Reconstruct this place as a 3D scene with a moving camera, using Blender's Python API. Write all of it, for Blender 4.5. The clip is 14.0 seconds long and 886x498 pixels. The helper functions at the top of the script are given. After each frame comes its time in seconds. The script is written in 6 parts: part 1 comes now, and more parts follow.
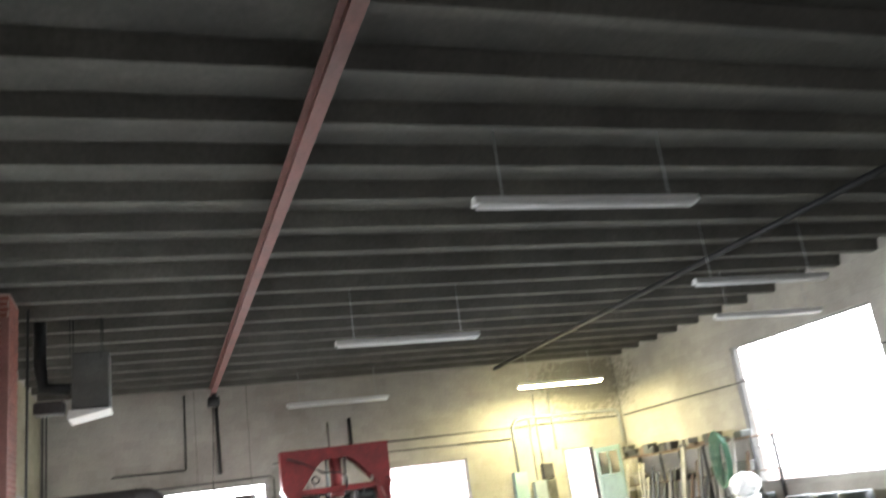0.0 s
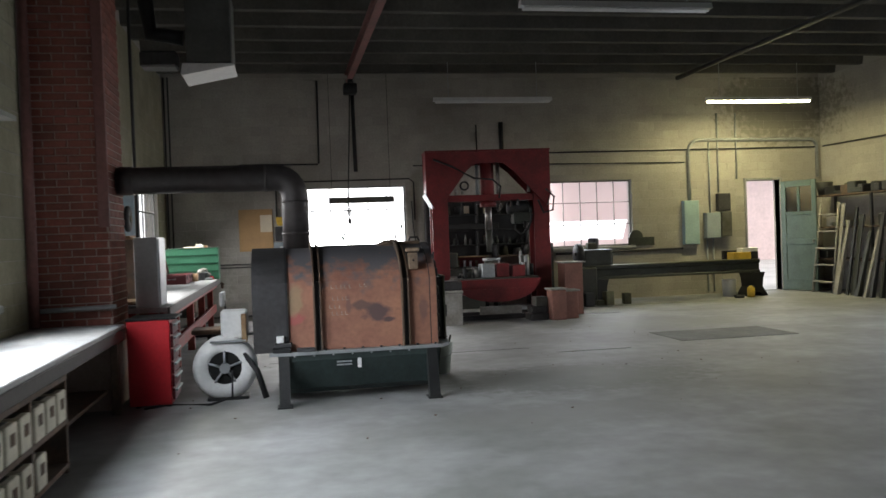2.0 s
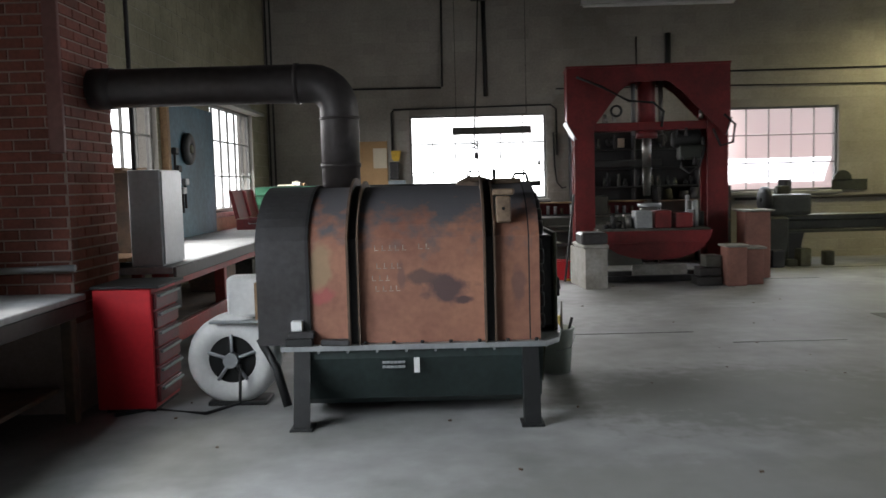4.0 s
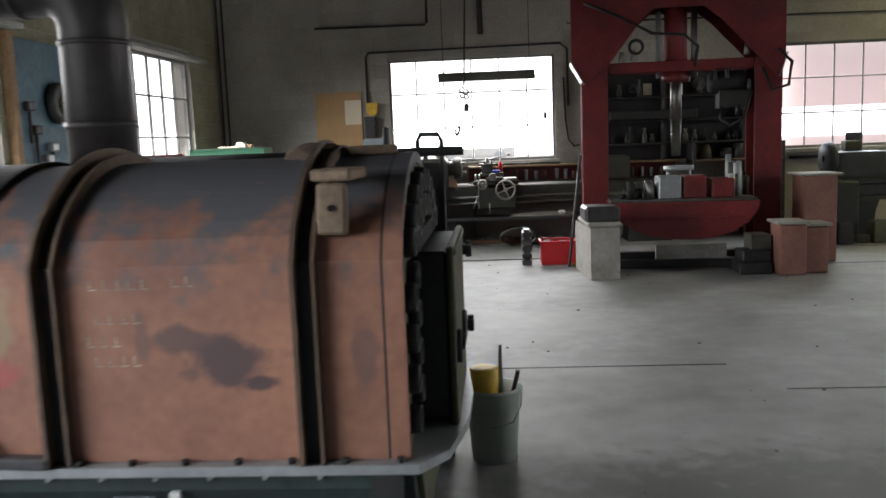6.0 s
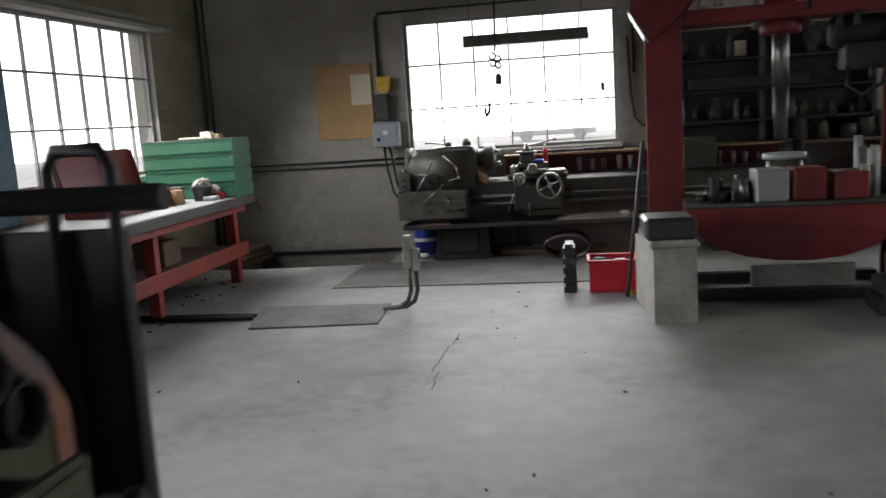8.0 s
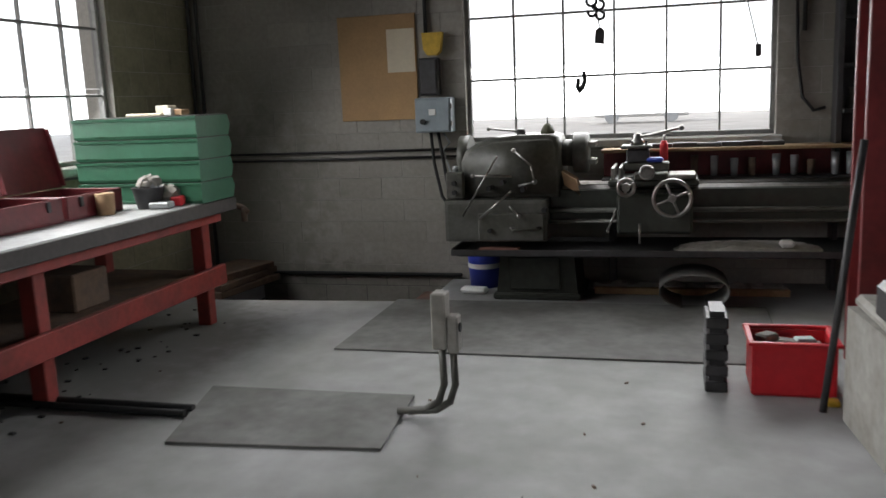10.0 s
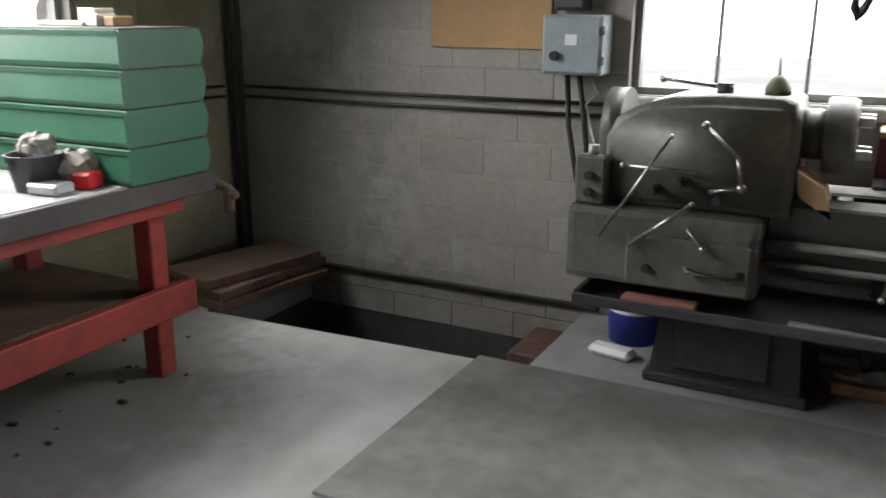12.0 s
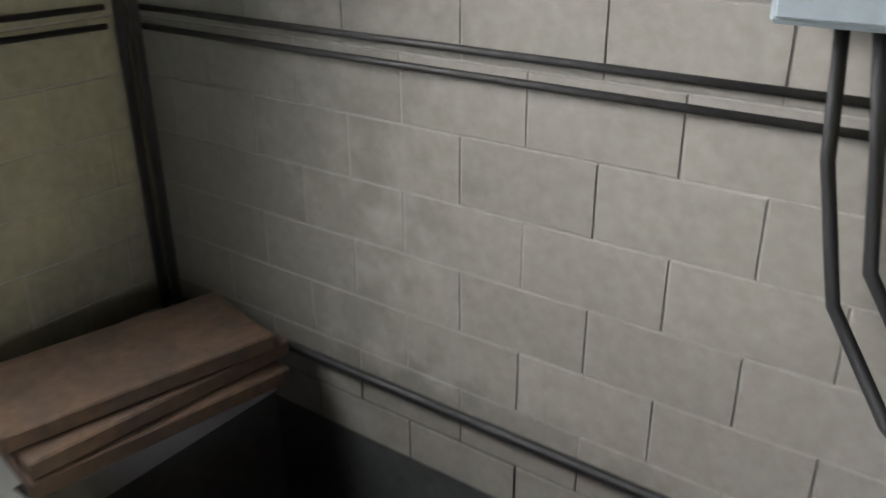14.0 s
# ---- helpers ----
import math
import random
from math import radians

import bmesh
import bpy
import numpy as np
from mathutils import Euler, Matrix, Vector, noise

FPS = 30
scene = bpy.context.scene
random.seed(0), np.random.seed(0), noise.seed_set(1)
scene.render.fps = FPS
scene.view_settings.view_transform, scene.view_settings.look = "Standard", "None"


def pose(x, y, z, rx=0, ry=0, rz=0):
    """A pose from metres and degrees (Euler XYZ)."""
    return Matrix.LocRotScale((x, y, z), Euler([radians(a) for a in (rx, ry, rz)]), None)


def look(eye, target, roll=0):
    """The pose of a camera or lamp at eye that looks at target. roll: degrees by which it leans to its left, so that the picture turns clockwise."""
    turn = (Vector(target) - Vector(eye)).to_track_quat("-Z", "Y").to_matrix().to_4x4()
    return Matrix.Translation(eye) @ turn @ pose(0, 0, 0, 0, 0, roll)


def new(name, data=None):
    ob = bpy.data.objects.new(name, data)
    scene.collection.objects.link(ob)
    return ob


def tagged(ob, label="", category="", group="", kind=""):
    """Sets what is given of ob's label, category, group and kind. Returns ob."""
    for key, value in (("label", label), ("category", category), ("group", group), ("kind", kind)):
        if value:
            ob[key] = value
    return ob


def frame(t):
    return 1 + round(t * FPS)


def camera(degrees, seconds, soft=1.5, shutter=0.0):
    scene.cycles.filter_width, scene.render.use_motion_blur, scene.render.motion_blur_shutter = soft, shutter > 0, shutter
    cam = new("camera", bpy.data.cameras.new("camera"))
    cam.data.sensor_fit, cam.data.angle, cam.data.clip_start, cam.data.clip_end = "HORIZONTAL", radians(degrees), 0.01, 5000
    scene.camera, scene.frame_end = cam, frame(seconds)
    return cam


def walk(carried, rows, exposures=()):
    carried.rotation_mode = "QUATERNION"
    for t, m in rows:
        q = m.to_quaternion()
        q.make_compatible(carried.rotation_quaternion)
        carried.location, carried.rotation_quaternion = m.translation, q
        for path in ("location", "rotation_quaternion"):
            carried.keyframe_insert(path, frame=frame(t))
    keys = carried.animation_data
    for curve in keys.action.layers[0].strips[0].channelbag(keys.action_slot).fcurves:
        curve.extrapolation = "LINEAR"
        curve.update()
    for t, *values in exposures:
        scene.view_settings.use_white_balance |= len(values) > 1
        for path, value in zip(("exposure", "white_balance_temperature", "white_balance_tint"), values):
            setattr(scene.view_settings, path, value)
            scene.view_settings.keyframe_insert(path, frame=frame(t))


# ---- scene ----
cam = camera(55.3, 14.0, shutter=0.5)
EXPOSURES = [(0.0, 2.15), (0.5, 1.1), (1.0, 0.3), (2.0, -0.05), (3.0, -0.25), (5.5, 0.0), (7.0, -0.1), (8.0, -0.35), (9.0, -0.6), (11.5, -0.05), (12.5, 0.5), (13.5, 1.0), (14.0, 1.15)]
PATH = [
    (0, (0.536, -0.176, 1.628), (1.195, 1.625, 2.199), -7.8),
    (0.5, (0.478, 0.733, 1.678), (1.01, 2.622, 2.063), -7.3),
    (1, (0.339, 1.681, 1.643), (0.743, 3.633, 1.806), -6.5),
    (1.5, (0.246, 2.42, 1.567), (0.613, 4.386, 1.574), -3.6),
    (2, (0.443, 3.11, 1.528), (0.812, 5.076, 1.498), -2.1),
    (2.5, (0.62, 3.8, 1.504), (0.983, 5.766, 1.439), -0.7),
    (3, (0.797, 4.472, 1.486), (1.119, 6.439, 1.33), -0.1),
    (3.2, (0.903, 4.807, 1.478), (1.143, 6.786, 1.322), -0.3),
    (5.3, (1.935, 7.598, 1.509), (1.816, 9.584, 1.309), -1.8),
    (5.5, (2.002, 7.865, 1.522), (1.885, 9.846, 1.274), -1.9),
    (6, (2.174, 8.559, 1.513), (2.039, 10.537, 1.252), -2.2),
    (6.5, (2.367, 9.166, 1.511), (2.225, 11.141, 1.228), -2.6),
    (7, (2.508, 9.813, 1.529), (2.335, 11.784, 1.238), -2.9),
    (7.5, (2.668, 10.477, 1.549), (2.44, 12.441, 1.246), -3.1),
    (8, (2.671, 11.197, 1.546), (2.326, 13.143, 1.239), -3.6),
    (8.5, (2.64, 11.923, 1.531), (2.22, 13.851, 1.203), -3.7),
    (9, (2.524, 12.655, 1.495), (2.044, 14.568, 1.161), -3.5),
    (9.2, (2.466, 12.935, 1.516), (1.973, 14.845, 1.186), -3.1),
    (11.5, (1.906, 16.137, 1.506), (1.261, 17.968, 1.026), 0.1),
    (12, (1.755, 16.799, 1.543), (0.869, 18.509, 1.002), 0.2),
    (12.5, (1.496, 17.481, 1.519), (0.596, 19.17, 0.937), 0.4),
    (13, (1.263, 18.076, 1.487), (0.22, 19.654, 0.837), 0.3),
    (13.5, (0.942, 18.687, 1.535), (-0.153, 20.176, 0.77), -0.7),
    (14, (0.664, 19.229, 1.5), (-0.412, 20.7, 0.676), -0.4),
]
walk(cam, [(t, look(eye, target, roll)) for t, eye, target, roll in PATH], EXPOSURES)

# ---------- light ----------
world = bpy.data.worlds.new("world")
scene.world = world
world.use_nodes = True
wn = world.node_tree
sky = wn.nodes.new("ShaderNodeTexSky")
sky.sky_type, sky.sun_disc = "NISHITA", False
sky.sun_elevation, sky.sun_rotation = radians(48), radians(250)
sky.dust_density, sky.air_density = 4.0, 1.0
wn.nodes["Background"].inputs[1].default_value = 0.15
wn.links.new(sky.outputs[0], wn.nodes["Background"].inputs[0])
sun = new("sun", bpy.data.lights.new("sun", "SUN"))
sun.data.energy, sun.data.angle, sun.data.color = 2.5, radians(12), (1.0, 0.95, 0.88)
sun.matrix_world = look((-20, -8, 25), (0, 0, 0))

SKYGLOW = 2.6
NY, WX, EX, SY, CZ = 20.93, -1.87, 12.85, -5.0, 4.92


def area(name, loc, target, sx, sy, power, color, spread=radians(125)):
    la = bpy.data.lights.new(name, "AREA")
    la.spread = spread
    la.shape, la.size, la.size_y, la.energy, la.color = "RECTANGLE", sx, sy, power, color
    ob = new(name, la)
    ob.matrix_world = look(loc, target)
    return ob


DAY = (0.86, 0.93, 1.0)
HAZE = (0.94, 0.94, 0.945)
area("daylight_fill", (WX + 0.06, 8.5, 1.87), (1.0, 8.5, -0.2), 3.6, 1.45, 155, DAY)
area("daylight_fill", (WX + 0.06, 13.9, 1.85), (1.0, 13.9, -0.2), 2.7, 1.4, 95, HAZE)
area("daylight_fill", (WX + 0.06, 18.65, 1.9), (1.0, 18.65, -0.2), 2.2, 1.4, 90, HAZE, radians(118))
area("daylight_fill", (1.82, NY - 0.02, 1.9), (1.82, 18, -0.2), 2.3, 1.4, 85, HAZE, radians(115))
area("daylight_fill", (6.93, NY - 0.02, 1.9), (6.93, 18, -0.2), 2.2, 1.4, 35, DAY)
area("daylight_fill", (EX - 0.06, 13.65, 2.6), (8, 13.0, -0.5), 3.8, 2.8, 115, DAY)
# added fill lamp at an unseen opening in the south wall
area("daylight_fill", (5.0, SY + 0.1, 1.9), (5.0, 5, 1.0), 6.0, 2.0, 6, DAY)


# ---------- materials ----------
def mat(name, color, rough=0.6, metal=0.0, var=0.25, big=1.2, small=18.0, bump=0.15, second=None, amount=0.5, rnd=0.0, spec=0.5):
    """Paint, metal or stone with stains at one scale and grain at another."""
    m = bpy.data.materials.new(name)
    m.use_nodes = True
    nt = m.node_tree
    b = nt.nodes["Principled BSDF"]
    tc = nt.nodes.new("ShaderNodeTexCoord")
    n1 = nt.nodes.new("ShaderNodeTexNoise")
    n1.inputs["Scale"].default_value, n1.inputs["Detail"].default_value, n1.inputs["Roughness"].default_value = big, 6, 0.6
    n2 = nt.nodes.new("ShaderNodeTexNoise")
    n2.inputs["Scale"].default_value, n2.inputs["Detail"].default_value = small, 4
    geo = nt.nodes.new("ShaderNodeNewGeometry")
    for n in (n1, n2):
        nt.links.new(geo.outputs["Position"], n.inputs["Vector"])
    ramp = nt.nodes.new("ShaderNodeValToRGB")
    c2 = second or tuple(c * (1 - var * 1.5) for c in color)
    e = ramp.color_ramp.elements
    e[0].position, e[1].position = 0.5 - 0.3 * (1 - amount), 0.72 - 0.2 * amount + 0.1
    e[0].color, e[1].color = (*c2, 1), (*color, 1)
    nt.links.new(n1.outputs[0], ramp.inputs[0])
    mul = nt.nodes.new("ShaderNodeMix")
    mul.data_type, mul.blend_type = "RGBA", "MULTIPLY"
    mul.inputs[0].default_value = 1.0
    r2 = nt.nodes.new("ShaderNodeMapRange")
    r2.inputs[1].default_value, r2.inputs[2].default_value = 0.3, 0.7
    r2.inputs[3].default_value, r2.inputs[4].default_value = 1 - var, 1.0
    nt.links.new(n2.outputs[0], r2.inputs[0])
    nt.links.new(ramp.outputs[0], mul.inputs[6])
    nt.links.new(r2.outputs[0], mul.inputs[7])
    out = mul.outputs[2]
    if rnd:
        oi = nt.nodes.new("ShaderNodeObjectInfo")
        add = nt.nodes.new("ShaderNodeMath")
        nt.links.new(oi.outputs["Random"], add.inputs[0])
        nt.links.new(geo.outputs["Random Per Island"], add.inputs[1])
        fr = nt.nodes.new("ShaderNodeMath")
        fr.operation = "FRACT"
        nt.links.new(add.outputs[0], fr.inputs[0])
        r3 = nt.nodes.new("ShaderNodeMapRange")
        r3.inputs[3].default_value, r3.inputs[4].default_value = 1 - rnd, 1.0
        nt.links.new(fr.outputs[0], r3.inputs[0])
        m3 = nt.nodes.new("ShaderNodeMix")
        m3.data_type, m3.blend_type = "RGBA", "MULTIPLY"
        m3.inputs[0].default_value = 1.0
        nt.links.new(out, m3.inputs[6])
        nt.links.new(r3.outputs[0], m3.inputs[7])
        out = m3.outputs[2]
    nt.links.new(out, b.inputs["Base Color"])
    rr = nt.nodes.new("ShaderNodeMapRange")
    rr.inputs[3].default_value, rr.inputs[4].default_value = max(0.02, rough - 0.12), min(1, rough + 0.15)
    nt.links.new(n1.outputs[0], rr.inputs[0])
    nt.links.new(rr.outputs[0], b.inputs["Roughness"])
    b.inputs["Metallic"].default_value = metal
    b.inputs["Specular IOR Level"].default_value = spec
    if bump:
        bp = nt.nodes.new("ShaderNodeBump")
        bp.inputs["Strength"].default_value, bp.inputs["Distance"].default_value = bump, 0.01
        nt.links.new(n2.outputs[0], bp.inputs["Height"])
        nt.links.new(bp.outputs[0], b.inputs["Normal"])
    return m


M_BLOCK = mat("block_paint", (0.47, 0.445, 0.405), 0.85, var=0.16, big=0.7, small=26, bump=0.35, second=(0.31, 0.29, 0.26), rnd=0.13)
M_WBLOCK = mat("ochre_block_paint", (0.40, 0.375, 0.27), 0.85, var=0.2, big=0.9, small=26, bump=0.35, second=(0.22, 0.205, 0.135), rnd=0.12)
M_MORTAR = mat("mortar", (0.42, 0.40, 0.365), 0.9, var=0.15, big=0.8, small=40, bump=0.4, second=(0.29, 0.275, 0.25))
M_FLOOR = mat("floor_concrete", (0.345, 0.345, 0.35), 0.6, var=0.2, big=0.8, small=5, bump=0.06, second=(0.20, 0.203, 0.196), amount=0.62, spec=0.35)
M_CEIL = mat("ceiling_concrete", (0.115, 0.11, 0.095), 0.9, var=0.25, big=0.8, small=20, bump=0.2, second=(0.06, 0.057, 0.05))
# concrete coloured nearly black: the shade down in the pit is painted in
M_PITSHADE = mat("pit_shade_concrete", (0.075, 0.08, 0.078), 0.8, var=0.3, big=2, small=20, bump=0.3)
M_BRICK = mat("brick_clay", (0.33, 0.105, 0.075), 0.85, var=0.25, big=3, small=40, bump=0.4, rnd=0.35)
M_BMORT = mat("brick_mortar", (0.40, 0.30, 0.26), 0.9, var=0.2, big=2, small=40, bump=0.3)
M_STEEL_RED = mat("red_oxide", (0.25, 0.10, 0.09), 0.65, var=0.25, big=1.5, small=25, second=(0.16, 0.07, 0.06))
M_RED = mat("press_red", (0.24, 0.022, 0.024), 0.5, var=0.25, big=2.0, small=25, second=(0.10, 0.013, 0.013), amount=0.4)
M_BRIGHT_RED = mat("bright_red", (0.62, 0.02, 0.03), 0.4, var=0.12, big=3, small=30, bump=0.05)
M_BENCH_RED = mat("bench_red", (0.36, 0.045, 0.035), 0.5, var=0.25, big=4, small=25, second=(0.19, 0.03, 0.024))
M_BENCH_TOP = mat("bench_top", (0.43, 0.44, 0.44), 0.5, var=0.2, big=2.5, small=20, second=(0.26, 0.26, 0.26))
M_BENCH_EDGE = mat("bench_edge", (0.075, 0.065, 0.06), 0.6, var=0.3, big=4, small=25)
M_MAROON = mat("maroon_case", (0.22, 0.028, 0.035), 0.45, var=0.25, big=4, small=25, second=(0.12, 0.02, 0.024))
M_GREEN = mat("green_plastic", (0.035, 0.15, 0.085), 0.4, var=0.12, big=3, small=30, bump=0.04, second=(0.028, 0.115, 0.062))
M_RUST = mat("rusty_plate", (0.40, 0.19, 0.12), 0.65, 0.0, var=0.2, big=1.6, small=22, bump=0.12, second=(0.25, 0.11, 0.075), amount=0.55)
M_DARK = mat("dark_steel", (0.07, 0.07, 0.075), 0.5, 0.3, var=0.3, big=2, small=25, second=(0.045, 0.042, 0.042))
M_BLACK = mat("black_iron", (0.022, 0.023, 0.024), 0.55, 0.1, var=0.3, big=3, small=30)
# near-black fill painted where bores and inlets would be in shade
M_HOLE = mat("hole_shade", (0.008, 0.008, 0.008), 0.9, var=0.3, bump=0)
M_OLIVE = mat("olive_plate", (0.115, 0.12, 0.075), 0.65, 0.0, var=0.3, big=4, small=25, second=(0.065, 0.062, 0.036), spec=0.35)
M_DUCT = mat("duct_steel", (0.085, 0.08, 0.082), 0.5, 0.4, var=0.25, big=2, small=15, second=(0.06, 0.05, 0.048))
M_TRAY = mat("tray_green_black", (0.035, 0.055, 0.052), 0.5, 0.1, var=0.3, big=2, small=25)
M_GREY = mat("machine_grey", (0.125, 0.126, 0.116), 0.46, 0.05, var=0.28, big=5, small=30, second=(0.06, 0.058, 0.044), amount=0.38, spec=0.45)
M_MGREEN = mat("machine_green", (0.048, 0.055, 0.045), 0.5, 0.1, var=0.3, big=3, small=22, second=(0.026, 0.028, 0.022))
M_CHROME = mat("bright_steel", (0.45, 0.45, 0.44), 0.36, 1.0, var=0.2, big=9, small=40, bump=0.03, second=(0.28, 0.26, 0.24))
M_GALV = mat("galvanised", (0.40, 0.42, 0.43), 0.45, 0.5, var=0.15, big=3, small=25)
M_BOXGREY = mat("panel_grey", (0.30, 0.35, 0.38), 0.45, 0.0, var=0.12, big=3, small=30, bump=0.03)
M_BOXBLUE = mat("panel_blue_grey", (0.32, 0.45, 0.47), 0.5, var=0.12, big=3, small=30, bump=0.03)
M_WHITE = mat("white_enamel", (0.75, 0.75, 0.74), 0.4, var=0.1, big=4, small=30, bump=0.03)
M_CREAM = mat("cream_plastic", (0.70, 0.66, 0.52), 0.5, var=0.15, big=5, small=30)
M_CAB = mat("cabinet_grey", (0.52, 0.55, 0.57), 0.4, var=0.12, big=3, small=30, bump=0.03)
M_WOOD = mat("raw_wood", (0.34, 0.23, 0.12), 0.7, var=0.25, big=6, small=40, second=(0.24, 0.14, 0.07))
M_OLDWOOD = mat("old_plank", (0.17, 0.105, 0.065), 0.8, var=0.3, big=7, small=26, bump=0.1, second=(0.085, 0.06, 0.045))
M_CORK = mat("plywood_board", (0.46, 0.28, 0.13), 0.7, var=0.12, big=4, small=60)
M_PAPER = mat("paper", (0.68, 0.60, 0.46), 0.8, var=0.06, big=5, small=30, bump=0.02)
M_YELLOW = mat("yellow_paint", (0.75, 0.48, 0.05), 0.5, var=0.2, big=5, small=30)
M_BLUEP = mat("blue_panel", (0.10, 0.20, 0.25), 0.6, var=0.3, big=1.6, small=15, second=(0.06, 0.12, 0.16))
M_BLUE = mat("blue_plastic", (0.03, 0.05, 0.35), 0.45, var=0.1, big=5, small=30, bump=0.03)
M_RUBBER = mat("rubber_grey", (0.185, 0.186, 0.18), 0.78, var=0.25, big=1.8, small=12, second=(0.085, 0.085, 0.078), bump=0.05)
M_CABLE = mat("black_cable", (0.02, 0.02, 0.022), 0.6, var=0.2, bump=0)
M_FRAMEW = mat("sash_paint", (0.30, 0.30, 0.29), 0.6, var=0.2, big=6, small=30)
M_SILL = mat("sill_concrete", (0.45, 0.45, 0.42), 0.8, var=0.2, big=3, small=25)
M_DOORG = mat("door_green_grey", (0.13, 0.19, 0.18), 0.5, var=0.2, big=3, small=25)
M_CARD = mat("cardboard", (0.45, 0.29, 0.16), 0.8, var=0.12, big=5, small=40)
M_PED = mat("pedestal_concrete", (0.36, 0.35, 0.325), 0.85, var=0.22, big=3.5, small=25, second=(0.22, 0.205, 0.18))
M_BOXRUST = mat("rusty_box", (0.16, 0.065, 0.04), 0.8, var=0.3, big=4, small=25, second=(0.06, 0.04, 0.035))
M_HEATER = mat("heater_enamel", (0.12, 0.125, 0.12), 0.5, 0.1, var=0.2, big=3, small=25, second=(0.075, 0.075, 0.07))
M_TIMBER = mat("weathered_timber", (0.30, 0.215, 0.145), 0.75, var=0.28, big=9, small=45, second=(0.17, 0.115, 0.075))
M_CHALK = mat("chalk", (0.62, 0.50, 0.42), 0.9, var=0.4, big=20, small=60, bump=0)
M_TERRA = mat("terracotta_paint", (0.27, 0.12, 0.09), 0.7, var=0.2, big=3, small=25)
M_BUCKET = mat("pale_green_bucket", (0.40, 0.44, 0.39), 0.5, var=0.12, big=4, small=25, bump=0.03)
M_HOSE = mat("green_hose", (0.05, 0.16, 0.09), 0.5, var=0.2, bump=0)
M_ORANGE = mat("orange_barrel", (0.75, 0.16, 0.05), 0.5, var=0.1, bump=0.03)
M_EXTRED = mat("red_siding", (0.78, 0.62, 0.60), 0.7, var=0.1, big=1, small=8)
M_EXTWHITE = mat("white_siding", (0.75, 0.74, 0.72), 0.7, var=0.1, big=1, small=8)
M_ASPH = mat("yard_gravel", (0.55, 0.54, 0.52), 0.9, var=0.2, big=0.5, small=8)


def blotch(m, spots):
    """Dark or coloured blotches with ragged edges, stains and painted shade alike: (centre, radii, colour, strength).
    """
    nt = m.node_tree
    bs = nt.nodes["Principled BSDF"]
    src = bs.inputs["Base Color"].links[0].from_socket
    geo = nt.nodes.new("ShaderNodeNewGeometry")
    nz = nt.nodes.new("ShaderNodeTexNoise")
    nz.inputs["Scale"].default_value, nz.inputs["Detail"].default_value = 9.0, 5
    nt.links.new(geo.outputs["Position"], nz.inputs["Vector"])
    for c, r, col, k in spots:
        mp = nt.nodes.new("ShaderNodeMapping")
        mp.vector_type = "TEXTURE"
        mp.inputs["Location"].default_value, mp.inputs["Scale"].default_value = c, r
        nt.links.new(geo.outputs["Position"], mp.inputs["Vector"])
        ln = nt.nodes.new("ShaderNodeVectorMath")
        ln.operation = "LENGTH"
        nt.links.new(mp.outputs[0], ln.inputs[0])
        ad = nt.nodes.new("ShaderNodeMath")
        ad.operation, ad.inputs[1].default_value = "MULTIPLY_ADD", 1.6
        nt.links.new(nz.outputs[0], ad.inputs[0])
        nt.links.new(ln.outputs["Value"], ad.inputs[2])
        mr = nt.nodes.new("ShaderNodeMapRange")
        mr.inputs[1].default_value, mr.inputs[2].default_value = 1.45, 1.85
        mr.inputs[3].default_value, mr.inputs[4].default_value = k, 0.0
        nt.links.new(ad.outputs[0], mr.inputs[0])
        mx = nt.nodes.new("ShaderNodeMix")
        mx.data_type = "RGBA"
        nt.links.new(mr.outputs[0], mx.inputs[0])
        nt.links.new(src, mx.inputs[6])
        mx.inputs[7].default_value = (*col, 1)
        src = mx.outputs[2]
    nt.links.new(src, bs.inputs["Base Color"])


blotch(M_RUST, [((1.30, 11.14, 0.83), (0.16, 0.3, 0.09), (0.075, 0.05, 0.055), 0.9), ((1.16, 11.14, 0.90), (0.13, 0.3, 0.05), (0.10, 0.065, 0.06), 0.8), ((1.02, 11.14, 0.92), (0.03, 0.3, 0.10), (0.14, 0.08, 0.07), 0.7),
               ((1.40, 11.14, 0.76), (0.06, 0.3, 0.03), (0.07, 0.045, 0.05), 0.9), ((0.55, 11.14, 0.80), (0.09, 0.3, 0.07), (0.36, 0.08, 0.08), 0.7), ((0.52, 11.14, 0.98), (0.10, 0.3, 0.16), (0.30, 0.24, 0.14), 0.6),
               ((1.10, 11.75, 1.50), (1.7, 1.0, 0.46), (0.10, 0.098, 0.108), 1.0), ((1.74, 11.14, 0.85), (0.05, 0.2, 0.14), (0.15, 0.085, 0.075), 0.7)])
# last spot paints the shade under the red bench; the others vary the tone
blotch(M_FLOOR, [((3.4, 11.6, 0), (1.6, 0.9, 1), (0.14, 0.145, 0.13), 0.7), ((2.6, 9.9, 0), (1.2, 0.5, 1), (0.19, 0.19, 0.18), 0.6), ((2.2, 15.2, 0), (1.3, 1.0, 1), (0.42, 0.42, 0.42), 0.2),
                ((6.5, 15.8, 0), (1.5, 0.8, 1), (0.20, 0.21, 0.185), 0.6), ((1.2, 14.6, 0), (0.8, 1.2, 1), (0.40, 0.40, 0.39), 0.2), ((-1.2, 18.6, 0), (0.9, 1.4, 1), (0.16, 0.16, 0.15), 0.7)])
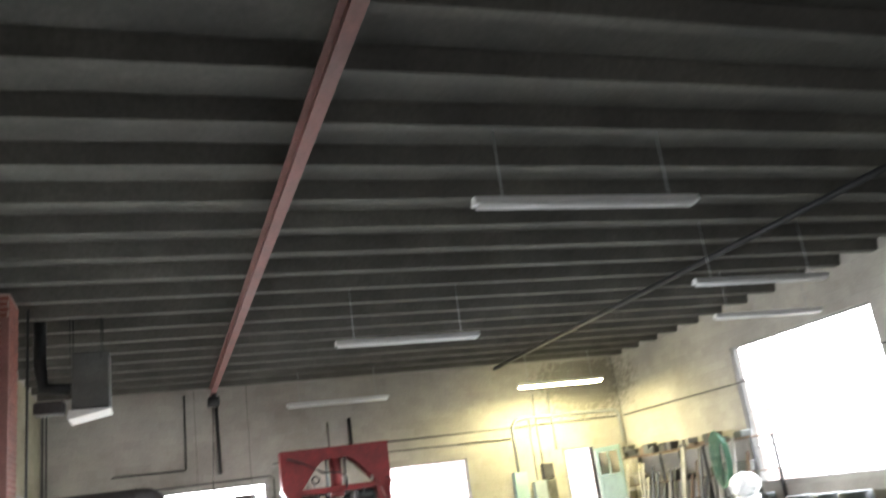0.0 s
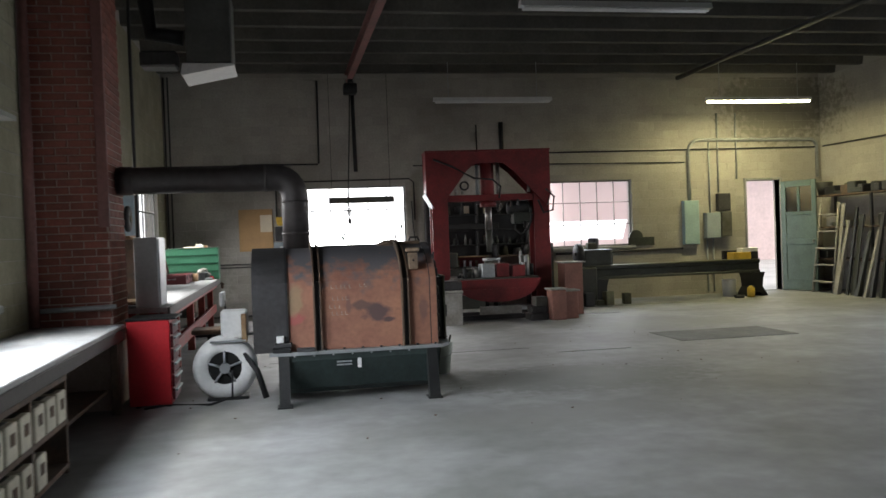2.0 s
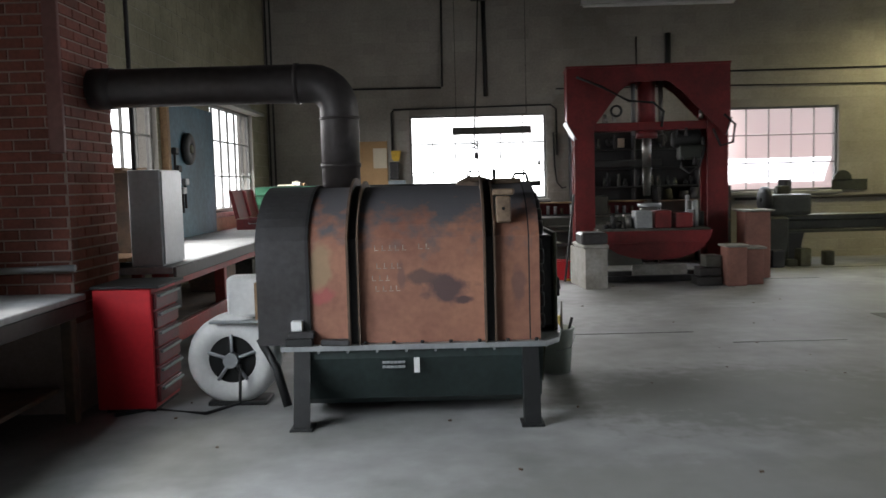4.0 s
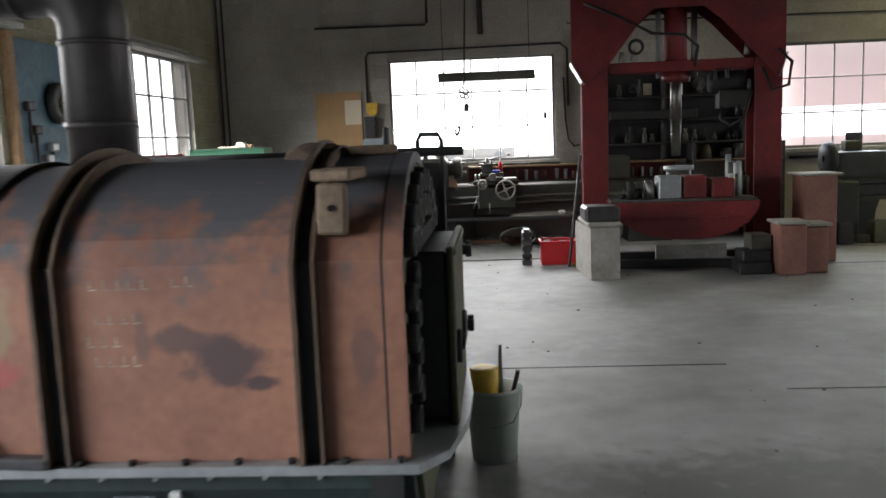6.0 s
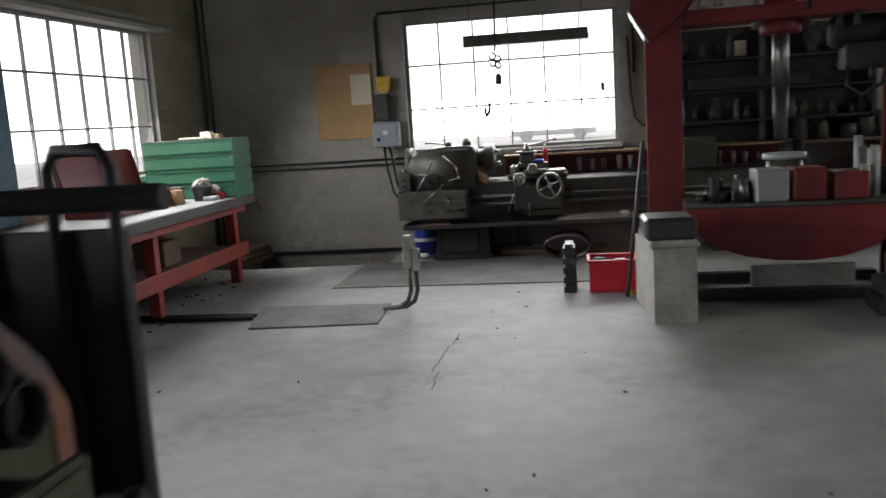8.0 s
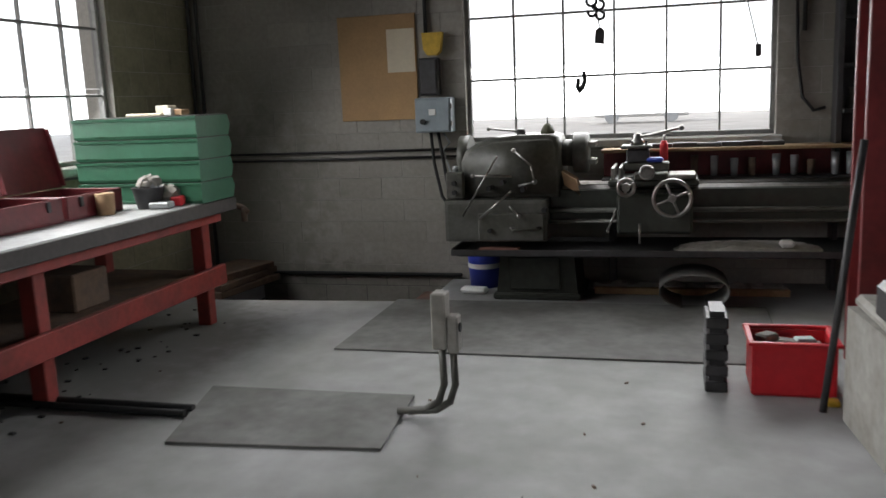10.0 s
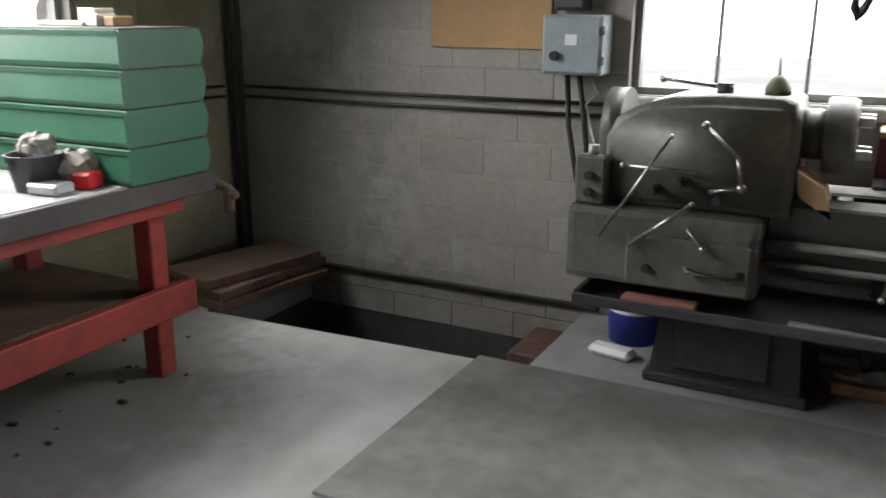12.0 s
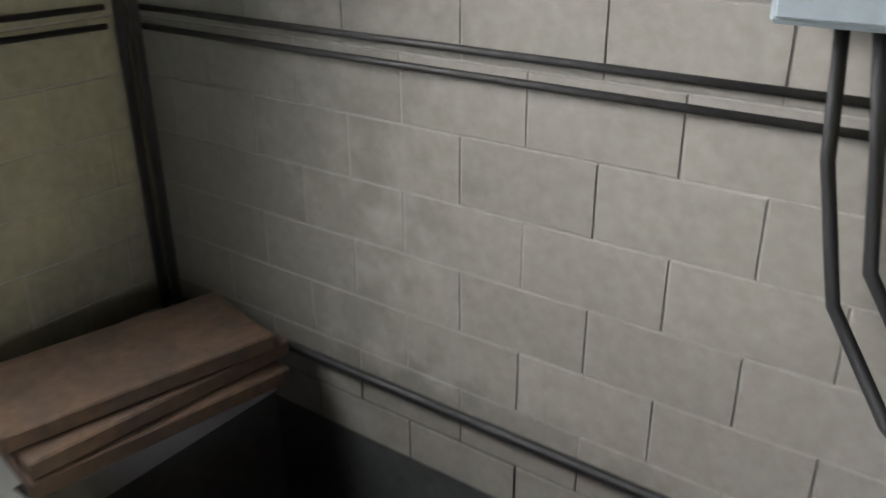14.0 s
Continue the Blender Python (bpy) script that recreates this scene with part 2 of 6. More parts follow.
# corner spot: grime plus painted bench shadow; low spot: painted shade towards the pit
blotch(M_BLOCK, [((-1.7, 20.9, 0.4), (1.15, 0.9, 1.25), (0.13, 0.13, 0.105), 0.42), ((-0.6, 20.9, -0.15), (1.2, 0.9, 0.3), (0.15, 0.145, 0.125), 0.4), ((11.8, 20.9, 4.3), (1.6, 1.4, 1.0), (0.12, 0.11, 0.09), 0.7), ((3.6, 20.9, 2.0), (0.8, 0.6, 1.2), (0.2, 0.19, 0.16), 0.5)])
M_GLASS = bpy.data.materials.new("window_glass")
M_GLASS.use_nodes = True
g = M_GLASS.node_tree.nodes["Principled BSDF"]
g.inputs["Transmission Weight"].default_value, g.inputs["Roughness"].default_value, g.inputs["IOR"].default_value = 1.0, 0.02, 1.05
M_FROST = bpy.data.materials.new("dusty_glass")
M_FROST.use_nodes = True
g = M_FROST.node_tree.nodes["Principled BSDF"]
g.inputs["Transmission Weight"].default_value, g.inputs["Roughness"].default_value, g.inputs["IOR"].default_value = 1.0, 0.35, 1.1
g.inputs["Base Color"].default_value = (0.85, 0.82, 0.83, 1)
M_TUBE = bpy.data.materials.new("lit_tube")
M_TUBE.use_nodes = True
g = M_TUBE.node_tree.nodes["Principled BSDF"]
g.inputs["Emission Color"].default_value, g.inputs["Emission Strength"].default_value = (1.0, 0.92, 0.50, 1), 34.0


# ---------- mesh helpers ----------
def thing(name, at, label, category, group="", kind=""):
    e = new(name)
    e.empty_display_size = 0.1
    e.location = at
    return tagged(e, label, category, group, kind)


def part(name, bm, material, parent=None, label=""):
    me = bpy.data.meshes.new(name)
    bm.to_mesh(me)
    bm.free()
    me.materials.append(material)
    ob = new(name, me)
    if parent is not None:
        ob.parent = parent
        base = Matrix.Translation(parent.location)
        if parent.parent is not None:
            base = Matrix.Translation(parent.parent.location) if parent.type != "EMPTY" else base
        ob.matrix_parent_inverse = base.inverted() if parent.type == "EMPTY" else Matrix.Identity(4)
    if label:
        ob["label"] = label
    return ob


def B():
    return bmesh.new()


def box(bm, a, b, bev=0.0, rot=0.0, seg=1):
    """A box from corner a to corner b, turned about its own middle by rot degrees."""
    c = [(p + q) / 2 for p, q in zip(a, b)]
    s = [abs(q - p) for p, q in zip(a, b)]
    m = Matrix.Translation(c) @ Matrix.Rotation(radians(rot), 4, "Z") @ Matrix.Diagonal((*s, 1))
    r = bmesh.ops.create_cube(bm, size=1, matrix=m)
    if bev:
        es = list({e for v in r["verts"] for e in v.link_edges})
        bmesh.ops.bevel(bm, geom=es, offset=min(bev, min(s) * 0.45), segments=seg, affect="EDGES", profile=0.7)
    return bm


def cyl(bm, p, q, r, r2=None, seg=16, caps=True):
    p, q = Vector(p), Vector(q)
    d = q - p
    m = Matrix.Translation((p + q) / 2) @ d.to_track_quat("Z", "Y").to_matrix().to_4x4()
    bmesh.ops.create_cone(bm, cap_ends=caps, segments=seg, radius1=r, radius2=r if r2 is None else r2, depth=d.length, matrix=m)
    for f in bm.faces:
        if len(f.verts) == 4:
            f.smooth = True
    return bm


def tube(bm, pts, r, seg=8):
    """A bent round pipe through points."""
    pts = [Vector(p) for p in pts]
    rings = []
    for i, p in enumerate(pts):
        a, b = pts[max(i - 1, 0)], pts[min(i + 1, len(pts) - 1)]
        d = (b - a).normalized()
        u = d.cross(Vector((0, 0, 1)) if abs(d.z) < 0.9 else Vector((1, 0, 0))).normalized()
        w = d.cross(u)
        rings.append([bm.verts.new(p + r * (math.cos(2 * math.pi * k / seg) * u + math.sin(2 * math.pi * k / seg) * w)) for k in range(seg)])
    for r0, r1 in zip(rings, rings[1:]):
        j = min(range(seg), key=lambda s: (r1[s].co - r0[0].co).length)
        for k in range(seg):
            f = bm.faces.new((r0[k], r0[(k + 1) % seg], r1[(k + 1 + j) % seg], r1[(k + j) % seg]))
            f.smooth = True
    bm.faces.new(rings[0])
    bm.faces.new(rings[-1])
    bmesh.ops.recalc_face_normals(bm, faces=bm.faces[:])
    return bm


def arc(c, r, a0, a1, n, plane="xz"):
    """Points on an arc about c in a plane, degrees."""
    out = []
    for i in range(n + 1):
        a = radians(a0 + (a1 - a0) * i / n)
        u, v = r * math.cos(a), r * math.sin(a)
        out.append((c[0] + u, c[1], c[2] + v) if plane == "xz" else (c[0] + u, c[1] + v, c[2]) if plane == "xy" else (c[0], c[1] + u, c[2] + v))
    return out


def prism(bm, poly, axis, a, b, smooth=False):
    """A polygon of two coordinates drawn out along an axis from a to b."""
    def at(p, t):
        return (t, p[0], p[1]) if axis == "x" else (p[0], t, p[1]) if axis == "y" else (p[0], p[1], t)
    v0 = [bm.verts.new(at(p, a)) for p in poly]
    v1 = [bm.verts.new(at(p, b)) for p in poly]
    n = len(poly)
    fs = [bm.faces.new(v0), bm.faces.new(list(reversed(v1)))]
    for i in range(n):
        f = bm.faces.new((v0[i], v1[i], v1[(i + 1) % n], v0[(i + 1) % n]))
        f.smooth = smooth
        fs.append(f)
    bmesh.ops.recalc_face_normals(bm, faces=fs)
    return bm


def spin(bm, profile, c, axis="z", seg=24):
    """A turned shape: profile of (radius, height) about an axis through c."""
    rings = []
    for r, h in profile:
        ring = []
        for k in range(seg):
            a = 2 * math.pi * k / seg
            u, v = r * math.cos(a), r * math.sin(a)
            o = (u, v, h) if axis == "z" else (u, h, v) if axis == "y" else (h, u, v)
            ring.append(bm.verts.new(Vector(c) + Vector(o)))
        rings.append(ring)
    for r0, r1 in zip(rings, rings[1:]):
        for k in range(seg):
            f = bm.faces.new((r0[k], r0[(k + 1) % seg], r1[(k + 1) % seg], r1[k]))
            f.smooth = True
    bmesh.ops.recalc_face_normals(bm, faces=bm.faces[:])
    return bm


def simple(name, bm, material, label, category, group="", kind=""):
    """A thing of one mesh; its origin goes to the middle of its base."""
    vs = [v.co for v in bm.verts]
    lo = Vector([min(v[i] for v in vs) for i in range(3)])
    hi = Vector([max(v[i] for v in vs) for i in range(3)])
    o = Vector(((lo.x + hi.x) / 2, (lo.y + hi.y) / 2, lo.z))
    bmesh.ops.translate(bm, verts=bm.verts[:], vec=-o)
    ob = part(name, bm, material)
    ob.location = o
    return tagged(ob, label, category, group, kind)


# ---------- structure ----------
W1, W2 = (0.63, 3.02, 1.155, 2.645), (5.75, 8.12, 1.18, 2.645)
DOOR = (10.92, 11.76, 0.0, 2.55)
WA, WB, WC = (6.6, 10.5, 1.1, 2.63), (12.5, 15.3, 1.1, 2.55), (17.36, 19.79, 1.15, 2.64)
EW = (11.6, 15.75, 1.15, 4.1)
PIT = (-1.32, 0.47, 19.9, NY)


def wall_mesh(lo, hi, holes, z1, axis, p0, p1):
    """A thick wall along an axis with holes (a0, a1, z0, z1) cut through it."""
    bm = B()
    cuts = sorted({lo, hi, *[h[0] for h in holes], *[h[1] for h in holes]})
    for a, b in zip(cuts, cuts[1:]):
        zs = [(-0.0, z1)]
        for h in holes:
            if h[0] <= a + 1e-6 and h[1] >= b - 1e-6:
                zs = [(s, min(e, h[2])) for s, e in zs if s < h[2] - 1e-6] + [(max(s, h[3]), e) for s, e in zs if e > h[3] + 1e-6]
        for s, e in zs:
            if axis == "x":
                box(bm, (a, p0, s), (b, p1, e))
            else:
                box(bm, (p0, a, s), (p1, b, e))
    return bm


NHOLES, WHOLES = [W1, W2, DOOR], [WA, WB, WC]
bm = wall_mesh(WX - 0.3, EX + 0.3, NHOLES, CZ + 0.3, "x", NY, NY + 0.25)
wall_north = tagged(part("wall_north", bm, M_MORTAR), "painted concrete block wall with windows and a doorway", "wall", kind="structure")
wall_west = tagged(part("wall_west", wall_mesh(SY, NY, WHOLES, CZ + 0.3, "y", WX - 0.25, WX), M_MORTAR), "painted concrete block wall with steel sash windows", "wall", kind="structure")
wall_east = tagged(part("wall_east", wall_mesh(SY, NY, [EW], CZ + 0.3, "y", EX, EX + 0.25), M_MORTAR), "painted concrete block wall with one large window", "wall", kind="structure")
# this wall stays out of view; its opening is added for the fill lamp
tagged(part("wall_south", wall_mesh(WX - 0.3, EX + 0.3, [(2.0, 8.0, 0.9, 2.9)], CZ + 0.3, "x", SY - 0.25, SY), M_BLOCK), "unseen painted block wall with an added opening for fill light", "wall", kind="structure")

bm = B()
box(bm, (WX - 0.25, SY, -0.2), (EX + 0.25, PIT[2], 0))
box(bm, (PIT[1], PIT[2], -0.2), (EX + 0.25, NY, 0))
box(bm, (WX - 0.25, PIT[2], -0.2), (PIT[0], NY, 0))
prism(bm, [(PIT[0], PIT[2]), (PIT[1], PIT[2]), (PIT[1], 20.095), (-0.2, 20.06), (PIT[0], 19.995)], "z", -0.2, 0)
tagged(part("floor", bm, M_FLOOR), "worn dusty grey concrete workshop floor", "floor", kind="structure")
# lining and footing carry the pit's shade in their colour
pit = thing("pit_lining", (-0.4, 20.4, -1.2), "open floor pit lined with rough concrete, darkened for shade", "pit", kind="structure")
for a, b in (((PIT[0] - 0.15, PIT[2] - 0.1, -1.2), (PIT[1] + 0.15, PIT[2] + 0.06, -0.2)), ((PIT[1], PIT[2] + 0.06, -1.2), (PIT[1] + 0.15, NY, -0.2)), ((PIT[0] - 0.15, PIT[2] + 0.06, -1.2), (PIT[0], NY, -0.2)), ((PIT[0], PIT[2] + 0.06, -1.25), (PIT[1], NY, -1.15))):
    part("lining_slab", box(B(), a, b), M_PITSHADE, pit)
part("footing", box(B(), (WX - 0.3, NY + 0.004, -1.25), (EX + 0.3, NY + 0.25, 0)), M_PITSHADE, pit, "concrete footing below the floor, darkened for pit shade")
bm = box(B(), (WX, NY - 0.035, 0.02), (0.55, NY - 0.006, 0.052), 0.008)
tagged(part("trim", bm, M_BLACK), "dark grimy ledge strip along the foot of the wall", "trim", kind="structure")

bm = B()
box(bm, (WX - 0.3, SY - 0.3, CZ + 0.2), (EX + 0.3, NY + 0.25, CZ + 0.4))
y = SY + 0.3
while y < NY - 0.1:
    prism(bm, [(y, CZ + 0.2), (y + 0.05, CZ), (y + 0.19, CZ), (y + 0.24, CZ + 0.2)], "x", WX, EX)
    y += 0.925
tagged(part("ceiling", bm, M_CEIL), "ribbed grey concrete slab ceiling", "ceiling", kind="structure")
bm = B()
for a, b, c, d in ((-400, 400, NY + 0.25, 400), (-400, 400, -400, SY - 0.25), (-400, WX - 0.25, SY - 0.25, NY + 0.25), (EX + 0.25, 400, SY - 0.25, NY + 0.25)):
    v = [bm.verts.new(p) for p in ((a, c, -0.06), (b, c, -0.06), (b, d, -0.06), (a, d, -0.06))]
    bm.faces.new(v)
tagged(part("ground", bm, M_ASPH), "pale gravel yard outside the workshop", "ground", kind="structure")


def window(name, axis, w, p, cols, rows, label, glass=M_GLASS, inward=1):
    """Steel sash window in an opening: frame, bars, one pane a field."""
    a0, a1, z0, z1 = w
    mid = ((a0 + a1) / 2, p, z0) if axis == "x" else (p, (a0 + a1) / 2, z0)
    win = thing(name, mid, label, "window", kind="structure")

    def bx(bm, a, b, za, zb, d0, d1):
        if axis == "x":
            box(bm, (a, p + d0, za), (b, p + d1, zb), 0.004)
        else:
            box(bm, (p + d0, a, za), (p + d1, b, zb), 0.004)
    bm = B()
    f = 0.035
    bx(bm, a0, a1, z0, z0 + f, -0.03, 0.03)
    bx(bm, a0, a1, z1 - f, z1, -0.03, 0.03)
    bx(bm, a0, a0 + f, z0 + f, z1 - f, -0.03, 0.03)
    bx(bm, a1 - f, a1, z0 + f, z1 - f, -0.03, 0.03)
    part("window_frame", bm, M_FRAMEW, win)
    dx, dz = (a1 - a0) / cols, (z1 - z0) / rows
    for i in range(1, cols):
        bm = B()
        bx(bm, a0 + i * dx - 0.009, a0 + i * dx + 0.009, z0 + f, z1 - f, -0.018, 0.018)
        part("glazing_bar", bm, M_FRAMEW, win)
    for j in range(1, rows):
        bm = B()
        bx(bm, a0 + f, a1 - f, z0 + j * dz - 0.009, z0 + j * dz + 0.009, -0.021, 0.021)
        part("glazing_bar", bm, M_FRAMEW, win)
    for i in range(cols):
        for j in range(rows):
            bm = B()
            g0 = 0.012
            bx(bm, a0 + i * dx + g0, a0 + (i + 1) * dx - g0, z0 + j * dz + g0, z0 + (j + 1) * dz - g0, -0.002, 0.002)
            part("pane", bm, glass, win).visible_shadow = False
    return win


window("window_1", "x", W1, NY + 0.09, 6, 3, "steel sash window with dusty panes above the lathe")
window("window_2", "x", W2, NY + 0.09, 6, 3, "steel sash window with hazy pinkish panes", M_FROST)
window("window_3", "y", WC, WX - 0.09, 6, 3, "bright steel sash window above the red bench")
window("window_4", "y", WB, WX - 0.09, 7, 3, "bright steel sash window beside the chimney")
window("window_5", "y", WA, WX - 0.09, 9, 3, "bright steel sash window above the long worktop")
window("window_6", "y", EW, EX + 0.09, 6, 4, "large bright window high in the block wall")
bm = B()
box(bm, (W1[0] - 0.05, NY - 0.06, W1[2] - 0.07), (W1[1] + 0.05, NY + 0.06, W1[2] - 0.004), 0.01)
box(bm, (W2[0] - 0.05, NY - 0.06, W2[2] - 0.07), (W2[1] + 0.05, NY + 0.06, W2[2] - 0.004), 0.01)
tagged(part("trim", bm, M_SILL), "grey concrete window sills", "trim", kind="structure")
bm = B()
for w in WHOLES:
    box(bm, (WX - 0.06, w[0] - 0.05, w[2] - 0.07), (WX + 0.05, w[1] + 0.05, w[2] - 0.004), 0.01)
tagged(part("trim", bm, M_SILL), "grey concrete window sills", "trim", kind="structure")
for w in WHOLES:
    hood = B()
    prism(hood, [(WX + 0.004, w[3] + 0.10), (WX + 0.16, w[3] + 0.03), (WX + 0.16, w[3] - 0.01), (WX + 0.004, w[3] - 0.01)], "y", w[0] - 0.12, w[1] + 0.22)
    simple("window_shelf", hood, M_SILL, "pale narrow shelf board over a steel sash window", "shelf", "window head shelves")

# door
door = thing("door_1", (DOOR[1], NY, 0), "grey-green panelled door with two small lights, standing open", "door", kind="structure")
fr = B()
box(fr, (DOOR[0] - 0.06, NY - 0.03, 0), (DOOR[0], NY + 0.2, DOOR[3] + 0.06), 0.006)
box(fr, (DOOR[1], NY - 0.03, 0), (DOOR[1] + 0.06, NY + 0.2, DOOR[3] + 0.06), 0.006)
box(fr, (DOOR[0], NY - 0.03, DOOR[3]), (DOOR[1], NY + 0.2, DOOR[3] + 0.06), 0.006)
part("door_frame", fr, M_FRAMEW, door)
H0, H1 = Vector((DOOR[1] + 0.02, NY - 0.05)), Vector((12.05, 19.98))
ang = math.degrees(math.atan2(H1.y - H0.y, H1.x - H0.x))
dl = (H1 - H0).length


def leaf_box(u0, u1, z0, z1, d0, d1, material, name, label=""):
    bm = B()
    box(bm, (u0, d0, z0), (u1, d1, z1), 0.006)
    bmesh.ops.transform(bm, verts=bm.verts[:], matrix=Matrix.Translation((H0.x, H0.y, 0)) @ Matrix.Rotation(radians(ang), 4, "Z"))
    return part(name, bm, material, door, label)


leaf_box(0, 0.12, 0.02, 2.5, -0.022, 0.022, M_DOORG, "stile")
leaf_box(dl - 0.12, dl, 0.02, 2.5, -0.022, 0.022, M_DOORG, "stile")
leaf_box(0.12, dl - 0.12, 0.02, 0.25, -0.022, 0.022, M_DOORG, "rail")
leaf_box(0.12, dl - 0.12, 1.05, 1.2, -0.022, 0.022, M_DOORG, "rail")
leaf_box(0.12, dl - 0.12, 2.36, 2.5, -0.022, 0.022, M_DOORG, "rail")
leaf_box(0.12, dl - 0.12, 1.72, 1.8, -0.022, 0.022, M_DOORG, "rail")
leaf_box(dl / 2 - 0.03, dl / 2 + 0.03, 1.8, 2.36, -0.022, 0.022, M_DOORG, "rail")
leaf_box(0.12, dl - 0.12, 0.25, 1.05, -0.008, 0.008, M_DOORG, "panel")
leaf_box(0.12, dl - 0.12, 1.2, 1.72, -0.008, 0.008, M_DOORG, "panel")
leaf_box(0.12, dl / 2 - 0.03, 1.8, 2.36, -0.003, 0.003, M_FROST, "pane", "dusty glass pane")
leaf_box(dl / 2 + 0.03, dl - 0.12, 1.8, 2.36, -0.003, 0.003, M_FROST, "pane", "dusty glass pane")
leaf_box(dl - 0.09, dl - 0.05, 1.08, 1.16, -0.06, 0.06, M_CHROME, "door_handle", "dull steel knob")

# ---------- chimney, beams, pipes, lamps ----------
CH = (WX, -1.16, 11.5, 12.28)
chimney = thing("chimney", ((CH[0] + CH[1]) / 2, (CH[2] + CH[3]) / 2, 0), "tall red brick chimney stack built against the wall", "chimney", kind="structure")
bm = B()
box(bm, (CH[0] + 0.002, CH[2] + 0.008, 0), (CH[1] - 0.008, CH[3], CZ))
part("core", bm, M_BMORT, chimney)

beam = thing("roof_beam", (1.82, 8, CZ - 0.3), "red oxide painted steel beam under the ceiling", "beam", kind="structure")
bm = B()
prism(bm, [(1.79, CZ - 0.22), (1.91, CZ - 0.22), (1.91, CZ - 0.205), (1.855, CZ - 0.20), (1.855, CZ - 0.03), (1.91, CZ - 0.022), (1.91, CZ - 0.003), (1.79, CZ - 0.003), (1.79, CZ - 0.022), (1.845, CZ - 0.03), (1.845, CZ - 0.20), (1.79, CZ - 0.205)], "y", SY, 20.5)
part("i_beam", bm, M_STEEL_RED, beam)
trolley = thing("chain_hoist", (1.85, 20.0, 3.9), "small chain hoist trolley hanging from the steel beam", "hoist")
bm = B()
box(bm, (1.72, 19.85, 4.42), (1.98, 20.15, 4.62), 0.02)
cyl(bm, (1.85, 19.9, 4.62), (1.85, 19.9, 4.69), 0.05)
part("body", bm, M_BLACK, trolley)
for dx in (-0.09, 0.09):
    bm = B()
    cyl(bm, (1.85 + dx - 0.015, 20.0, 4.66), (1.85 + dx + 0.015, 20.0, 4.66), 0.05)
    part("wheel", bm, M_CHROME, trolley)
part("chain", tube(B(), [(1.84, 20.05, 4.45), (1.80, 20.15, 3.4), (1.745, 20.28, 2.2)], 0.012), M_BLACK, trolley)
for dx, dz, r in ((-0.025, 0.0, 0.035), (0.03, -0.03, 0.032), (-0.02, -0.075, 0.03), (0.035, -0.10, 0.028)):
    part("shackle", tube(B(), arc((1.74 + dx, 20.28, 2.15 + dz), r, 100, -200, 10), 0.011), M_BLACK, trolley)
part("tag_wire", cyl(B(), (1.76, 20.28, 2.02), (1.772, 20.28, 1.96), 0.004, seg=6), M_BLACK, trolley)
bm = prism(B(), [(1.735, 1.86), (1.80, 1.85), (1.805, 1.94), (1.785, 1.965), (1.76, 1.965), (1.74, 1.945)], "y", 20.275, 20.285)
part("tag", bm, M_DARK, trolley, "grey metal load tag")
part("sling_wire", cyl(B(), (1.70, 20.28, 2.05), (1.655, 20.30, 1.66), 0.003, seg=6), M_BLACK, trolley)
part("hook", tube(B(), [(1.655, 20.30, 1.67), (1.66, 20.30, 1.60), (1.64, 20.30, 1.55), (1.625, 20.30, 1.52), (1.61, 20.30, 1.56), (1.615, 20.30, 1.62)], 0.017), M_BLACK, trolley)

tray = B()
cyl(tray, (9.0, 6, CZ - 0.13), (9.0, 20.3, CZ - 0.13), 0.05, seg=12)
simple("gas_pipe", tray, M_BLACK, "long dark iron pipe hung below the ceiling", "pipe")


def fixture(x0, y, z, lit=False):
    t = thing("tube_light", (x0 + 1.2, y, z), "lit fluorescent batten giving yellowish light" if lit else "unlit white fluorescent batten hung from the ceiling", "ceiling light", "fluorescent battens")
    bm = B()
    prism(bm, [(y - 0.07, z + 0.02), (y - 0.04, z + 0.09), (y + 0.04, z + 0.09), (y + 0.07, z + 0.02)], "x", x0, x0 + 2.4)
    part("housing", bm, M_WHITE, t)
    for dy in (-0.035, 0.035):
        bm = B()
        cyl(bm, (x0 + 0.04, y + dy, z), (x0 + 2.36, y + dy, z), 0.018, seg=10)
        part("tube", bm, M_TUBE if lit else M_WHITE, t)
    for dx in (0.3, 2.1):
        bm = B()
        cyl(bm, (x0 + dx, y, z + 0.085), (x0 + dx, y, CZ + 0.19), 0.006, seg=6)
        part("hanger", bm, M_GALV, t)
    return t


fixture(9.18, 19.4, 4.12, True)
for x0, y0 in ((3.42, 19.4), (3.25, 12.65), (3.35, 6.55), (8.0, 9.9), (10.2, 12.5)):
    fixture(x0, y0, 4.15)
tl = area("tube_lamp", (10.38, 19.4, 4.08), (10.38, 19.4, 0), 2.3, 0.1, 110, (1.0, 0.9, 0.45), radians(180))

heater = thing("unit_heater", (-0.35, 13.3, 3.4), "grey gas unit heater hung under the ceiling", "heater")
bm = B()
box(bm, (-0.56, 13.0, 3.58), (-0.05, 13.65, 4.4), 0.015)
part("casing", bm, M_HEATER, heater)
bm = B()
for i in range(6):
    prism(bm, [(-0.12, 3.6 + i * 0.11), (-0.05, 3.57 + i * 0.11), (-0.05, 3.58 + i * 0.11), (-0.12, 3.63 + i * 0.11)], "y", 13.0, 13.55)
part("louvres", bm, M_HEATER, heater)
bm = B()
prism(bm, [(-0.60, 3.575), (-0.05, 3.575), (-0.03, 3.555), (-0.60, 3.44), (-0.62, 3.46)], "y", 12.98, 13.67)
part("deflector", bm, M_WHITE, heater, "pale sheet metal deflector")
bm = B()
tube(bm, [(-0.6, 13.2, 3.9), (-0.95, 13.2, 3.95), (-1.0, 13.2, 4.3), (-1.0, 13.2, CZ)], 0.09, 12)
part("vent_pipe", bm, M_BLACK, heater)
bm = B()
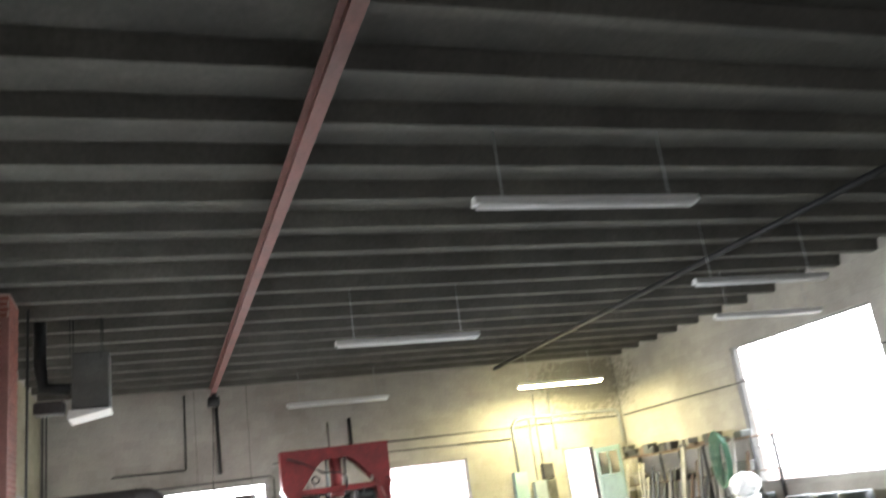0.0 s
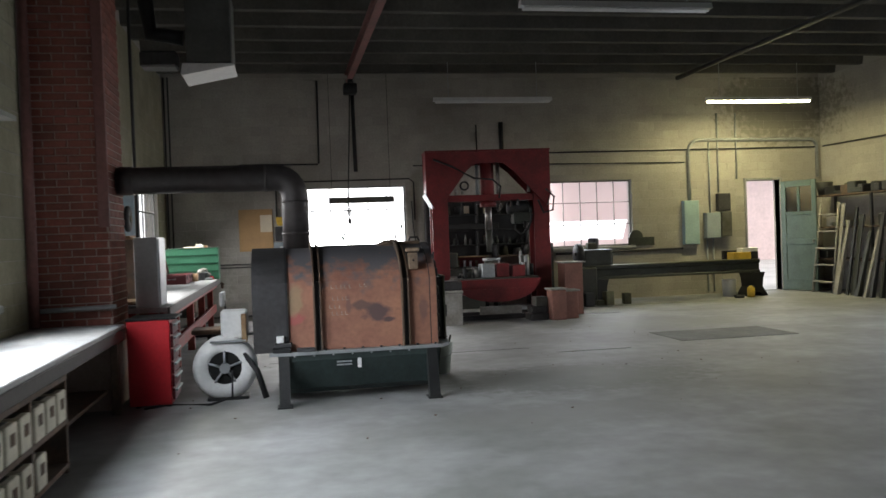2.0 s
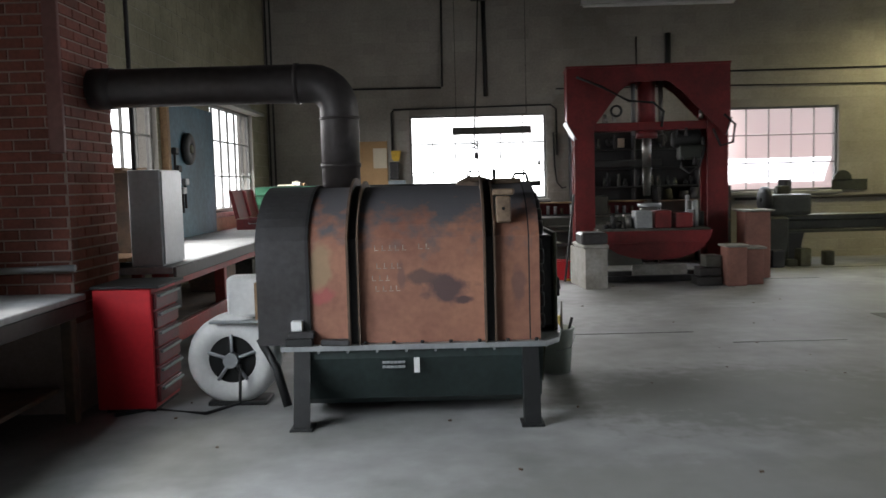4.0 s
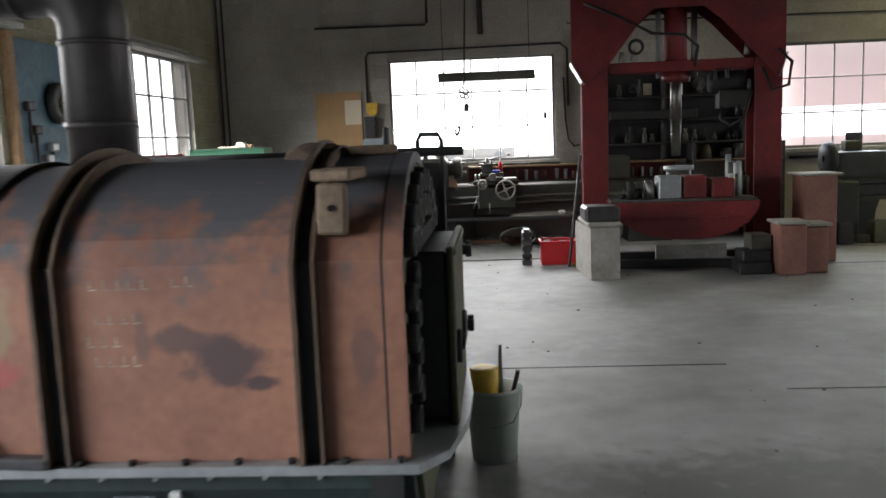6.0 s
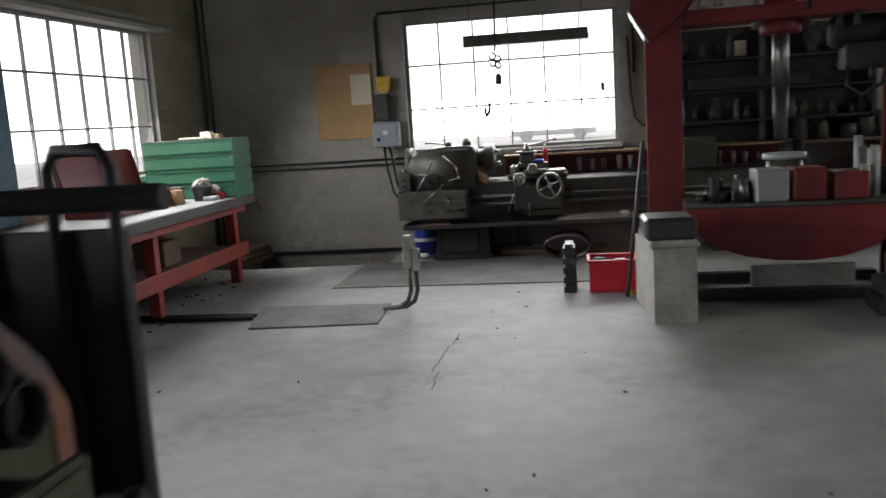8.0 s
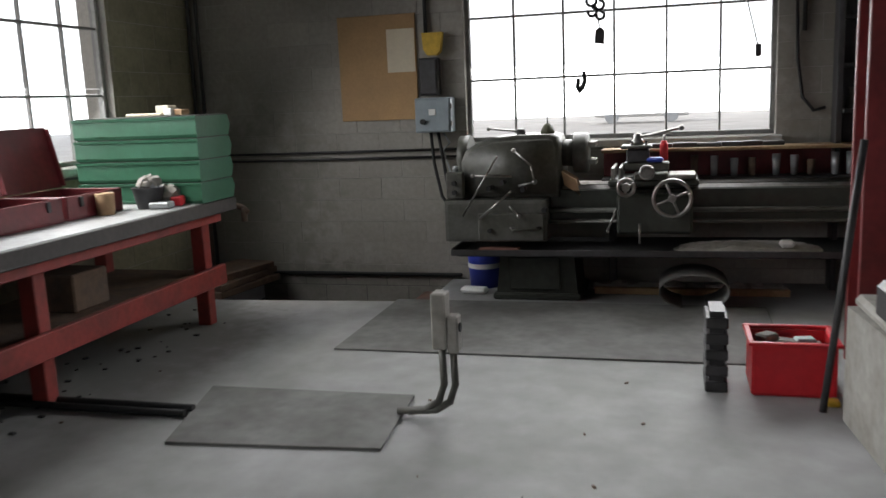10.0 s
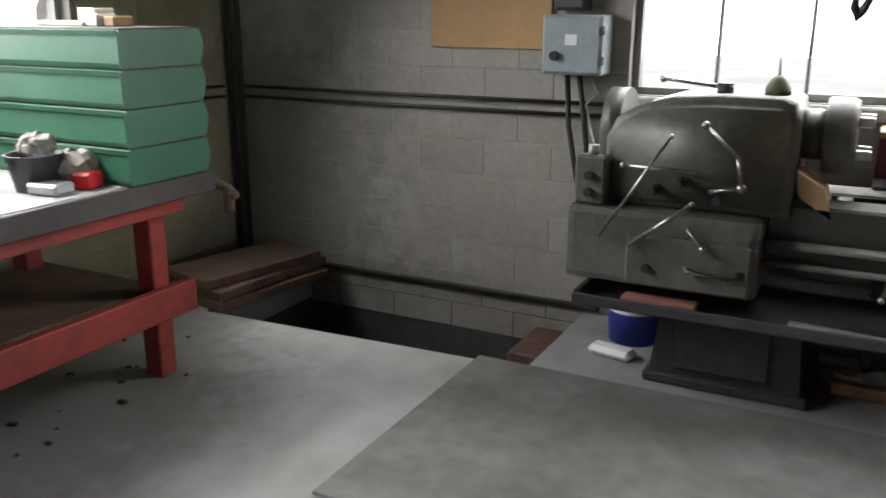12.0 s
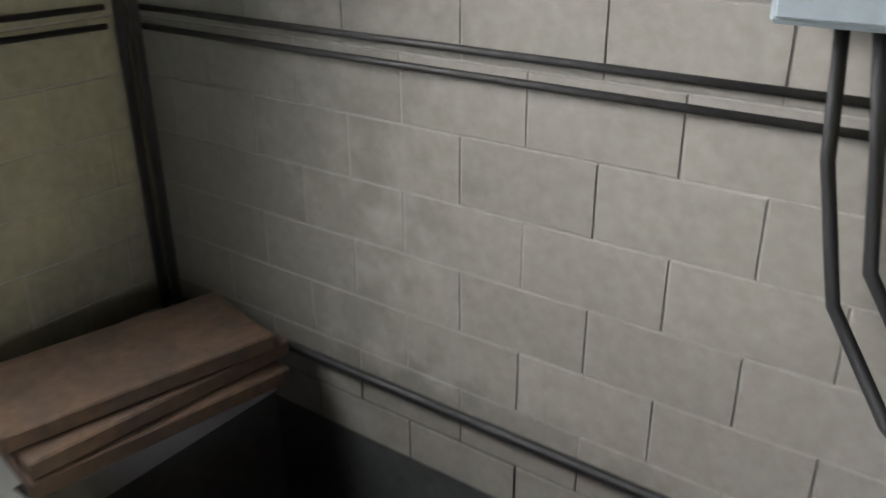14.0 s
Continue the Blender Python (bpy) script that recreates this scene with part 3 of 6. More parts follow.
box(bm, (-1.06, 13.0, 3.54), (-0.66, 13.3, 3.72), 0.02)
part("burner_box", bm, M_DARK, heater)
for dx, dy in ((-0.58, 13.0), (-0.16, 13.0), (-0.58, 13.55), (-0.16, 13.55)):
    bm = B()
    cyl(bm, (dx, dy, 4.3), (dx, dy, CZ + 0.19), 0.008, seg=6)
    part("hanger", bm, M_BLACK, heater)


def conduit(pts, r, label, material=M_GALV, name="conduit", cat="conduit"):
    return simple(name, tube(B(), pts, r), material, label, cat, "wall conduits")


n = NY - 0.03
conduit([(9.5, n, 2.13), (9.5, n, 3.2)] + arc((9.78, n, 3.22), 0.28, 180, 90, 6) + [(12.3, n, 3.48)] + arc((12.55, n, 3.3), 0.18, 90, 0, 5) + [(12.73, n, 2.6)], 0.04, "thick bent metal conduit along the wall above the switch boxes")
conduit([(-0.4, n, 3.13), (1.2, n, 3.12)], 0.016, "thin dark conduit run on the block wall", M_BLACK)
conduit([(1.22, n, 3.14), (1.24, n, 4.85)], 0.018, "thin dark upright conduit on the block wall", M_BLACK)
conduit([(1.98, n, 2.95), (1.96, n, 4.85)], 0.04, "dark upright iron pipe on the block wall", M_BLACK)
conduit([(5.15, n, 3.2), (5.15, n, 3.95)], 0.05, "dark upright iron pipe stub on the block wall", M_BLACK)
conduit([(4.6, n, 3.0), (4.6, n, 3.9)], 0.014, "thin dark upright conduit on the block wall", M_BLACK)
conduit([(5.6, n, 3.27), (12.75, n, 3.3)], 0.014, "thin dark conduit line along the block wall", M_BLACK)
conduit([(3.2, n, 3.05), (9.4, n, 3.0)], 0.012, "thin dark conduit line along the block wall", M_BLACK)
for x, z0, z1 in ((10.0, 1.84, 3.45), (10.22, 2.3, 4.1), (10.68, 2.6, 4.1)):
    conduit([(x, n, z0), (x, n, z1)], 0.02, "slim upright conduit above the switch boxes")
conduit([(9.9, n, 1.26), (9.9, n, 0.05)], 0.02, "slim upright conduit below the switch box")
conduit([(10.05, n, 1.26), (10.05, n, 0.05)], 0.02, "slim upright conduit below the switch box")
conduit([(0.32, n, 2.05), (0.32, n, 2.7)] + [(0.36, n, 2.76), (3.1, n, 2.78), (3.2, n, 2.7), (3.2, n, 1.9)], 0.016, "dark conduit framing the window head", M_BLACK)
conduit([(3.14, n, 2.3), (3.16, n, 1.7), (3.2, n, 1.42), (3.28, n, 1.32), (3.36, n, 1.34)], 0.012, "loose black cable hanging beside the window", M_CABLE, "cable", "cable")
# thin pipes made dark: their colour stands for the shadow lines beneath them
for z in (1.04, 1.10):
    conduit([(WX + 0.08, n, z), (0.62, n, z + 0.005)], 0.010, "low block wall pipe coloured dark for the shadow under it", M_DARK)
    conduit([(WX + 0.03, 17.2, z + 0.06), (WX + 0.03, NY - 0.1, z)], 0.010, "low block wall pipe coloured dark for the shadow under it", M_DARK)
for dx in (0.05, 0.13):
    conduit([(WX + dx, NY - 0.06, 0.0), (WX + dx, NY - 0.06, CZ)], 0.017, "dark upright pipe in the room corner", M_DARK)
conduit([(EX - 0.03, 20.8, 3.3), (EX - 0.03, 8, 3.32)], 0.014, "thin dark conduit line along the block wall", M_BLACK)
conduit([(6.3, n, 1.05), (9.3, n, 1.06)], 0.025, "grimy pipe along the wall under the window", M_DARK)
conduit([(WX + 0.05, 11.38, 0.0), (WX + 0.05, 11.38, CZ)], 0.05, "brown painted iron pipe beside the chimney", M_STEEL_RED, "pipe", "pipe")
conduit([(-1.80, 11.44, 0.97), (-1.12, 11.44, 0.985)], 0.022, "galvanised gas pipe across the brick chimney", M_GALV, "pipe", "pipe")
conduit([(-1.06, 12.4, 1.6), (-1.06, 12.4, CZ)], 0.018, "thin black upright pipe beside the chimney", M_BLACK, "pipe", "pipe")
bm = B()
box(bm, (-1.25, 11.455, 1.73), (-1.15, 11.495, 4.6), 0.006)
simple("wooden_board", bm, M_STEEL_RED, "narrow brown board fixed to the brick chimney edge", "board")

# switch gear on the far wall
def panel_box(name, a, b, d, material, label, extras=True):
    t = thing(name, ((a[0] + b[0]) / 2, NY, a[1]), label, "electrical box")
    bm = B()
    box(bm, (a[0], NY - d, a[1]), (b[0], NY - 0.006, b[1]), 0.008)
    part("housing", bm, material, t)
    bm = B()
    box(bm, (a[0] + 0.012, NY - d - 0.012, a[1] + 0.012), (b[0] - 0.012, NY - d, b[1] - 0.012), 0.004)
    cover = part("cover", bm, material, t)
    if extras:
        bm = B()
        cyl(bm, (a[0] + 0.07, NY - d - 0.035, a[1] + 0.09), (a[0] + 0.07, NY - d - 0.012, a[1] + 0.09), 0.022, seg=10)
        part("knob", bm, M_BLACK, t, "black turn switch")
        bm = B()
        box(bm, ((a[0] + b[0]) / 2 - 0.03, NY - d - 0.016, a[1] + 0.14), ((a[0] + b[0]) / 2 + 0.03, NY - d - 0.012, a[1] + 0.19), 0.002)
        part("plate", bm, M_WHITE, t)
        for z in (0.25, 0.75):
            bm = B()
            box(bm, (b[0], NY - d - 0.01, a[1] + z * (b[1] - a[1]) - 0.02), (b[0] + 0.012, NY - d + 0.03, a[1] + z * (b[1] - a[1]) + 0.02), 0.003)
            part("hinge", bm, M_CHROME, t)
    return t


panel_box("control_box", (0.24, 1.25), (0.54, 1.53), 0.17, M_BOXGREY, "blue-grey steel control box with a black turn switch")
panel_box("switch_box", (0.27, 1.55), (0.43, 1.85), 0.11, M_DARK, "small dark switch box above the control box", False)
panel_box("fuse_panel", (9.31, 1.14), (9.68, 2.13), 0.12, M_BOXBLUE, "tall pale blue-green fuse panel on the wall", False)
panel_box("switch_box", (9.83, 1.26), (10.18, 1.84), 0.16, M_BOXGREY, "grey steel switch box with conduits", False)
panel_box("switch_box", (10.2, 1.3), (10.46, 1.85), 0.16, M_GREY, "grey steel switch box with conduits", False)
panel_box("electric_meter_box", (10.15, 1.88), (10.45, 2.27), 0.14, M_DARK, "dark meter box with a glass dome", False)
bm = B()
prism(bm, [(0.30, 2.05), (0.47, 2.05), (0.45, 1.9), (0.42, 1.87), (0.34, 1.87), (0.31, 1.92)], "y", NY - 0.09, NY - 0.02)
simple("plastic_funnel", bm, M_YELLOW, "yellow plastic holder hung above the switch box", "holder")
for pts in ([(0.34, n - 0.04, 1.26), (0.36, n - 0.05, 1.0), (0.42, n - 0.06, 0.72), (0.56, n - 0.1, 0.52), (0.66, n - 0.2, 0.5)], [(0.40, n - 0.04, 1.26), (0.44, n - 0.05, 1.02), (0.47, n - 0.05, 0.8), (0.6, n - 0.1, 0.62)]):
    conduit(pts, 0.014, "black flexible cable from the control box to the lathe", M_CABLE, "cable", "cable")
conduit([(0.44, n - 0.04, 1.26), (0.5, n - 0.05, 1.16), (0.44, n - 0.04, 1.1), (0.5, n - 0.04, 0.9), (0.64, n - 0.1, 0.8)], 0.009, "pale flexible cable from the control box", M_GALV, "cable", "cable")
bm = B()
box(bm, (-0.45, NY - 0.022, 1.36), (0.23, NY - 0.005, 2.22), 0.003)
simple("plywood_board", bm, M_CORK, "brown board fixed to the block wall as a noticeboard", "noticeboard")
bm = B()
box(bm, (-0.02, NY - 0.027, 1.75), (0.22, NY - 0.0235, 2.1), 0.001)
simple("paper_sheet", bm, M_PAPER, "faded paper notice pinned on the brown board", "paper")
bm = B()
box(bm, (8.0, NY - 0.03, 1.16), (8.62, NY - 0.006, 1.35), 0.004)
prism(bm, [(8.02 + 0.16 + 0.16 * math.cos(radians(a)), 1.35 + 0.16 * math.sin(radians(a))) for a in range(0, 181, 15)], "y", NY - 0.05, NY - 0.01)
simple("round_guard", bm, M_MGREEN, "dull green rounded guard standing on the window sill", "guard")

# hanging lamp shade before the window
sh = thing("pendant_lamp", (2.05, 20.55, 2.25), "dark metal trough shade hung before the window", "lamp")
bm = B()
prism(bm, [(20.5, 2.28), (20.52, 2.40), (20.64, 2.40), (20.66, 2.28)], "x", 1.38, 2.72)
part("shade", bm, M_GREY, sh)
for x in (1.45, 2.65):
    bm = B()
    cyl(bm, (x, 20.58, 2.4), (x, 20.58, CZ + 0.19), 0.005, seg=6)
    part("hanger", bm, M_BLACK, sh)
part("pull_cord", cyl(B(), (2.85, 20.58, 1.80), (2.72, 20.58, 2.34), 0.005, seg=6), M_BLACK, sh)
part("pull_switch", box(B(), (2.835, 20.565, 1.72), (2.875, 20.60, 1.81), 0.006), M_DARK, sh)

# ---------- furnace ----------
fur = thing("furnace", (1.05, 11.8, 0), "rusty arched steel furnace with banded casing on splayed legs", "furnace")
FY0, FY1, FKNEE, FTOP = 11.14, 12.33, 1.145, 1.46


def fprof(k, n=26):
    """Outline of the casing at k metres proud, as (y, z)."""
    y0, y1, zt = FY0 - k, FY1 + k, FTOP + k
    pts = [(y0, 0.50), (y0, FKNEE)]
    for i in range(1, n):
        pts.append((y0 + (y1 - y0) * i / n, FKNEE + (zt - FKNEE) * (1 - (2 * i / n - 1) ** 2) ** 0.72))
    return pts + [(y1, FKNEE), (y1, 0.50)]


def hoop(name, x0, x1, k, material, label="", inner=-0.01):
    """An arched strip bent round the casing."""
    return part(name, prism(B(), fprof(k) + list(reversed(fprof(inner))), "x", x0, x1), material, fur, label)


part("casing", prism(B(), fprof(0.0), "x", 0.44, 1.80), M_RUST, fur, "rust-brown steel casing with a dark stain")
part("end_hood", prism(B(), fprof(0.012), "x", 0.13, 0.445), M_DARK, fur, "dark grey sheet steel end hood")
hoop("hood_lip", 0.436, 0.456, 0.018, M_BLACK)
# angle-iron flanges: an upright leg and a dirty foot either side
for x0 in (0.69, 1.525):
    hoop("flange", x0, x0 + 0.014, 0.062, M_OLDWOOD, "rusty upright flange")
    hoop("flange_foot", x0 + 0.014, x0 + 0.062, 0.010, M_BLACK, "grimy flange foot")
    hoop("flange", x0 + 0.062, x0 + 0.074, 0.040, M_OLDWOOD, "rusty upright flange")
hoop("seam", 1.800, 1.808, 0.004, M_BLACK)
hoop("end_ring", 1.808, 1.868, 0.006, M_RUST, "rusty rolled end ring", -0.035)
end = part("end_plate", prism(B(), fprof(-0.02), "x", 1.80, 1.862), M_OLIVE, fur, "olive end plate with rows of round tube ends")
# tube ends in two arched rows and a short inner row round the fire door
cy = (FY0 + FY1) / 2
tubes = [(cy - 0.50, 0.60 + 0.135 * i) for i in range(4)] + [(cy + 0.50, 0.60 + 0.135 * i) for i in range(4)]
tubes += [(cy - 0.39, 0.67 + 0.13 * i) for i in range(4)] + [(cy + 0.39, 0.67 + 0.13 * i) for i in range(4)]
for i in range(1, 10):
    a = math.pi * i / 10
    tubes.append((cy - 0.49 * math.cos(a), 1.10 + 0.26 * math.sin(a)))
for i in range(1, 8):
    a = math.pi * i / 8
    tubes.append((cy - 0.36 * math.cos(a), 1.12 + 0.145 * math.sin(a)))
for i in range(5):
    tubes.append((cy - 0.2 + 0.1 * i, 1.165))
for n_, (y, z) in enumerate(tubes):
    r = 0.034 if n_ >= len(tubes) - 5 else 0.047
    t = part("tube_end", spin(B(), [(r - 0.008, 0.0), (r + 0.004, 0.0), (r, 0.036), (r - 0.004, 0.04), (r - 0.009, 0.036), (r - 0.01, 0.003)], (1.863, y, z), "x", 18), M_BLACK, end)
    part("bore", cyl(B(), (1.8625, y, z), (1.866, y, z), r - 0.009, seg=12), M_HOLE, end)
part("door_box", box(B(), (1.863, 11.47, 0.52), (1.985, 12.13, 1.12), 0.01), M_BLACK, fur, "black fire door surround")
fd = part("fire_door", box(B(), (1.987, 11.445, 0.50), (2.012, 12.16, 1.14), 0.006), M_OLIVE, fur, "olive green steel fire door")
part("door_rib", box(B(), (2.013, 11.46, 1.105), (2.02, 12.145, 1.13), 0.003), M_OLIVE, fd)
for z in (0.70, 1.03):
    bm = box(B(), (1.97, 12.16, z - 0.02), (2.05, 12.235, z + 0.02), 0.006)
    cyl(bm, (2.035, 12.215, z - 0.035), (2.035, 12.215, z + 0.035), 0.014, seg=8)
    part("hinge", bm, M_BLACK, fd)
bm = cyl(B(), (2.013, 11.58, 0.78), (2.035, 11.58, 0.78), 0.026, seg=12)
tube(bm, [(2.03, 11.50, 0.77), (2.036, 11.60, 0.80), (2.03, 11.74, 0.85)], 0.010)
part("latch", bm, M_BLACK, fd)
part("catch", box(B(), (2.013, 11.47, 0.72), (2.03, 11.50, 0.84), 0.004), M_BLACK, fd)
# base: bolted rim, ash pan, splayed legs
part("rim", prism(B(), [(0.27, 11.09), (1.90, 11.09), (1.99, 11.22), (2.04, 11.50), (2.05, 11.85), (2.02, 12.20), (1.94, 12.40), (0.27, 12.40)], "z", 0.466, 0.498), M_GALV, fur, "bolted steel rim plate")
for i in range(9):
    x = 0.44 + i * 0.175
    part("bolt", cyl(B(), (x, 11.115, 0.497), (x, 11.115, 0.515), 0.013, seg=6), M_BLACK, fur)
for i in range(8):
    x = 0.50 + i * 0.18
    part("rivet", cyl(B(), (x, 11.103, 0.455), (x, 11.12, 0.455), 0.009, seg=6), M_GALV, fur)
part("ash_tray", prism(B(), [(11.12, 0.465), (11.12, 0.41), (11.25, 0.13), (11.37, 0.07), (12.15, 0.07), (12.27, 0.13), (12.37, 0.41), (12.37, 0.465)], "x", 0.36, 1.88), M_TRAY, fur, "dark green-black steel ash pan")
part("end_apron", prism(B(), [(11.16, 0.465), (12.34, 0.465), (12.22, 0.20), (11.32, 0.20)], "x", 1.882, 1.90), M_OLIVE, fur, "olive steel apron under the end plate")
for x in (0.40, 1.80):
    for y0, y1, yf in ((11.11, 11.19, 11.0), (12.29, 12.37, 12.27)):
        bm = prism(B(), [(y0, 0.465), (y1, 0.465), (yf + 0.1, 0.0), (yf, 0.0)], "x", x - 0.05, x - 0.035)
        prism(bm, [(y0 - 0.012, 0.465), (y0, 0.465), (yf, 0.0), (yf - 0.012, 0.0)], "x", x - 0.05, x + 0.05)
        part("leg", bm, M_BLACK, fur)
        part("foot", box(B(), (x - 0.07, yf - 0.04, 0), (x + 0.07, yf + 0.13, 0.015), 0.004), M_BLACK, fur)
part("label_plate", box(B(), (1.085, 11.095, 0.32), (1.12, 11.118, 0.41), 0.001), M_WHITE, fur)
bm = B()
for i in range(2):
    for j in range(6):
        box(bm, (0.89 + j * 0.024, 11.10, 0.35 + i * 0.028), (0.91 + j * 0.024, 11.119, 0.363 + i * 0.028))
part("lettering", bm, M_GALV, fur)
# worn chalk marks that can no longer be read
for row, (z, x0, cnt) in enumerate(((1.07, 0.86, 5), (1.075, 1.13, 2), (0.96, 0.87, 4), (0.885, 0.84, 3), (0.82, 0.86, 4))):
    bm = B()
    for q in range(cnt):
        xq = x0 + q * 0.042
        box(bm, (xq, FY0 - 0.0012, z), (xq + 0.026, FY0 + 0.001, z + 0.005), rot=0)
        box(bm, (xq + 0.004 * (q % 3), FY0 - 0.0012, z + 0.008), (xq + 0.006 + 0.004 * (q % 3), FY0 + 0.001, z + 0.034))
    part("chalk_mark", bm, M_CHALK, fur)
# flue
fl = [(0.57, 11.95, 1.36), (0.57, 11.95, 1.98)] + arc((0.38, 11.95, 2.0), 0.19, 0, 90, 6) + [(-1.0, 11.95, 2.19), (-1.158, 11.95, 2.19)]
flue = part("flue", tube(B(), fl, 0.135, 24), M_DUCT, fur, "dull grey sheet metal flue pipe")
for p, q in (((0.57, 11.95, 1.60), (0.57, 11.95, 1.63)), ((0.57, 11.95, 1.93), (0.57, 11.95, 1.95)), ((0.3, 11.95, 2.19), (0.27, 11.95, 2.19)), ((-1.13, 11.95, 2.19), (-1.0, 11.95, 2.19))):
    part("collar", cyl(B(), p, q, 0.143, seg=24), M_DUCT, flue)
# plate and rods behind
simple("steel_plate", box(B(), (1.45, 12.455, 0.0), (1.925, 12.47, 1.40), 0.003), M_DARK, "dark upright steel plate behind the furnace", "steel plate")
rk = thing("tool_rack", (1.6, 12.5, 0), "dark steel rod rack standing behind the furnace", "rack")
part("rod", cyl(B(), (0.5, 12.42, 1.452), (2.02, 12.42, 1.452), 0.021, seg=12), M_BLACK, rk)
part("hoop", tube(B(), [(1.92, 12.44, 0.0), (1.92, 12.44, 1.50), (1.905, 12.44, 1.53), (1.825, 12.44, 1.53), (1.81, 12.44, 1.50), (1.81, 12.44, 0.0)], 0.012), M_BLACK, rk)
part("post", box(B(), (1.655, 12.425, 0.0), (1.68, 12.448, 1.57), 0.005), M_BLACK, rk)
# timber and scraps lying on the furnace
lg = thing("wood_block", (1.64, 11.33, 1.2), "pale timber post with a bored hole, leaning on the furnace", "block")
bm = box(B(), (1.61, 11.125, 1.225), (1.70, 11.185, 1.385), 0.008)
bmesh.ops.rotate(bm, verts=bm.verts[:], cent=(1.65, 11.155, 1.22), matrix=Matrix.Rotation(radians(-8), 3, "X"))
part("post", bm, M_TIMBER, lg)
part("bore", cyl(B(), (1.655, 11.128, 1.31), (1.655, 11.16, 1.31), 0.010, seg=10), M_HOLE, lg)
simple("wood_block", box(B(), (1.60, 11.15, 1.392), (1.73, 11.36, 1.43), 0.008, rot=-6), M_TIMBER, "pale wooden block lying on the furnace", "block")
simple("wood_block", box(B(), (1.62, 11.66, 1.46), (1.80, 11.80, 1.495), 0.006, rot=10), M_TIMBER, "pale wooden block lying on the furnace", "block")
bm = bmesh.new()
bmesh.ops.create_icosphere(bm, subdivisions=3, radius=1, matrix=Matrix.Translation((1.50, 11.72, 1.455)) @ Matrix.Diagonal((0.13, 0.11, 0.055, 1)))
for v in bm.verts:
    v.co += Vector((random.uniform(-1, 1), random.uniform(-1, 1), random.uniform(-1, 1))) * 0.007
simple("leather_glove", bm, M_OLDWOOD, "crumpled brown leather glove lying on the furnace", "glove")
for a, b, m_, nm, lb, ct in (
    ((0.30, 11.080, 0.499), (0.47, 11.136, 0.545), M_BLACK, "fire_brick", "dark brick scrap lying on the furnace rim", "brick"),
    ((0.52, 11.076, 0.499), (0.70, 11.133, 0.535), M_DARK, "fire_brick", "dark brick scrap lying on the furnace rim", "brick"),
    ((0.32, 11.080, 0.546), (0.48, 11.136, 0.59), M_DARK, "fire_brick", "dark brick scrap lying on the furnace rim", "brick"),
    ((0.34, 11.085, 0.591), (0.41, 11.135, 0.655), M_WHITE, "white_cup", "small white block on the furnace rim", "cup")):
    simple(nm, box(B(), a, b, 0.006, rot=random.uniform(-4, 4)), m_, lb, ct)

# blower beside the furnace
bl = thing("blower", (-0.18, 11.75, 0), "white cast blower fan with a spoked open inlet", "blower")
bm = B()
spin(bm, [(0.16, -0.1), (0.2, -0.125), (0.27, -0.12), (0.31, -0.07), (0.31, 0.07), (0.27, 0.12), (0.05, 0.12)], (-0.17, 11.72, 0.32), "y", 28)
part("scroll_casing", bm, M_WHITE, bl)
bm = B()
cyl(bm, (-0.17, 11.63, 0.32), (-0.17, 11.8, 0.32), 0.165, seg=24)
part("inlet", bm, M_HOLE, bl)
for i in range(5):
    a = radians(72 * i + 18)
    bm = B()
    cyl(bm, (-0.17, 11.61, 0.32), (-0.17 + 0.17 * math.cos(a), 11.61, 0.32 + 0.17 * math.sin(a)), 0.012, seg=6)
    part("spoke", bm, M_GALV, bl)
bm = B()
cyl(bm, (-0.17, 11.56, 0.32), (-0.17, 11.64, 0.32), 0.05, seg=14)
part("hub", bm, M_GALV, bl)
bm = B()
box(bm, (-0.2, 11.64, 0.60), (0.06, 11.84, 0.88), 0.05, seg=3)
part("outlet", bm, M_WHITE, bl)
bm = B()
box(bm, (0.0, 11.60, 0.56), (0.05, 11.82, 0.84), 0.006)
part("timber_pad", bm, M_WOOD, bl, "raw wood packing piece")
bm = B()
box(bm, (-0.30, 11.55, 0.575), (0.04, 11.8, 0.59), 0.003)
part("shelf", bm, M_GALV, bl)
bm = B()
tube(bm, [(0.02, 11.62, 0.45), (0.14, 11.55, 0.28), (0.22, 11.5, 0.02)], 0.03)
box(bm, (-0.35, 11.62, 0.0), (0.05, 11.86, 0.03), 0.006)
part("foot", bm, M_BLACK, bl)
conduit([(-0.1, 11.55, 0.3), (-0.1, 11.5, 0.05), (-0.3, 11.4, 0.012), (-0.7, 11.55, 0.012), (-0.9, 11.4, 0.012)], 0.012, "black cable lying from the blower on the floor", M_CABLE, "cable", "cable")

# bucket
bk = thing("bucket", (2.12, 12.42, 0), "pale green plastic bucket holding brushes and sticks", "bucket")
bm = B()
spin(bm, [(0.0, 0.004), (0.105, 0.0), (0.13, 0.33), (0.138, 0.335), (0.138, 0.35), (0.125, 0.35), (0.10, 0.02), (0.0, 0.02)], (2.12, 12.42, 0), "z", 24)
part("pail", bm, M_BUCKET, bk)
part("handle", tube(B(), [(1.985, 12.42, 0.33), (1.99, 12.36, 0.27), (2.03, 12.30, 0.21), (2.12, 12.28, 0.19), (2.21, 12.30, 0.21), (2.25, 12.36, 0.27), (2.255, 12.42, 0.33)], 0.004), M_GALV, bk, "thin wire handle")
simple("paint_pot", spin(B(), [(0.0, 0.0), (0.065, 0.0), (0.07, 0.14), (0.06, 0.145), (0.0, 0.14)], (2.08, 12.40, 0.30)), M_YELLOW, "yellow pot stuck in the bucket", "pot")
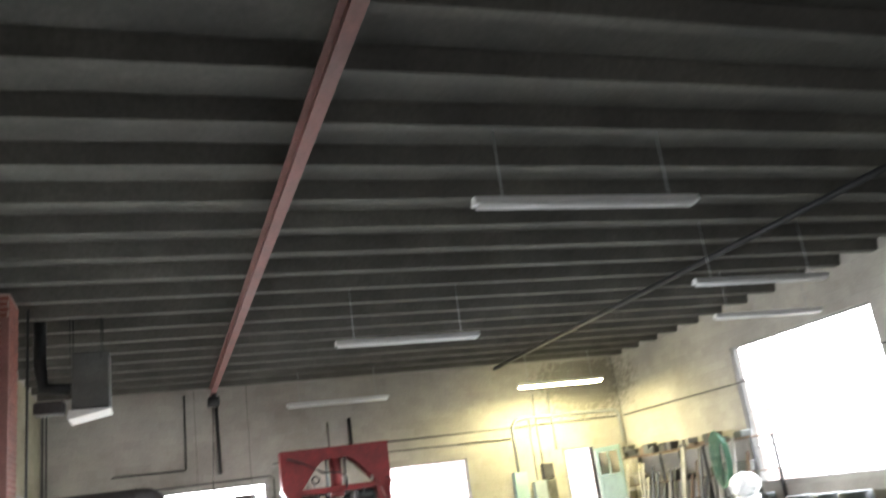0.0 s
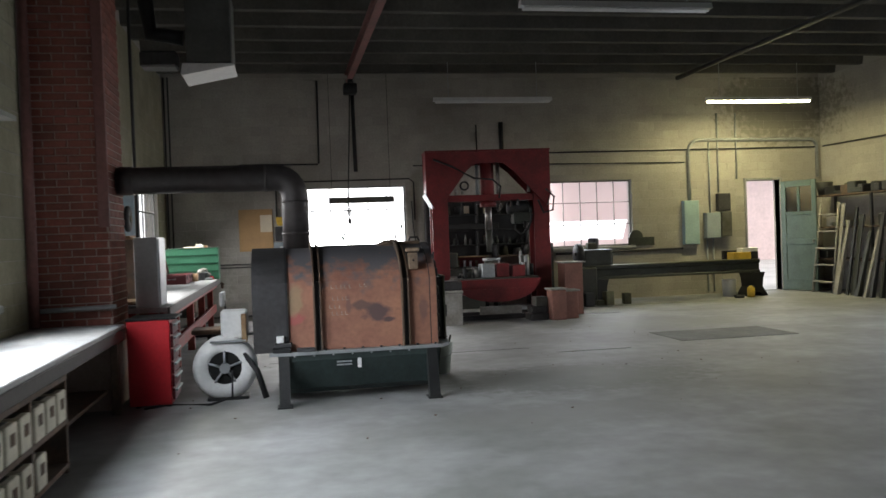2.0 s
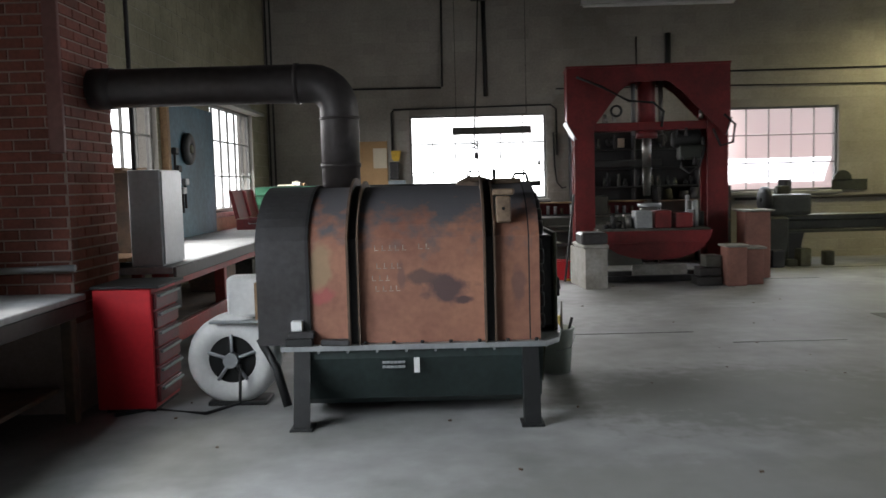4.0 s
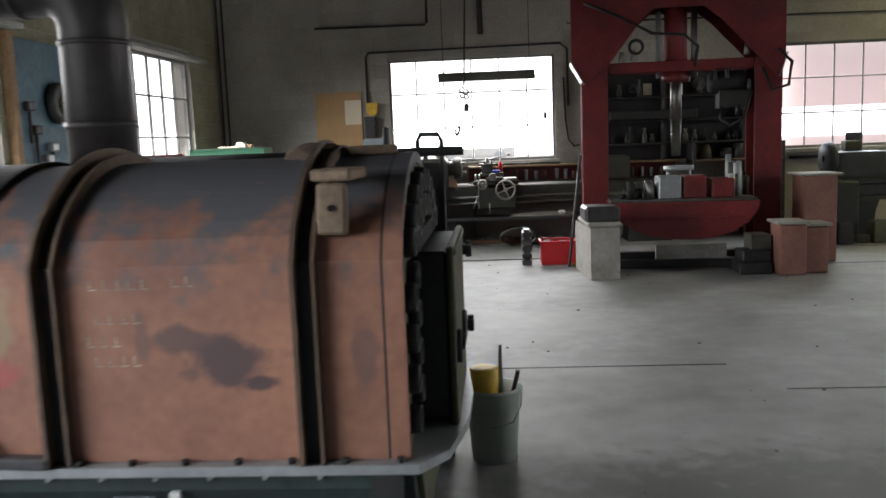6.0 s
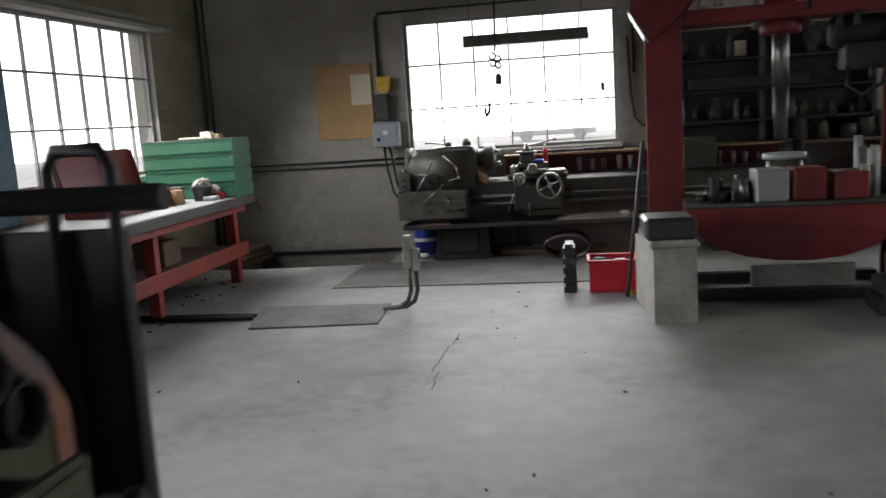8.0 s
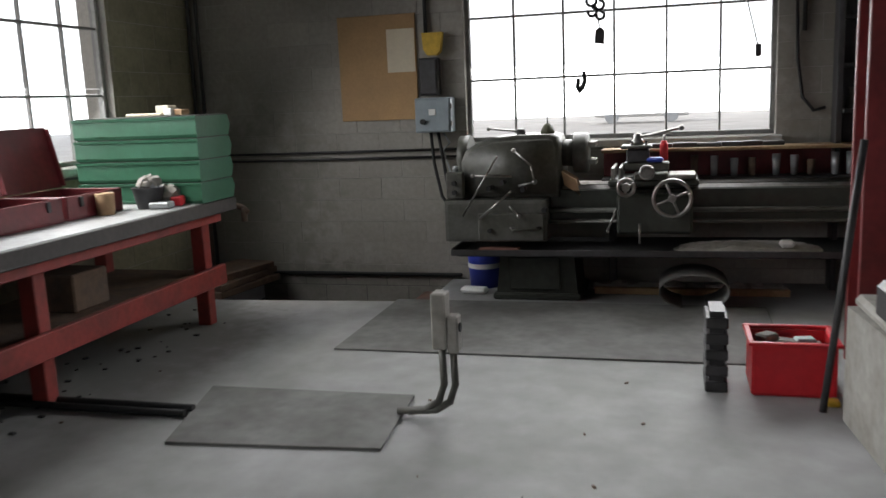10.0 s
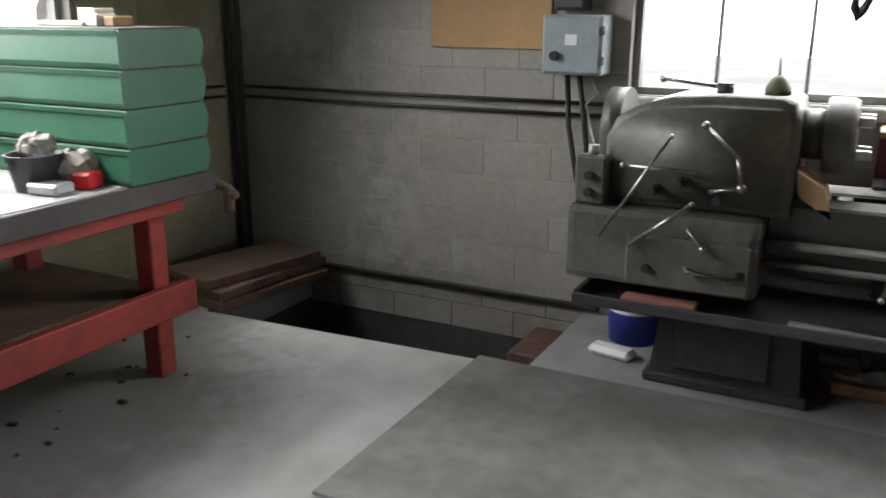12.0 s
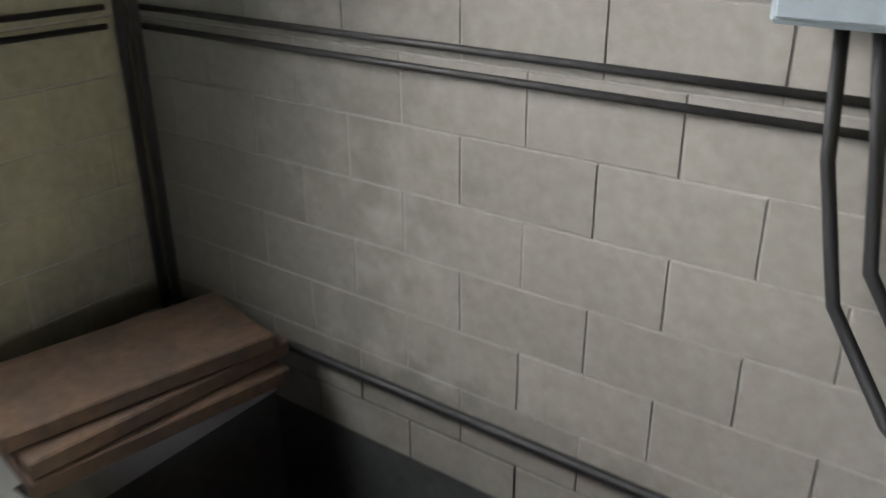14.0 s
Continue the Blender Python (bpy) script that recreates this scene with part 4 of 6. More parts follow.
simple("stick", cyl(B(), (2.15, 12.43, 0.03), (2.16, 12.40, 0.55), 0.02, 0.008, seg=8), M_PED, "grey pointed stick standing in the bucket", "stick")
simple("brush", cyl(B(), (2.15, 12.45, 0.05), (2.24, 12.42, 0.42), 0.011, seg=8), M_BLACK, "dark brush handle standing in the bucket", "brush")

# ---------- long worktop by the near window ----------
wt = thing("workbench", (-1.45, 7.5, 0), "long dark timber workbench with a dusty grey top", "workbench")
bm = B()
box(bm, (WX + 0.01, 1.0, 0.78), (-1.05, 11.42, 0.82), 0.006)
part("worktop", bm, M_BENCH_TOP, wt, "dusty grey worktop")
bm = B()
box(bm, (-1.09, 1.0, 0.68), (-1.05, 11.42, 0.779), 0.006)
part("apron", bm, M_BENCH_EDGE, wt)
for y in (1.1, 4.2, 6.4, 7.6, 9.35, 11.3):
    bm = B()
    box(bm, (-1.16, y - 0.04, 0), (-1.09, y + 0.04, 0.68), 0.006)
    part("leg", bm, M_OLDWOOD, wt)
    bm = B()
    box(bm, (WX + 0.05, y - 0.04, 0), (WX + 0.12, y + 0.04, 0.68), 0.006)
    part("leg", bm, M_OLDWOOD, wt)
bm = B()
box(bm, (WX + 0.05, 9.4, 0.2), (-1.2, 11.3, 0.23), 0.005)
part("shelf", bm, M_OLDWOOD, wt)
rack = thing("tub_rack", (-1.3, 8.5, 0), "dark wooden bin rack under the workbench", "rack")
for z in (0.04, 0.34, 0.64):
    bm = B()
    box(bm, (-1.45, 7.66, z), (-1.06, 9.30, z + 0.035), 0.004)
    part("shelf", bm, M_OLDWOOD, rack)
for y in (7.66, 8.45, 9.26):
    bm = B()
    box(bm, (-1.45, y, 0), (-1.065, y + 0.04, 0.675), 0.004)
    part("upright", bm, M_OLDWOOD, rack)
for j, z in enumerate((0.077, 0.377)):
    for i in range(6):
        if j == 0 and i > 3:
            continue
        y0 = 7.72 + i * 0.255 + (0.03 if i > 2 else 0)
        tb = thing("storage_tub", (-1.2, y0 + 0.1, z), "worn cream plastic parts tub in the rack", "tub", "cream parts tubs")
        bm = B()
        box(bm, (-1.40, y0, z), (-1.055, y0 + 0.2, z + 0.21), 0.008)
        part("tub", bm, M_CREAM, tb)
        bm = B()
        box(bm, (-1.054, y0 + 0.06, z + 0.09), (-1.05, y0 + 0.14, z + 0.16), 0.001)
        part("label_holder", bm, M_OLDWOOD, tb)
        bm = B()
        box(bm, (-1.36, y0 + 0.03, z + 0.211), (-1.1, y0 + 0.17, z + 0.214))
        part("contents", bm, M_BLACK, tb)
rc = thing("tool_cabinet", (-0.85, 11.8, 0), "bright red steel tool cabinet with dark drawers", "cabinet")
bm = B()
box(bm, (-1.05, 11.50, 0.02), (-0.66, 12.0, 0.83), 0.008)
part("body", bm, M_BRIGHT_RED, rc)
bm = B()
box(bm, (-1.06, 11.49, 0.831), (-0.60, 12.01, 0.85), 0.004)
part("top", bm, M_BLACK, rc)
for i in range(6):
    z = 0.06 + i * 0.125
    bm = B()
    box(bm, (-0.658, 11.53, z), (-0.635, 11.97, z + 0.11), 0.004)
    d = part("drawer", bm, M_MAROON, rc, "dark maroon drawer front")
    bm = B()
    box(bm, (-0.634, 11.55, z + 0.08), (-0.61, 11.95, z + 0.098), 0.004)
    part("handle", bm, M_GALV, d)
for x in (-1.0, -0.72):
    part("plinth", box(B(), (x, 11.52, 0), (x + 0.05, 11.98, 0.02)), M_BLACK, rc)

# ---------- red bench ----------
rb = thing("red_bench", (-1.3, 16, 0), "long red-painted timber bench with a dark edge and low shelf", "workbench")
bm = B()
box(bm, (WX + 0.02, 12.33, 0.84), (-0.78, 19.5, 0.895), 0.006)
part("bench_top", bm, M_BENCH_TOP, rb, "dusty grey bench top")
bm = B()
box(bm, (-0.78, 12.33, 0.80), (-0.755, 19.52, 0.89), 0.004)
part("edge_strip", bm, M_BENCH_EDGE, rb)
bm = B()
box(bm, (-0.86, 12.35, 0.73), (-0.82, 19.4, 0.838), 0.005)
part("apron", bm, M_BENCH_RED, rb)
for y in (12.5, 14.2, 15.95, 17.65, 19.3):
    for x in (-0.94, WX + 0.12):
        bm = B()
        box(bm, (x - 0.05, y - 0.045, 0), (x + 0.05, y + 0.045, 0.83), 0.006)
        part("leg", bm, M_BENCH_RED, rb)
    bm = B()
    box(bm, (WX + 0.17, y - 0.03, 0.25), (-0.99, y + 0.03, 0.34), 0.005)
    part("bearer", bm, M_BENCH_RED, rb)
bm = B()
box(bm, (-0.885, 12.4, 0.27), (-0.84, 19.45, 0.41), 0.006)
part("rail", bm, M_BENCH_RED, rb)
bm = B()
box(bm, (WX + 0.1, 12.42, 0.345), (-1.0, 19.4, 0.37), 0.005)
part("low_shelf", bm, M_OLDWOOD, rb)
for x, y, s, m_, nm, lb in ((-1.3, 15.2, 0.20, M_OLDWOOD, "carton", "dark grimy carton stored on the low shelf"), (-1.35, 16.8, 0.14, M_GREY, "plastic_box", "grey plastic box stored on the low shelf"), (-1.25, 18.3, 0.16, M_OLDWOOD, "wood_block", "old wood block stored on the low shelf"), (-1.4, 13.6, 0.2, M_DARK, "motor_block", "dark motor block stored on the low shelf"), (-1.2, 17.3, 0.12, M_GREY, "tin_can", "grey tin stored on the low shelf")):
    simple(nm, box(B(), (x - s, y - s, 0.371), (x + s, y + s, 0.371 + s * 1.4), 0.01), m_, lb, "box")


def case(x0, x1, y0, y1):
    c = thing("tool_case", ((x0 + x1) / 2, (y0 + y1) / 2, 0.895), "open maroon steel tool case with raised lid on the bench", "tool case", "maroon tool cases")
    z0, z1 = 0.897, 1.04
    for a, b in (((x0, y0, z0), (x1, y1, z0 + 0.01)), ((x0, y0, z0 + 0.01), (x0 + 0.012, y1, z1)), ((x1 - 0.012, y0, z0 + 0.01), (x1, y1, z1)), ((x0 + 0.012, y0, z0 + 0.01), (x1 - 0.012, y0 + 0.012, z1)), ((x0 + 0.012, y1 - 0.012, z0 + 0.01), (x1 - 0.012, y1, z1))):
        part("side_wall", box(B(), a, b, 0.003), M_MAROON, c)
    part("divider", box(B(), (x0 + 0.013, (y0 + y1) / 2 - 0.005, z0 + 0.01), (x1 - 0.013, (y0 + y1) / 2 + 0.005, z1 - 0.03)), M_MAROON, c)
    bm = B()
    prism(bm, [(x0 - 0.01, z1 + 0.01), (x0 + 0.015, z1 + 0.01), (x0 - 0.07, z1 + 0.40), (x0 - 0.095, z1 + 0.395)], "y", y0, y1)
    lid = part("lid", bm, M_MAROON, c)
    for ya in (y0, y1 - 0.012):
        part("lid_rim", prism(B(), [(x0 + 0.016, z1 + 0.02), (x0 + 0.045, z1 + 0.02), (x0 - 0.04, z1 + 0.39), (x0 - 0.069, z1 + 0.39)], "y", ya, ya + 0.012), M_MAROON, lid)
    for y in (y0 + 0.12, y1 - 0.12):
        part("clasp", box(B(), (x1, y - 0.015, z1 - 0.07), (x1 + 0.012, y + 0.015, z1 - 0.01), 0.003), M_DARK, c)
    bm = B()
    ym = (x0 + x1) / 2
    tube(bm, [(ym - 0.06, y0 - 0.005, 0.99), (ym - 0.05, y0 - 0.03, 0.98), (ym + 0.05, y0 - 0.03, 0.98), (ym + 0.06, y0 - 0.005, 0.99)], 0.008)
    part("handle", bm, M_GALV, c)


case(-1.62, -1.16, 17.55, 18.22)
case(-1.62, -1.16, 18.26, 18.78)
ch = thing("drawer_chest", (-1.35, 19.1, 0.895), "stepped green plastic chest of drawers on the bench", "drawer chest")
CX0, CX1, CY0, CY1 = WX + 0.18, -0.745, 19.05, 19.47
for i in range(4):
    z0, z1 = 0.897 + i * 0.146, 0.897 + (i + 1) * 0.146
    bm = B()
    prism(bm, [(CY0 + 0.012, z0), (CY1, z0), (CY1 + 0.03, z0 + 0.075), (CY1, z1 - 0.008), (CY0 + 0.012, z1 - 0.008), (CY0, z1 - 0.03), (CY0, z0 + 0.02)], "x", CX0, CX1)
    part("drawer", bm, M_GREEN, ch)
    bm = B()
    box(bm, (CX0 + 0.01, CY0 + 0.02, z1 - 0.008), (CX1 - 0.01, CY1 - 0.01, z1))
    part("shadow_gap", bm, M_MGREEN, ch)
    bm = B()
    prism(bm, [(CY0 - 0.008, z1 - 0.026), (CY0 + 0.001, z1 - 0.026), (CY0 + 0.001, z1 - 0.008), (CY0 - 0.012, z1 - 0.008)], "x", CX0, CX1 + 0.006)
    part("lip", bm, M_GREEN, ch)
for x, y, sx, sz, m_ in ((-1.23, 19.25, 0.14, 0.02, M_PAPER), (-1.10, 19.28, 0.05, 0.07, M_CREAM), (-1.05, 19.26, 0.03, 0.05, M_WHITE), (-0.98, 19.28, 0.03, 0.04, M_CARD)):
    simple("small_box", box(B(), (x - sx, y - 0.05, 1.482), (x + sx, y + 0.05, 1.482 + sz), 0.005), m_, "small pale box lying on the green chest", "box")
bkt = thing("parts_pail", (-1.05, 18.72, 0.895), "small grey pail heaped with rags and tools", "pail")
bm = B()
spin(bm, [(0.0, 0.004), (0.075, 0.0), (0.10, 0.13), (0.106, 0.135), (0.094, 0.135), (0.07, 0.012), (0.0, 0.012)], (-1.02, 18.86, 0.897))
part("pail", bm, M_DARK, bkt)
for i in range(9):
    a, r = random.uniform(0, 6.28), random.uniform(0, 0.06)
    bm = B()
    bmesh.ops.create_icosphere(bm, subdivisions=2, radius=0.04, matrix=Matrix.Translation((-1.02 + r * math.cos(a), 18.86 + r * math.sin(a), 1.03 + random.uniform(0, 0.05))))
    for v in bm.verts:
        v.co += Vector((random.uniform(-1, 1), random.uniform(-1, 1), random.uniform(-1, 1))) * 0.012
    part("rag", bm, M_PED if i % 3 else M_GALV, bkt)
bm = B()
for i in range(5):
    bmesh.ops.create_icosphere(bm, subdivisions=2, radius=0.06, matrix=Matrix.Translation((-0.98 + random.uniform(-0.05, 0.05), 18.98 + random.uniform(-0.06, 0.06), 0.93 + random.uniform(0, 0.05))))
for v in bm.verts:
    v.co += Vector((random.uniform(-1, 1), random.uniform(-1, 1), random.uniform(-1, 1))) * 0.015
    v.co.z = max(v.co.z, 0.897)
simple("rag_heap", bm, M_PED, "crumpled grey rags lying on the bench", "rags")
simple("red_box", box(B(), (-0.92, 18.92, 0.897), (-0.84, 19.02, 0.96), 0.01, rot=20), M_BRIGHT_RED, "small bright red plastic case on the bench", "box")
simple("grey_box", box(B(), (-0.98, 18.78, 0.897), (-0.84, 18.88, 0.94), 0.01, rot=8), M_GALV, "small grey metal box on the bench", "box")
simple("tin_can", spin(B(), [(0, 0), (0.055, 0), (0.06, 0.13), (0.05, 0.135), (0, 0.12)], (-1.12, 18.55, 0.897)), M_CARD, "brown tin can with rag on the bench", "can")
vice = thing("pipe_vice", (-0.78, 19.5, 0.75), "small rusty clamp fixed to the bench end", "clamp")
part("jaw", tube(B(), [(-0.85, 19.5, 0.84), (-0.8, 19.56, 0.82), (-0.74, 19.58, 0.80), (-0.7, 19.58, 0.76)], 0.022), M_OLDWOOD, vice)
part("screw", cyl(B(), (-0.73, 19.57, 0.70), (-0.73, 19.57, 0.80), 0.024, seg=10), M_OLDWOOD, vice)
gc = thing("steel_cabinet", (-1.0, 12.55, 0.895), "plain light grey steel cabinet standing on the bench", "cabinet")
part("body", box(B(), (-1.10, 12.36, 0.897), (-0.86, 12.85, 1.63), 0.006), M_CAB, gc)
part("door", box(B(), (-0.859, 12.375, 0.91), (-0.845, 12.835, 1.615), 0.004), M_CAB, gc)
sh2 = thing("wall_shelf", (-1.13, 12.4, 1.0), "dark wooden shelf unit beside the chimney", "shelf")
part("back", box(B(), (-1.84, 12.82, 0.897), (-1.12, 12.84, 1.66), 0.003), M_OLDWOOD, sh2)
for z in (0.94, 1.62):
    part("board", box(B(), (-1.84, 12.30, z), (-1.115, 12.815, z + 0.03), 0.004), M_WOOD, sh2)
# blue board with wheels by the bench
bp = thing("blue_backboard", (WX + 0.05, 15.1, 0.9), "blue painted backboard hung with tools over the bench", "tool board")
part("board", box(B(), (WX + 0.006, 15.48, 0.9), (WX + 0.05, 17.3, 2.48), 0.004), M_BLUEP, bp)
part("edge_batten", box(B(), (WX + 0.006, 15.38, 0.9), (WX + 0.09, 15.46, 2.52), 0.004), M_WOOD, bp)
gw = thing("spare_tyre", (WX + 0.08, 15.4, 1.9), "black rubber-tyred wheel hung on the blue board", "wheel")
part("tyre", spin(B(), [(0.05, 0.0), (0.17, 0.0), (0.19, 0.02), (0.19, 0.05), (0.17, 0.07), (0.07, 0.07), (0.05, 0.05)], (WX + 0.055, 16.1, 1.95), "x", 24), M_BLACK, gw)
part("hub", cyl(B(), (WX + 0.055, 16.1, 1.95), (WX + 0.14, 16.1, 1.95), 0.06, 0.045, seg=14), M_OLIVE, gw)
for y, z0, z1 in ((15.7, 1.35, 1.75), (15.85, 1.2, 1.5), (15.62, 1.6, 1.95), (15.95, 1.25, 1.6)):
    t = thing("hanging_tool", (WX + 0.08, y, z0), "dark hand tool hung on the blue board", "tool", "hung hand tools")
    part("shaft", cyl(B(), (WX + 0.075, y, z0), (WX + 0.075, y, z1), 0.014, seg=8), M_BLACK, t)
    part("head", box(B(), (WX + 0.053, y - 0.06, z1 - 0.08), (WX + 0.11, y + 0.06, z1), 0.012), M_GALV if y > 15.8 else M_BLACK, t)

# chair by the bench
sw = thing("shop_stool", (-0.45, 14.0, 0), "old dark swivel stool with a small backrest", "stool")
part("seat", box(B(), (-0.68, 13.5, 0.46), (-0.28, 13.92, 0.52), 0.03, seg=2), M_OLDWOOD, sw)
part("backrest", box(B(), (-0.34, 13.55, 0.78), (-0.29, 13.88, 0.95), 0.02, seg=2), M_GALV, sw)
part("stem", tube(B(), [(-0.45, 13.7, 0.46), (-0.3, 13.7, 0.5), (-0.27, 13.7, 0.6), (-0.30, 13.7, 0.85)], 0.014), M_BLACK, sw)
part("column", cyl(B(), (-0.48, 13.7, 0.08), (-0.48, 13.7, 0.46), 0.03), M_BLACK, sw)
for i in range(4):
    a = radians(45 + 90 * i)
    part("leg", tube(B(), [(-0.48, 13.7, 0.14), (-0.48 + 0.14 * math.cos(a), 13.7 + 0.14 * math.sin(a), 0.12), (-0.48 + 0.26 * math.cos(a), 13.7 + 0.26 * math.sin(a), 0.0)], 0.018), M_BLACK, sw)

# ---------- lathe ----------
lt = thing("metal_lathe", (2.4, 20.4, 0), "old grey metalworking lathe with levers and handwheels", "lathe")
part("pedestal", prism(B(), [(0.95, 0), (1.57, 0), (1.54, 0.36), (0.99, 0.36)], "y", 20.12, 20.66), M_MGREEN, lt)
part("pedestal_foot", box(B(), (0.93, 20.09, 0.0), (1.60, 20.68, 0.05), 0.012), M_MGREEN, lt)
part("pedestal_door", box(B(), (1.06, 20.095, 0.08), (1.44, 20.118, 0.33), 0.008), M_MGREEN, lt)
part("pedestal", prism(B(), [(3.9, 0), (4.5, 0), (4.46, 0.36), (3.94, 0.36)], "y", 20.12, 20.66), M_MGREEN, lt)
part("chip_pan", prism(B(), [(0.68, 0.37), (0.72, 0.362), (4.55, 0.362), (4.6, 0.37), (4.62, 0.42), (4.60, 0.42), (4.56, 0.38), (0.72, 0.38), (0.68, 0.42), (0.66, 0.42)], "y", 19.92, 20.7), M_BLACK, lt)
part("pan_lip", box(B(), (0.66, 19.90, 0.37), (4.62, 19.918, 0.415), 0.004), M_DARK, lt)
part("gear_case", box(B(), (0.60, 19.98, 0.46), (1.37, 20.62, 0.775), 0.03, seg=2), M_GREY, lt)
part("feed_box", box(B(), (0.86, 19.955, 0.47), (1.35, 19.978, 0.68), 0.02), M_GREY, lt)
hp = [(0.72, 0.78), (0.72, 1.05), (0.76, 1.13), (0.84, 1.18), (0.96, 1.215), (1.15, 1.23), (1.38, 1.23), (1.43, 1.21), (1.45, 1.14), (1.45, 0.78)]
bm = prism(B(), hp, "y", 20.05, 20.60)
bmesh.ops.bevel(bm, geom=[e for e in bm.edges if abs(e.verts[0].co.y - e.verts[1].co.y) < 1e-4], offset=0.035, segments=3, affect="EDGES")
for f in bm.faces:
    f.smooth = True
part("headstock", bm, M_GREY, lt)
part("belt_cover", cyl(B(), (0.66, 20.35, 1.06), (0.74, 20.35, 1.06), 0.17, seg=20), M_GREY, lt)
part("motor", cyl(B(), (0.62, 20.42, 0.9), (0.9, 20.42, 0.9), 0.12, seg=18), M_GREY, lt)
sb = part("switch_box", box(B(), (0.62, 19.99, 0.78), (0.75, 20.06, 0.98), 0.01), M_GREY, lt)
for z in (0.83, 0.90):
    part("button", cyl(B(), (0.685, 19.965, z), (0.685, 19.99, z), 0.018, seg=10), M_BLACK, sb)
part("plug", cyl(B(), (0.685, 20.03, 0.98), (0.685, 20.03, 1.02), 0.022, seg=10), M_GALV, sb)
part("spindle_nose", cyl(B(), (1.45, 20.33, 1.08), (1.53, 20.33, 1.08), 0.10, seg=20), M_GREY, lt)
chk = part("chuck", spin(B(), [(0.0, 0.0), (0.145, 0.0), (0.15, 0.01), (0.15, 0.09), (0.14, 0.11), (0.05, 0.115), (0.0, 0.115)], (1.53, 20.33, 1.08), "x", 28), M_GREY, lt, "worn steel chuck")
for i in range(4):
    a = radians(45 + 90 * i)
    part("jaw", box(B(), (1.645, 20.33 + 0.09 * math.cos(a) - 0.02, 1.08 + 0.09 * math.sin(a) - 0.02), (1.70, 20.33 + 0.09 * math.cos(a) + 0.02, 1.08 + 0.09 * math.sin(a) + 0.02), 0.005), M_CHROME, chk)
bm = B()
box(bm, (1.37, 20.12, 0.60), (4.6, 20.22, 0.83), 0.01)
box(bm, (1.37, 20.44, 0.60), (4.6, 20.54, 0.83), 0.01)
for i in range(9):
    box(bm, (1.6 + i * 0.36, 20.22, 0.64), (1.66 + i * 0.36, 20.44, 0.82), 0.005)
part("bed", bm, M_MGREEN, lt)
for y in (20.15, 20.2, 20.47, 20.52):
    part("way", prism(B(), [(y - 0.02, 0.831), (y + 0.02, 0.831), (y, 0.85)], "x", 1.46, 4.58), M_CHROME, lt, "worn bright bed way")
part("lead_screw", cyl(B(), (1.36, 20.08, 0.68), (4.5, 20.08, 0.68), 0.018, seg=10), M_GREY, lt)
part("feed_rod", cyl(B(), (1.36, 20.08, 0.60), (4.5, 20.08, 0.60), 0.014, seg=10), M_GREY, lt)
part("apron", box(B(), (1.86, 19.98, 0.52), (2.38, 20.115, 0.80), 0.02), M_MGREEN, lt)
part("saddle", box(B(), (1.80, 20.02, 0.852), (2.42, 20.56, 0.90), 0.012), M_MGREEN, lt)
part("cross_slide", box(B(), (1.98, 19.98, 0.90), (2.21, 20.5, 0.95), 0.01), M_GREY, lt)
part("compound", box(B(), (1.90, 20.15, 0.95), (2.22, 20.29, 1.01), 0.01), M_GREY, lt)
part("tool_post", box(B(), (1.92, 20.14, 1.01), (2.08, 20.29, 1.11), 0.012), M_DARK, lt)
part("turret_plate", box(B(), (1.88, 20.11, 1.111), (2.10, 20.31, 1.135), 0.008), M_GREY, lt)
part("clamp_hub", spin(B(), [(0, 0), (0.045, 0), (0.042, 0.03), (0.03, 0.04), (0.026, 0.075), (0.0, 0.085)], (2.0, 20.21, 1.136), "z", 16), M_CHROME, lt)
for x in (1.96, 2.06):
    part("set_screw", cyl(B(), (x, 20.15, 1.135), (x, 20.15, 1.165), 0.010, seg=6), M_DARK, lt)
part("carriage_cover", box(B(), (2.215, 20.0, 0.901), (2.40, 20.30, 0.935), 0.008), M_CHROME, lt, "bright worn carriage plate")
for x in (1.82, 1.87):
    part("way_wiper", box(B(), (x, 20.04, 0.901), (x + 0.022, 20.5, 0.985), 0.004), M_CHROME, lt)
part("rag", box(B(), (2.06, 20.12, 1.012), (2.18, 20.22, 1.045), 0.015), M_BLUE, lt, "blue rag")


def handwheel(c, r, spokes, nm="handwheel"):
    w = part(nm, spin(B(), [(r - 0.014 * math.cos(radians(a)), 0.014 * math.sin(radians(a))) for a in range(0, 361, 45)], c, "y", 28), M_CHROME, lt, "bright steel handwheel")
    for i in range(spokes):
        a = 2 * math.pi * i / spokes + 0.4
        part("spoke", cyl(B(), c, (c[0] + r * math.cos(a), c[1], c[2] + r * math.sin(a)), 0.010, seg=6), M_CHROME, w)
    part("hub", cyl(B(), (c[0], c[1] - 0.02, c[2]), (c[0], c[1] + 0.08, c[2]), 0.028, seg=12), M_CHROME, w)
    part("grip", cyl(B(), (c[0] + r * 0.9, c[1] - 0.07, c[2] + 0.03), (c[0] + r * 0.9, c[1], c[2] + 0.03), 0.010, seg=8), M_CHROME, w)


handwheel((2.24, 19.91, 0.78), 0.125, 4)
handwheel((1.93, 19.90, 0.86), 0.055, 3)
handwheel((2.07, 19.92, 0.96), 0.04, 3)


def lever(p, q, r=0.009, ball=0.02):
    l = part("lever", cyl(B(), p, q, r, r * 0.8, seg=8), M_CHROME, lt, "bright steel lever")
    bm = B()
    bmesh.ops.create_uvsphere(bm, u_segments=10, v_segments=8, radius=ball, matrix=Matrix.Translation(q))
    for f in bm.faces:
        f.smooth = True
    part("ball", bm, M_CHROME, l)


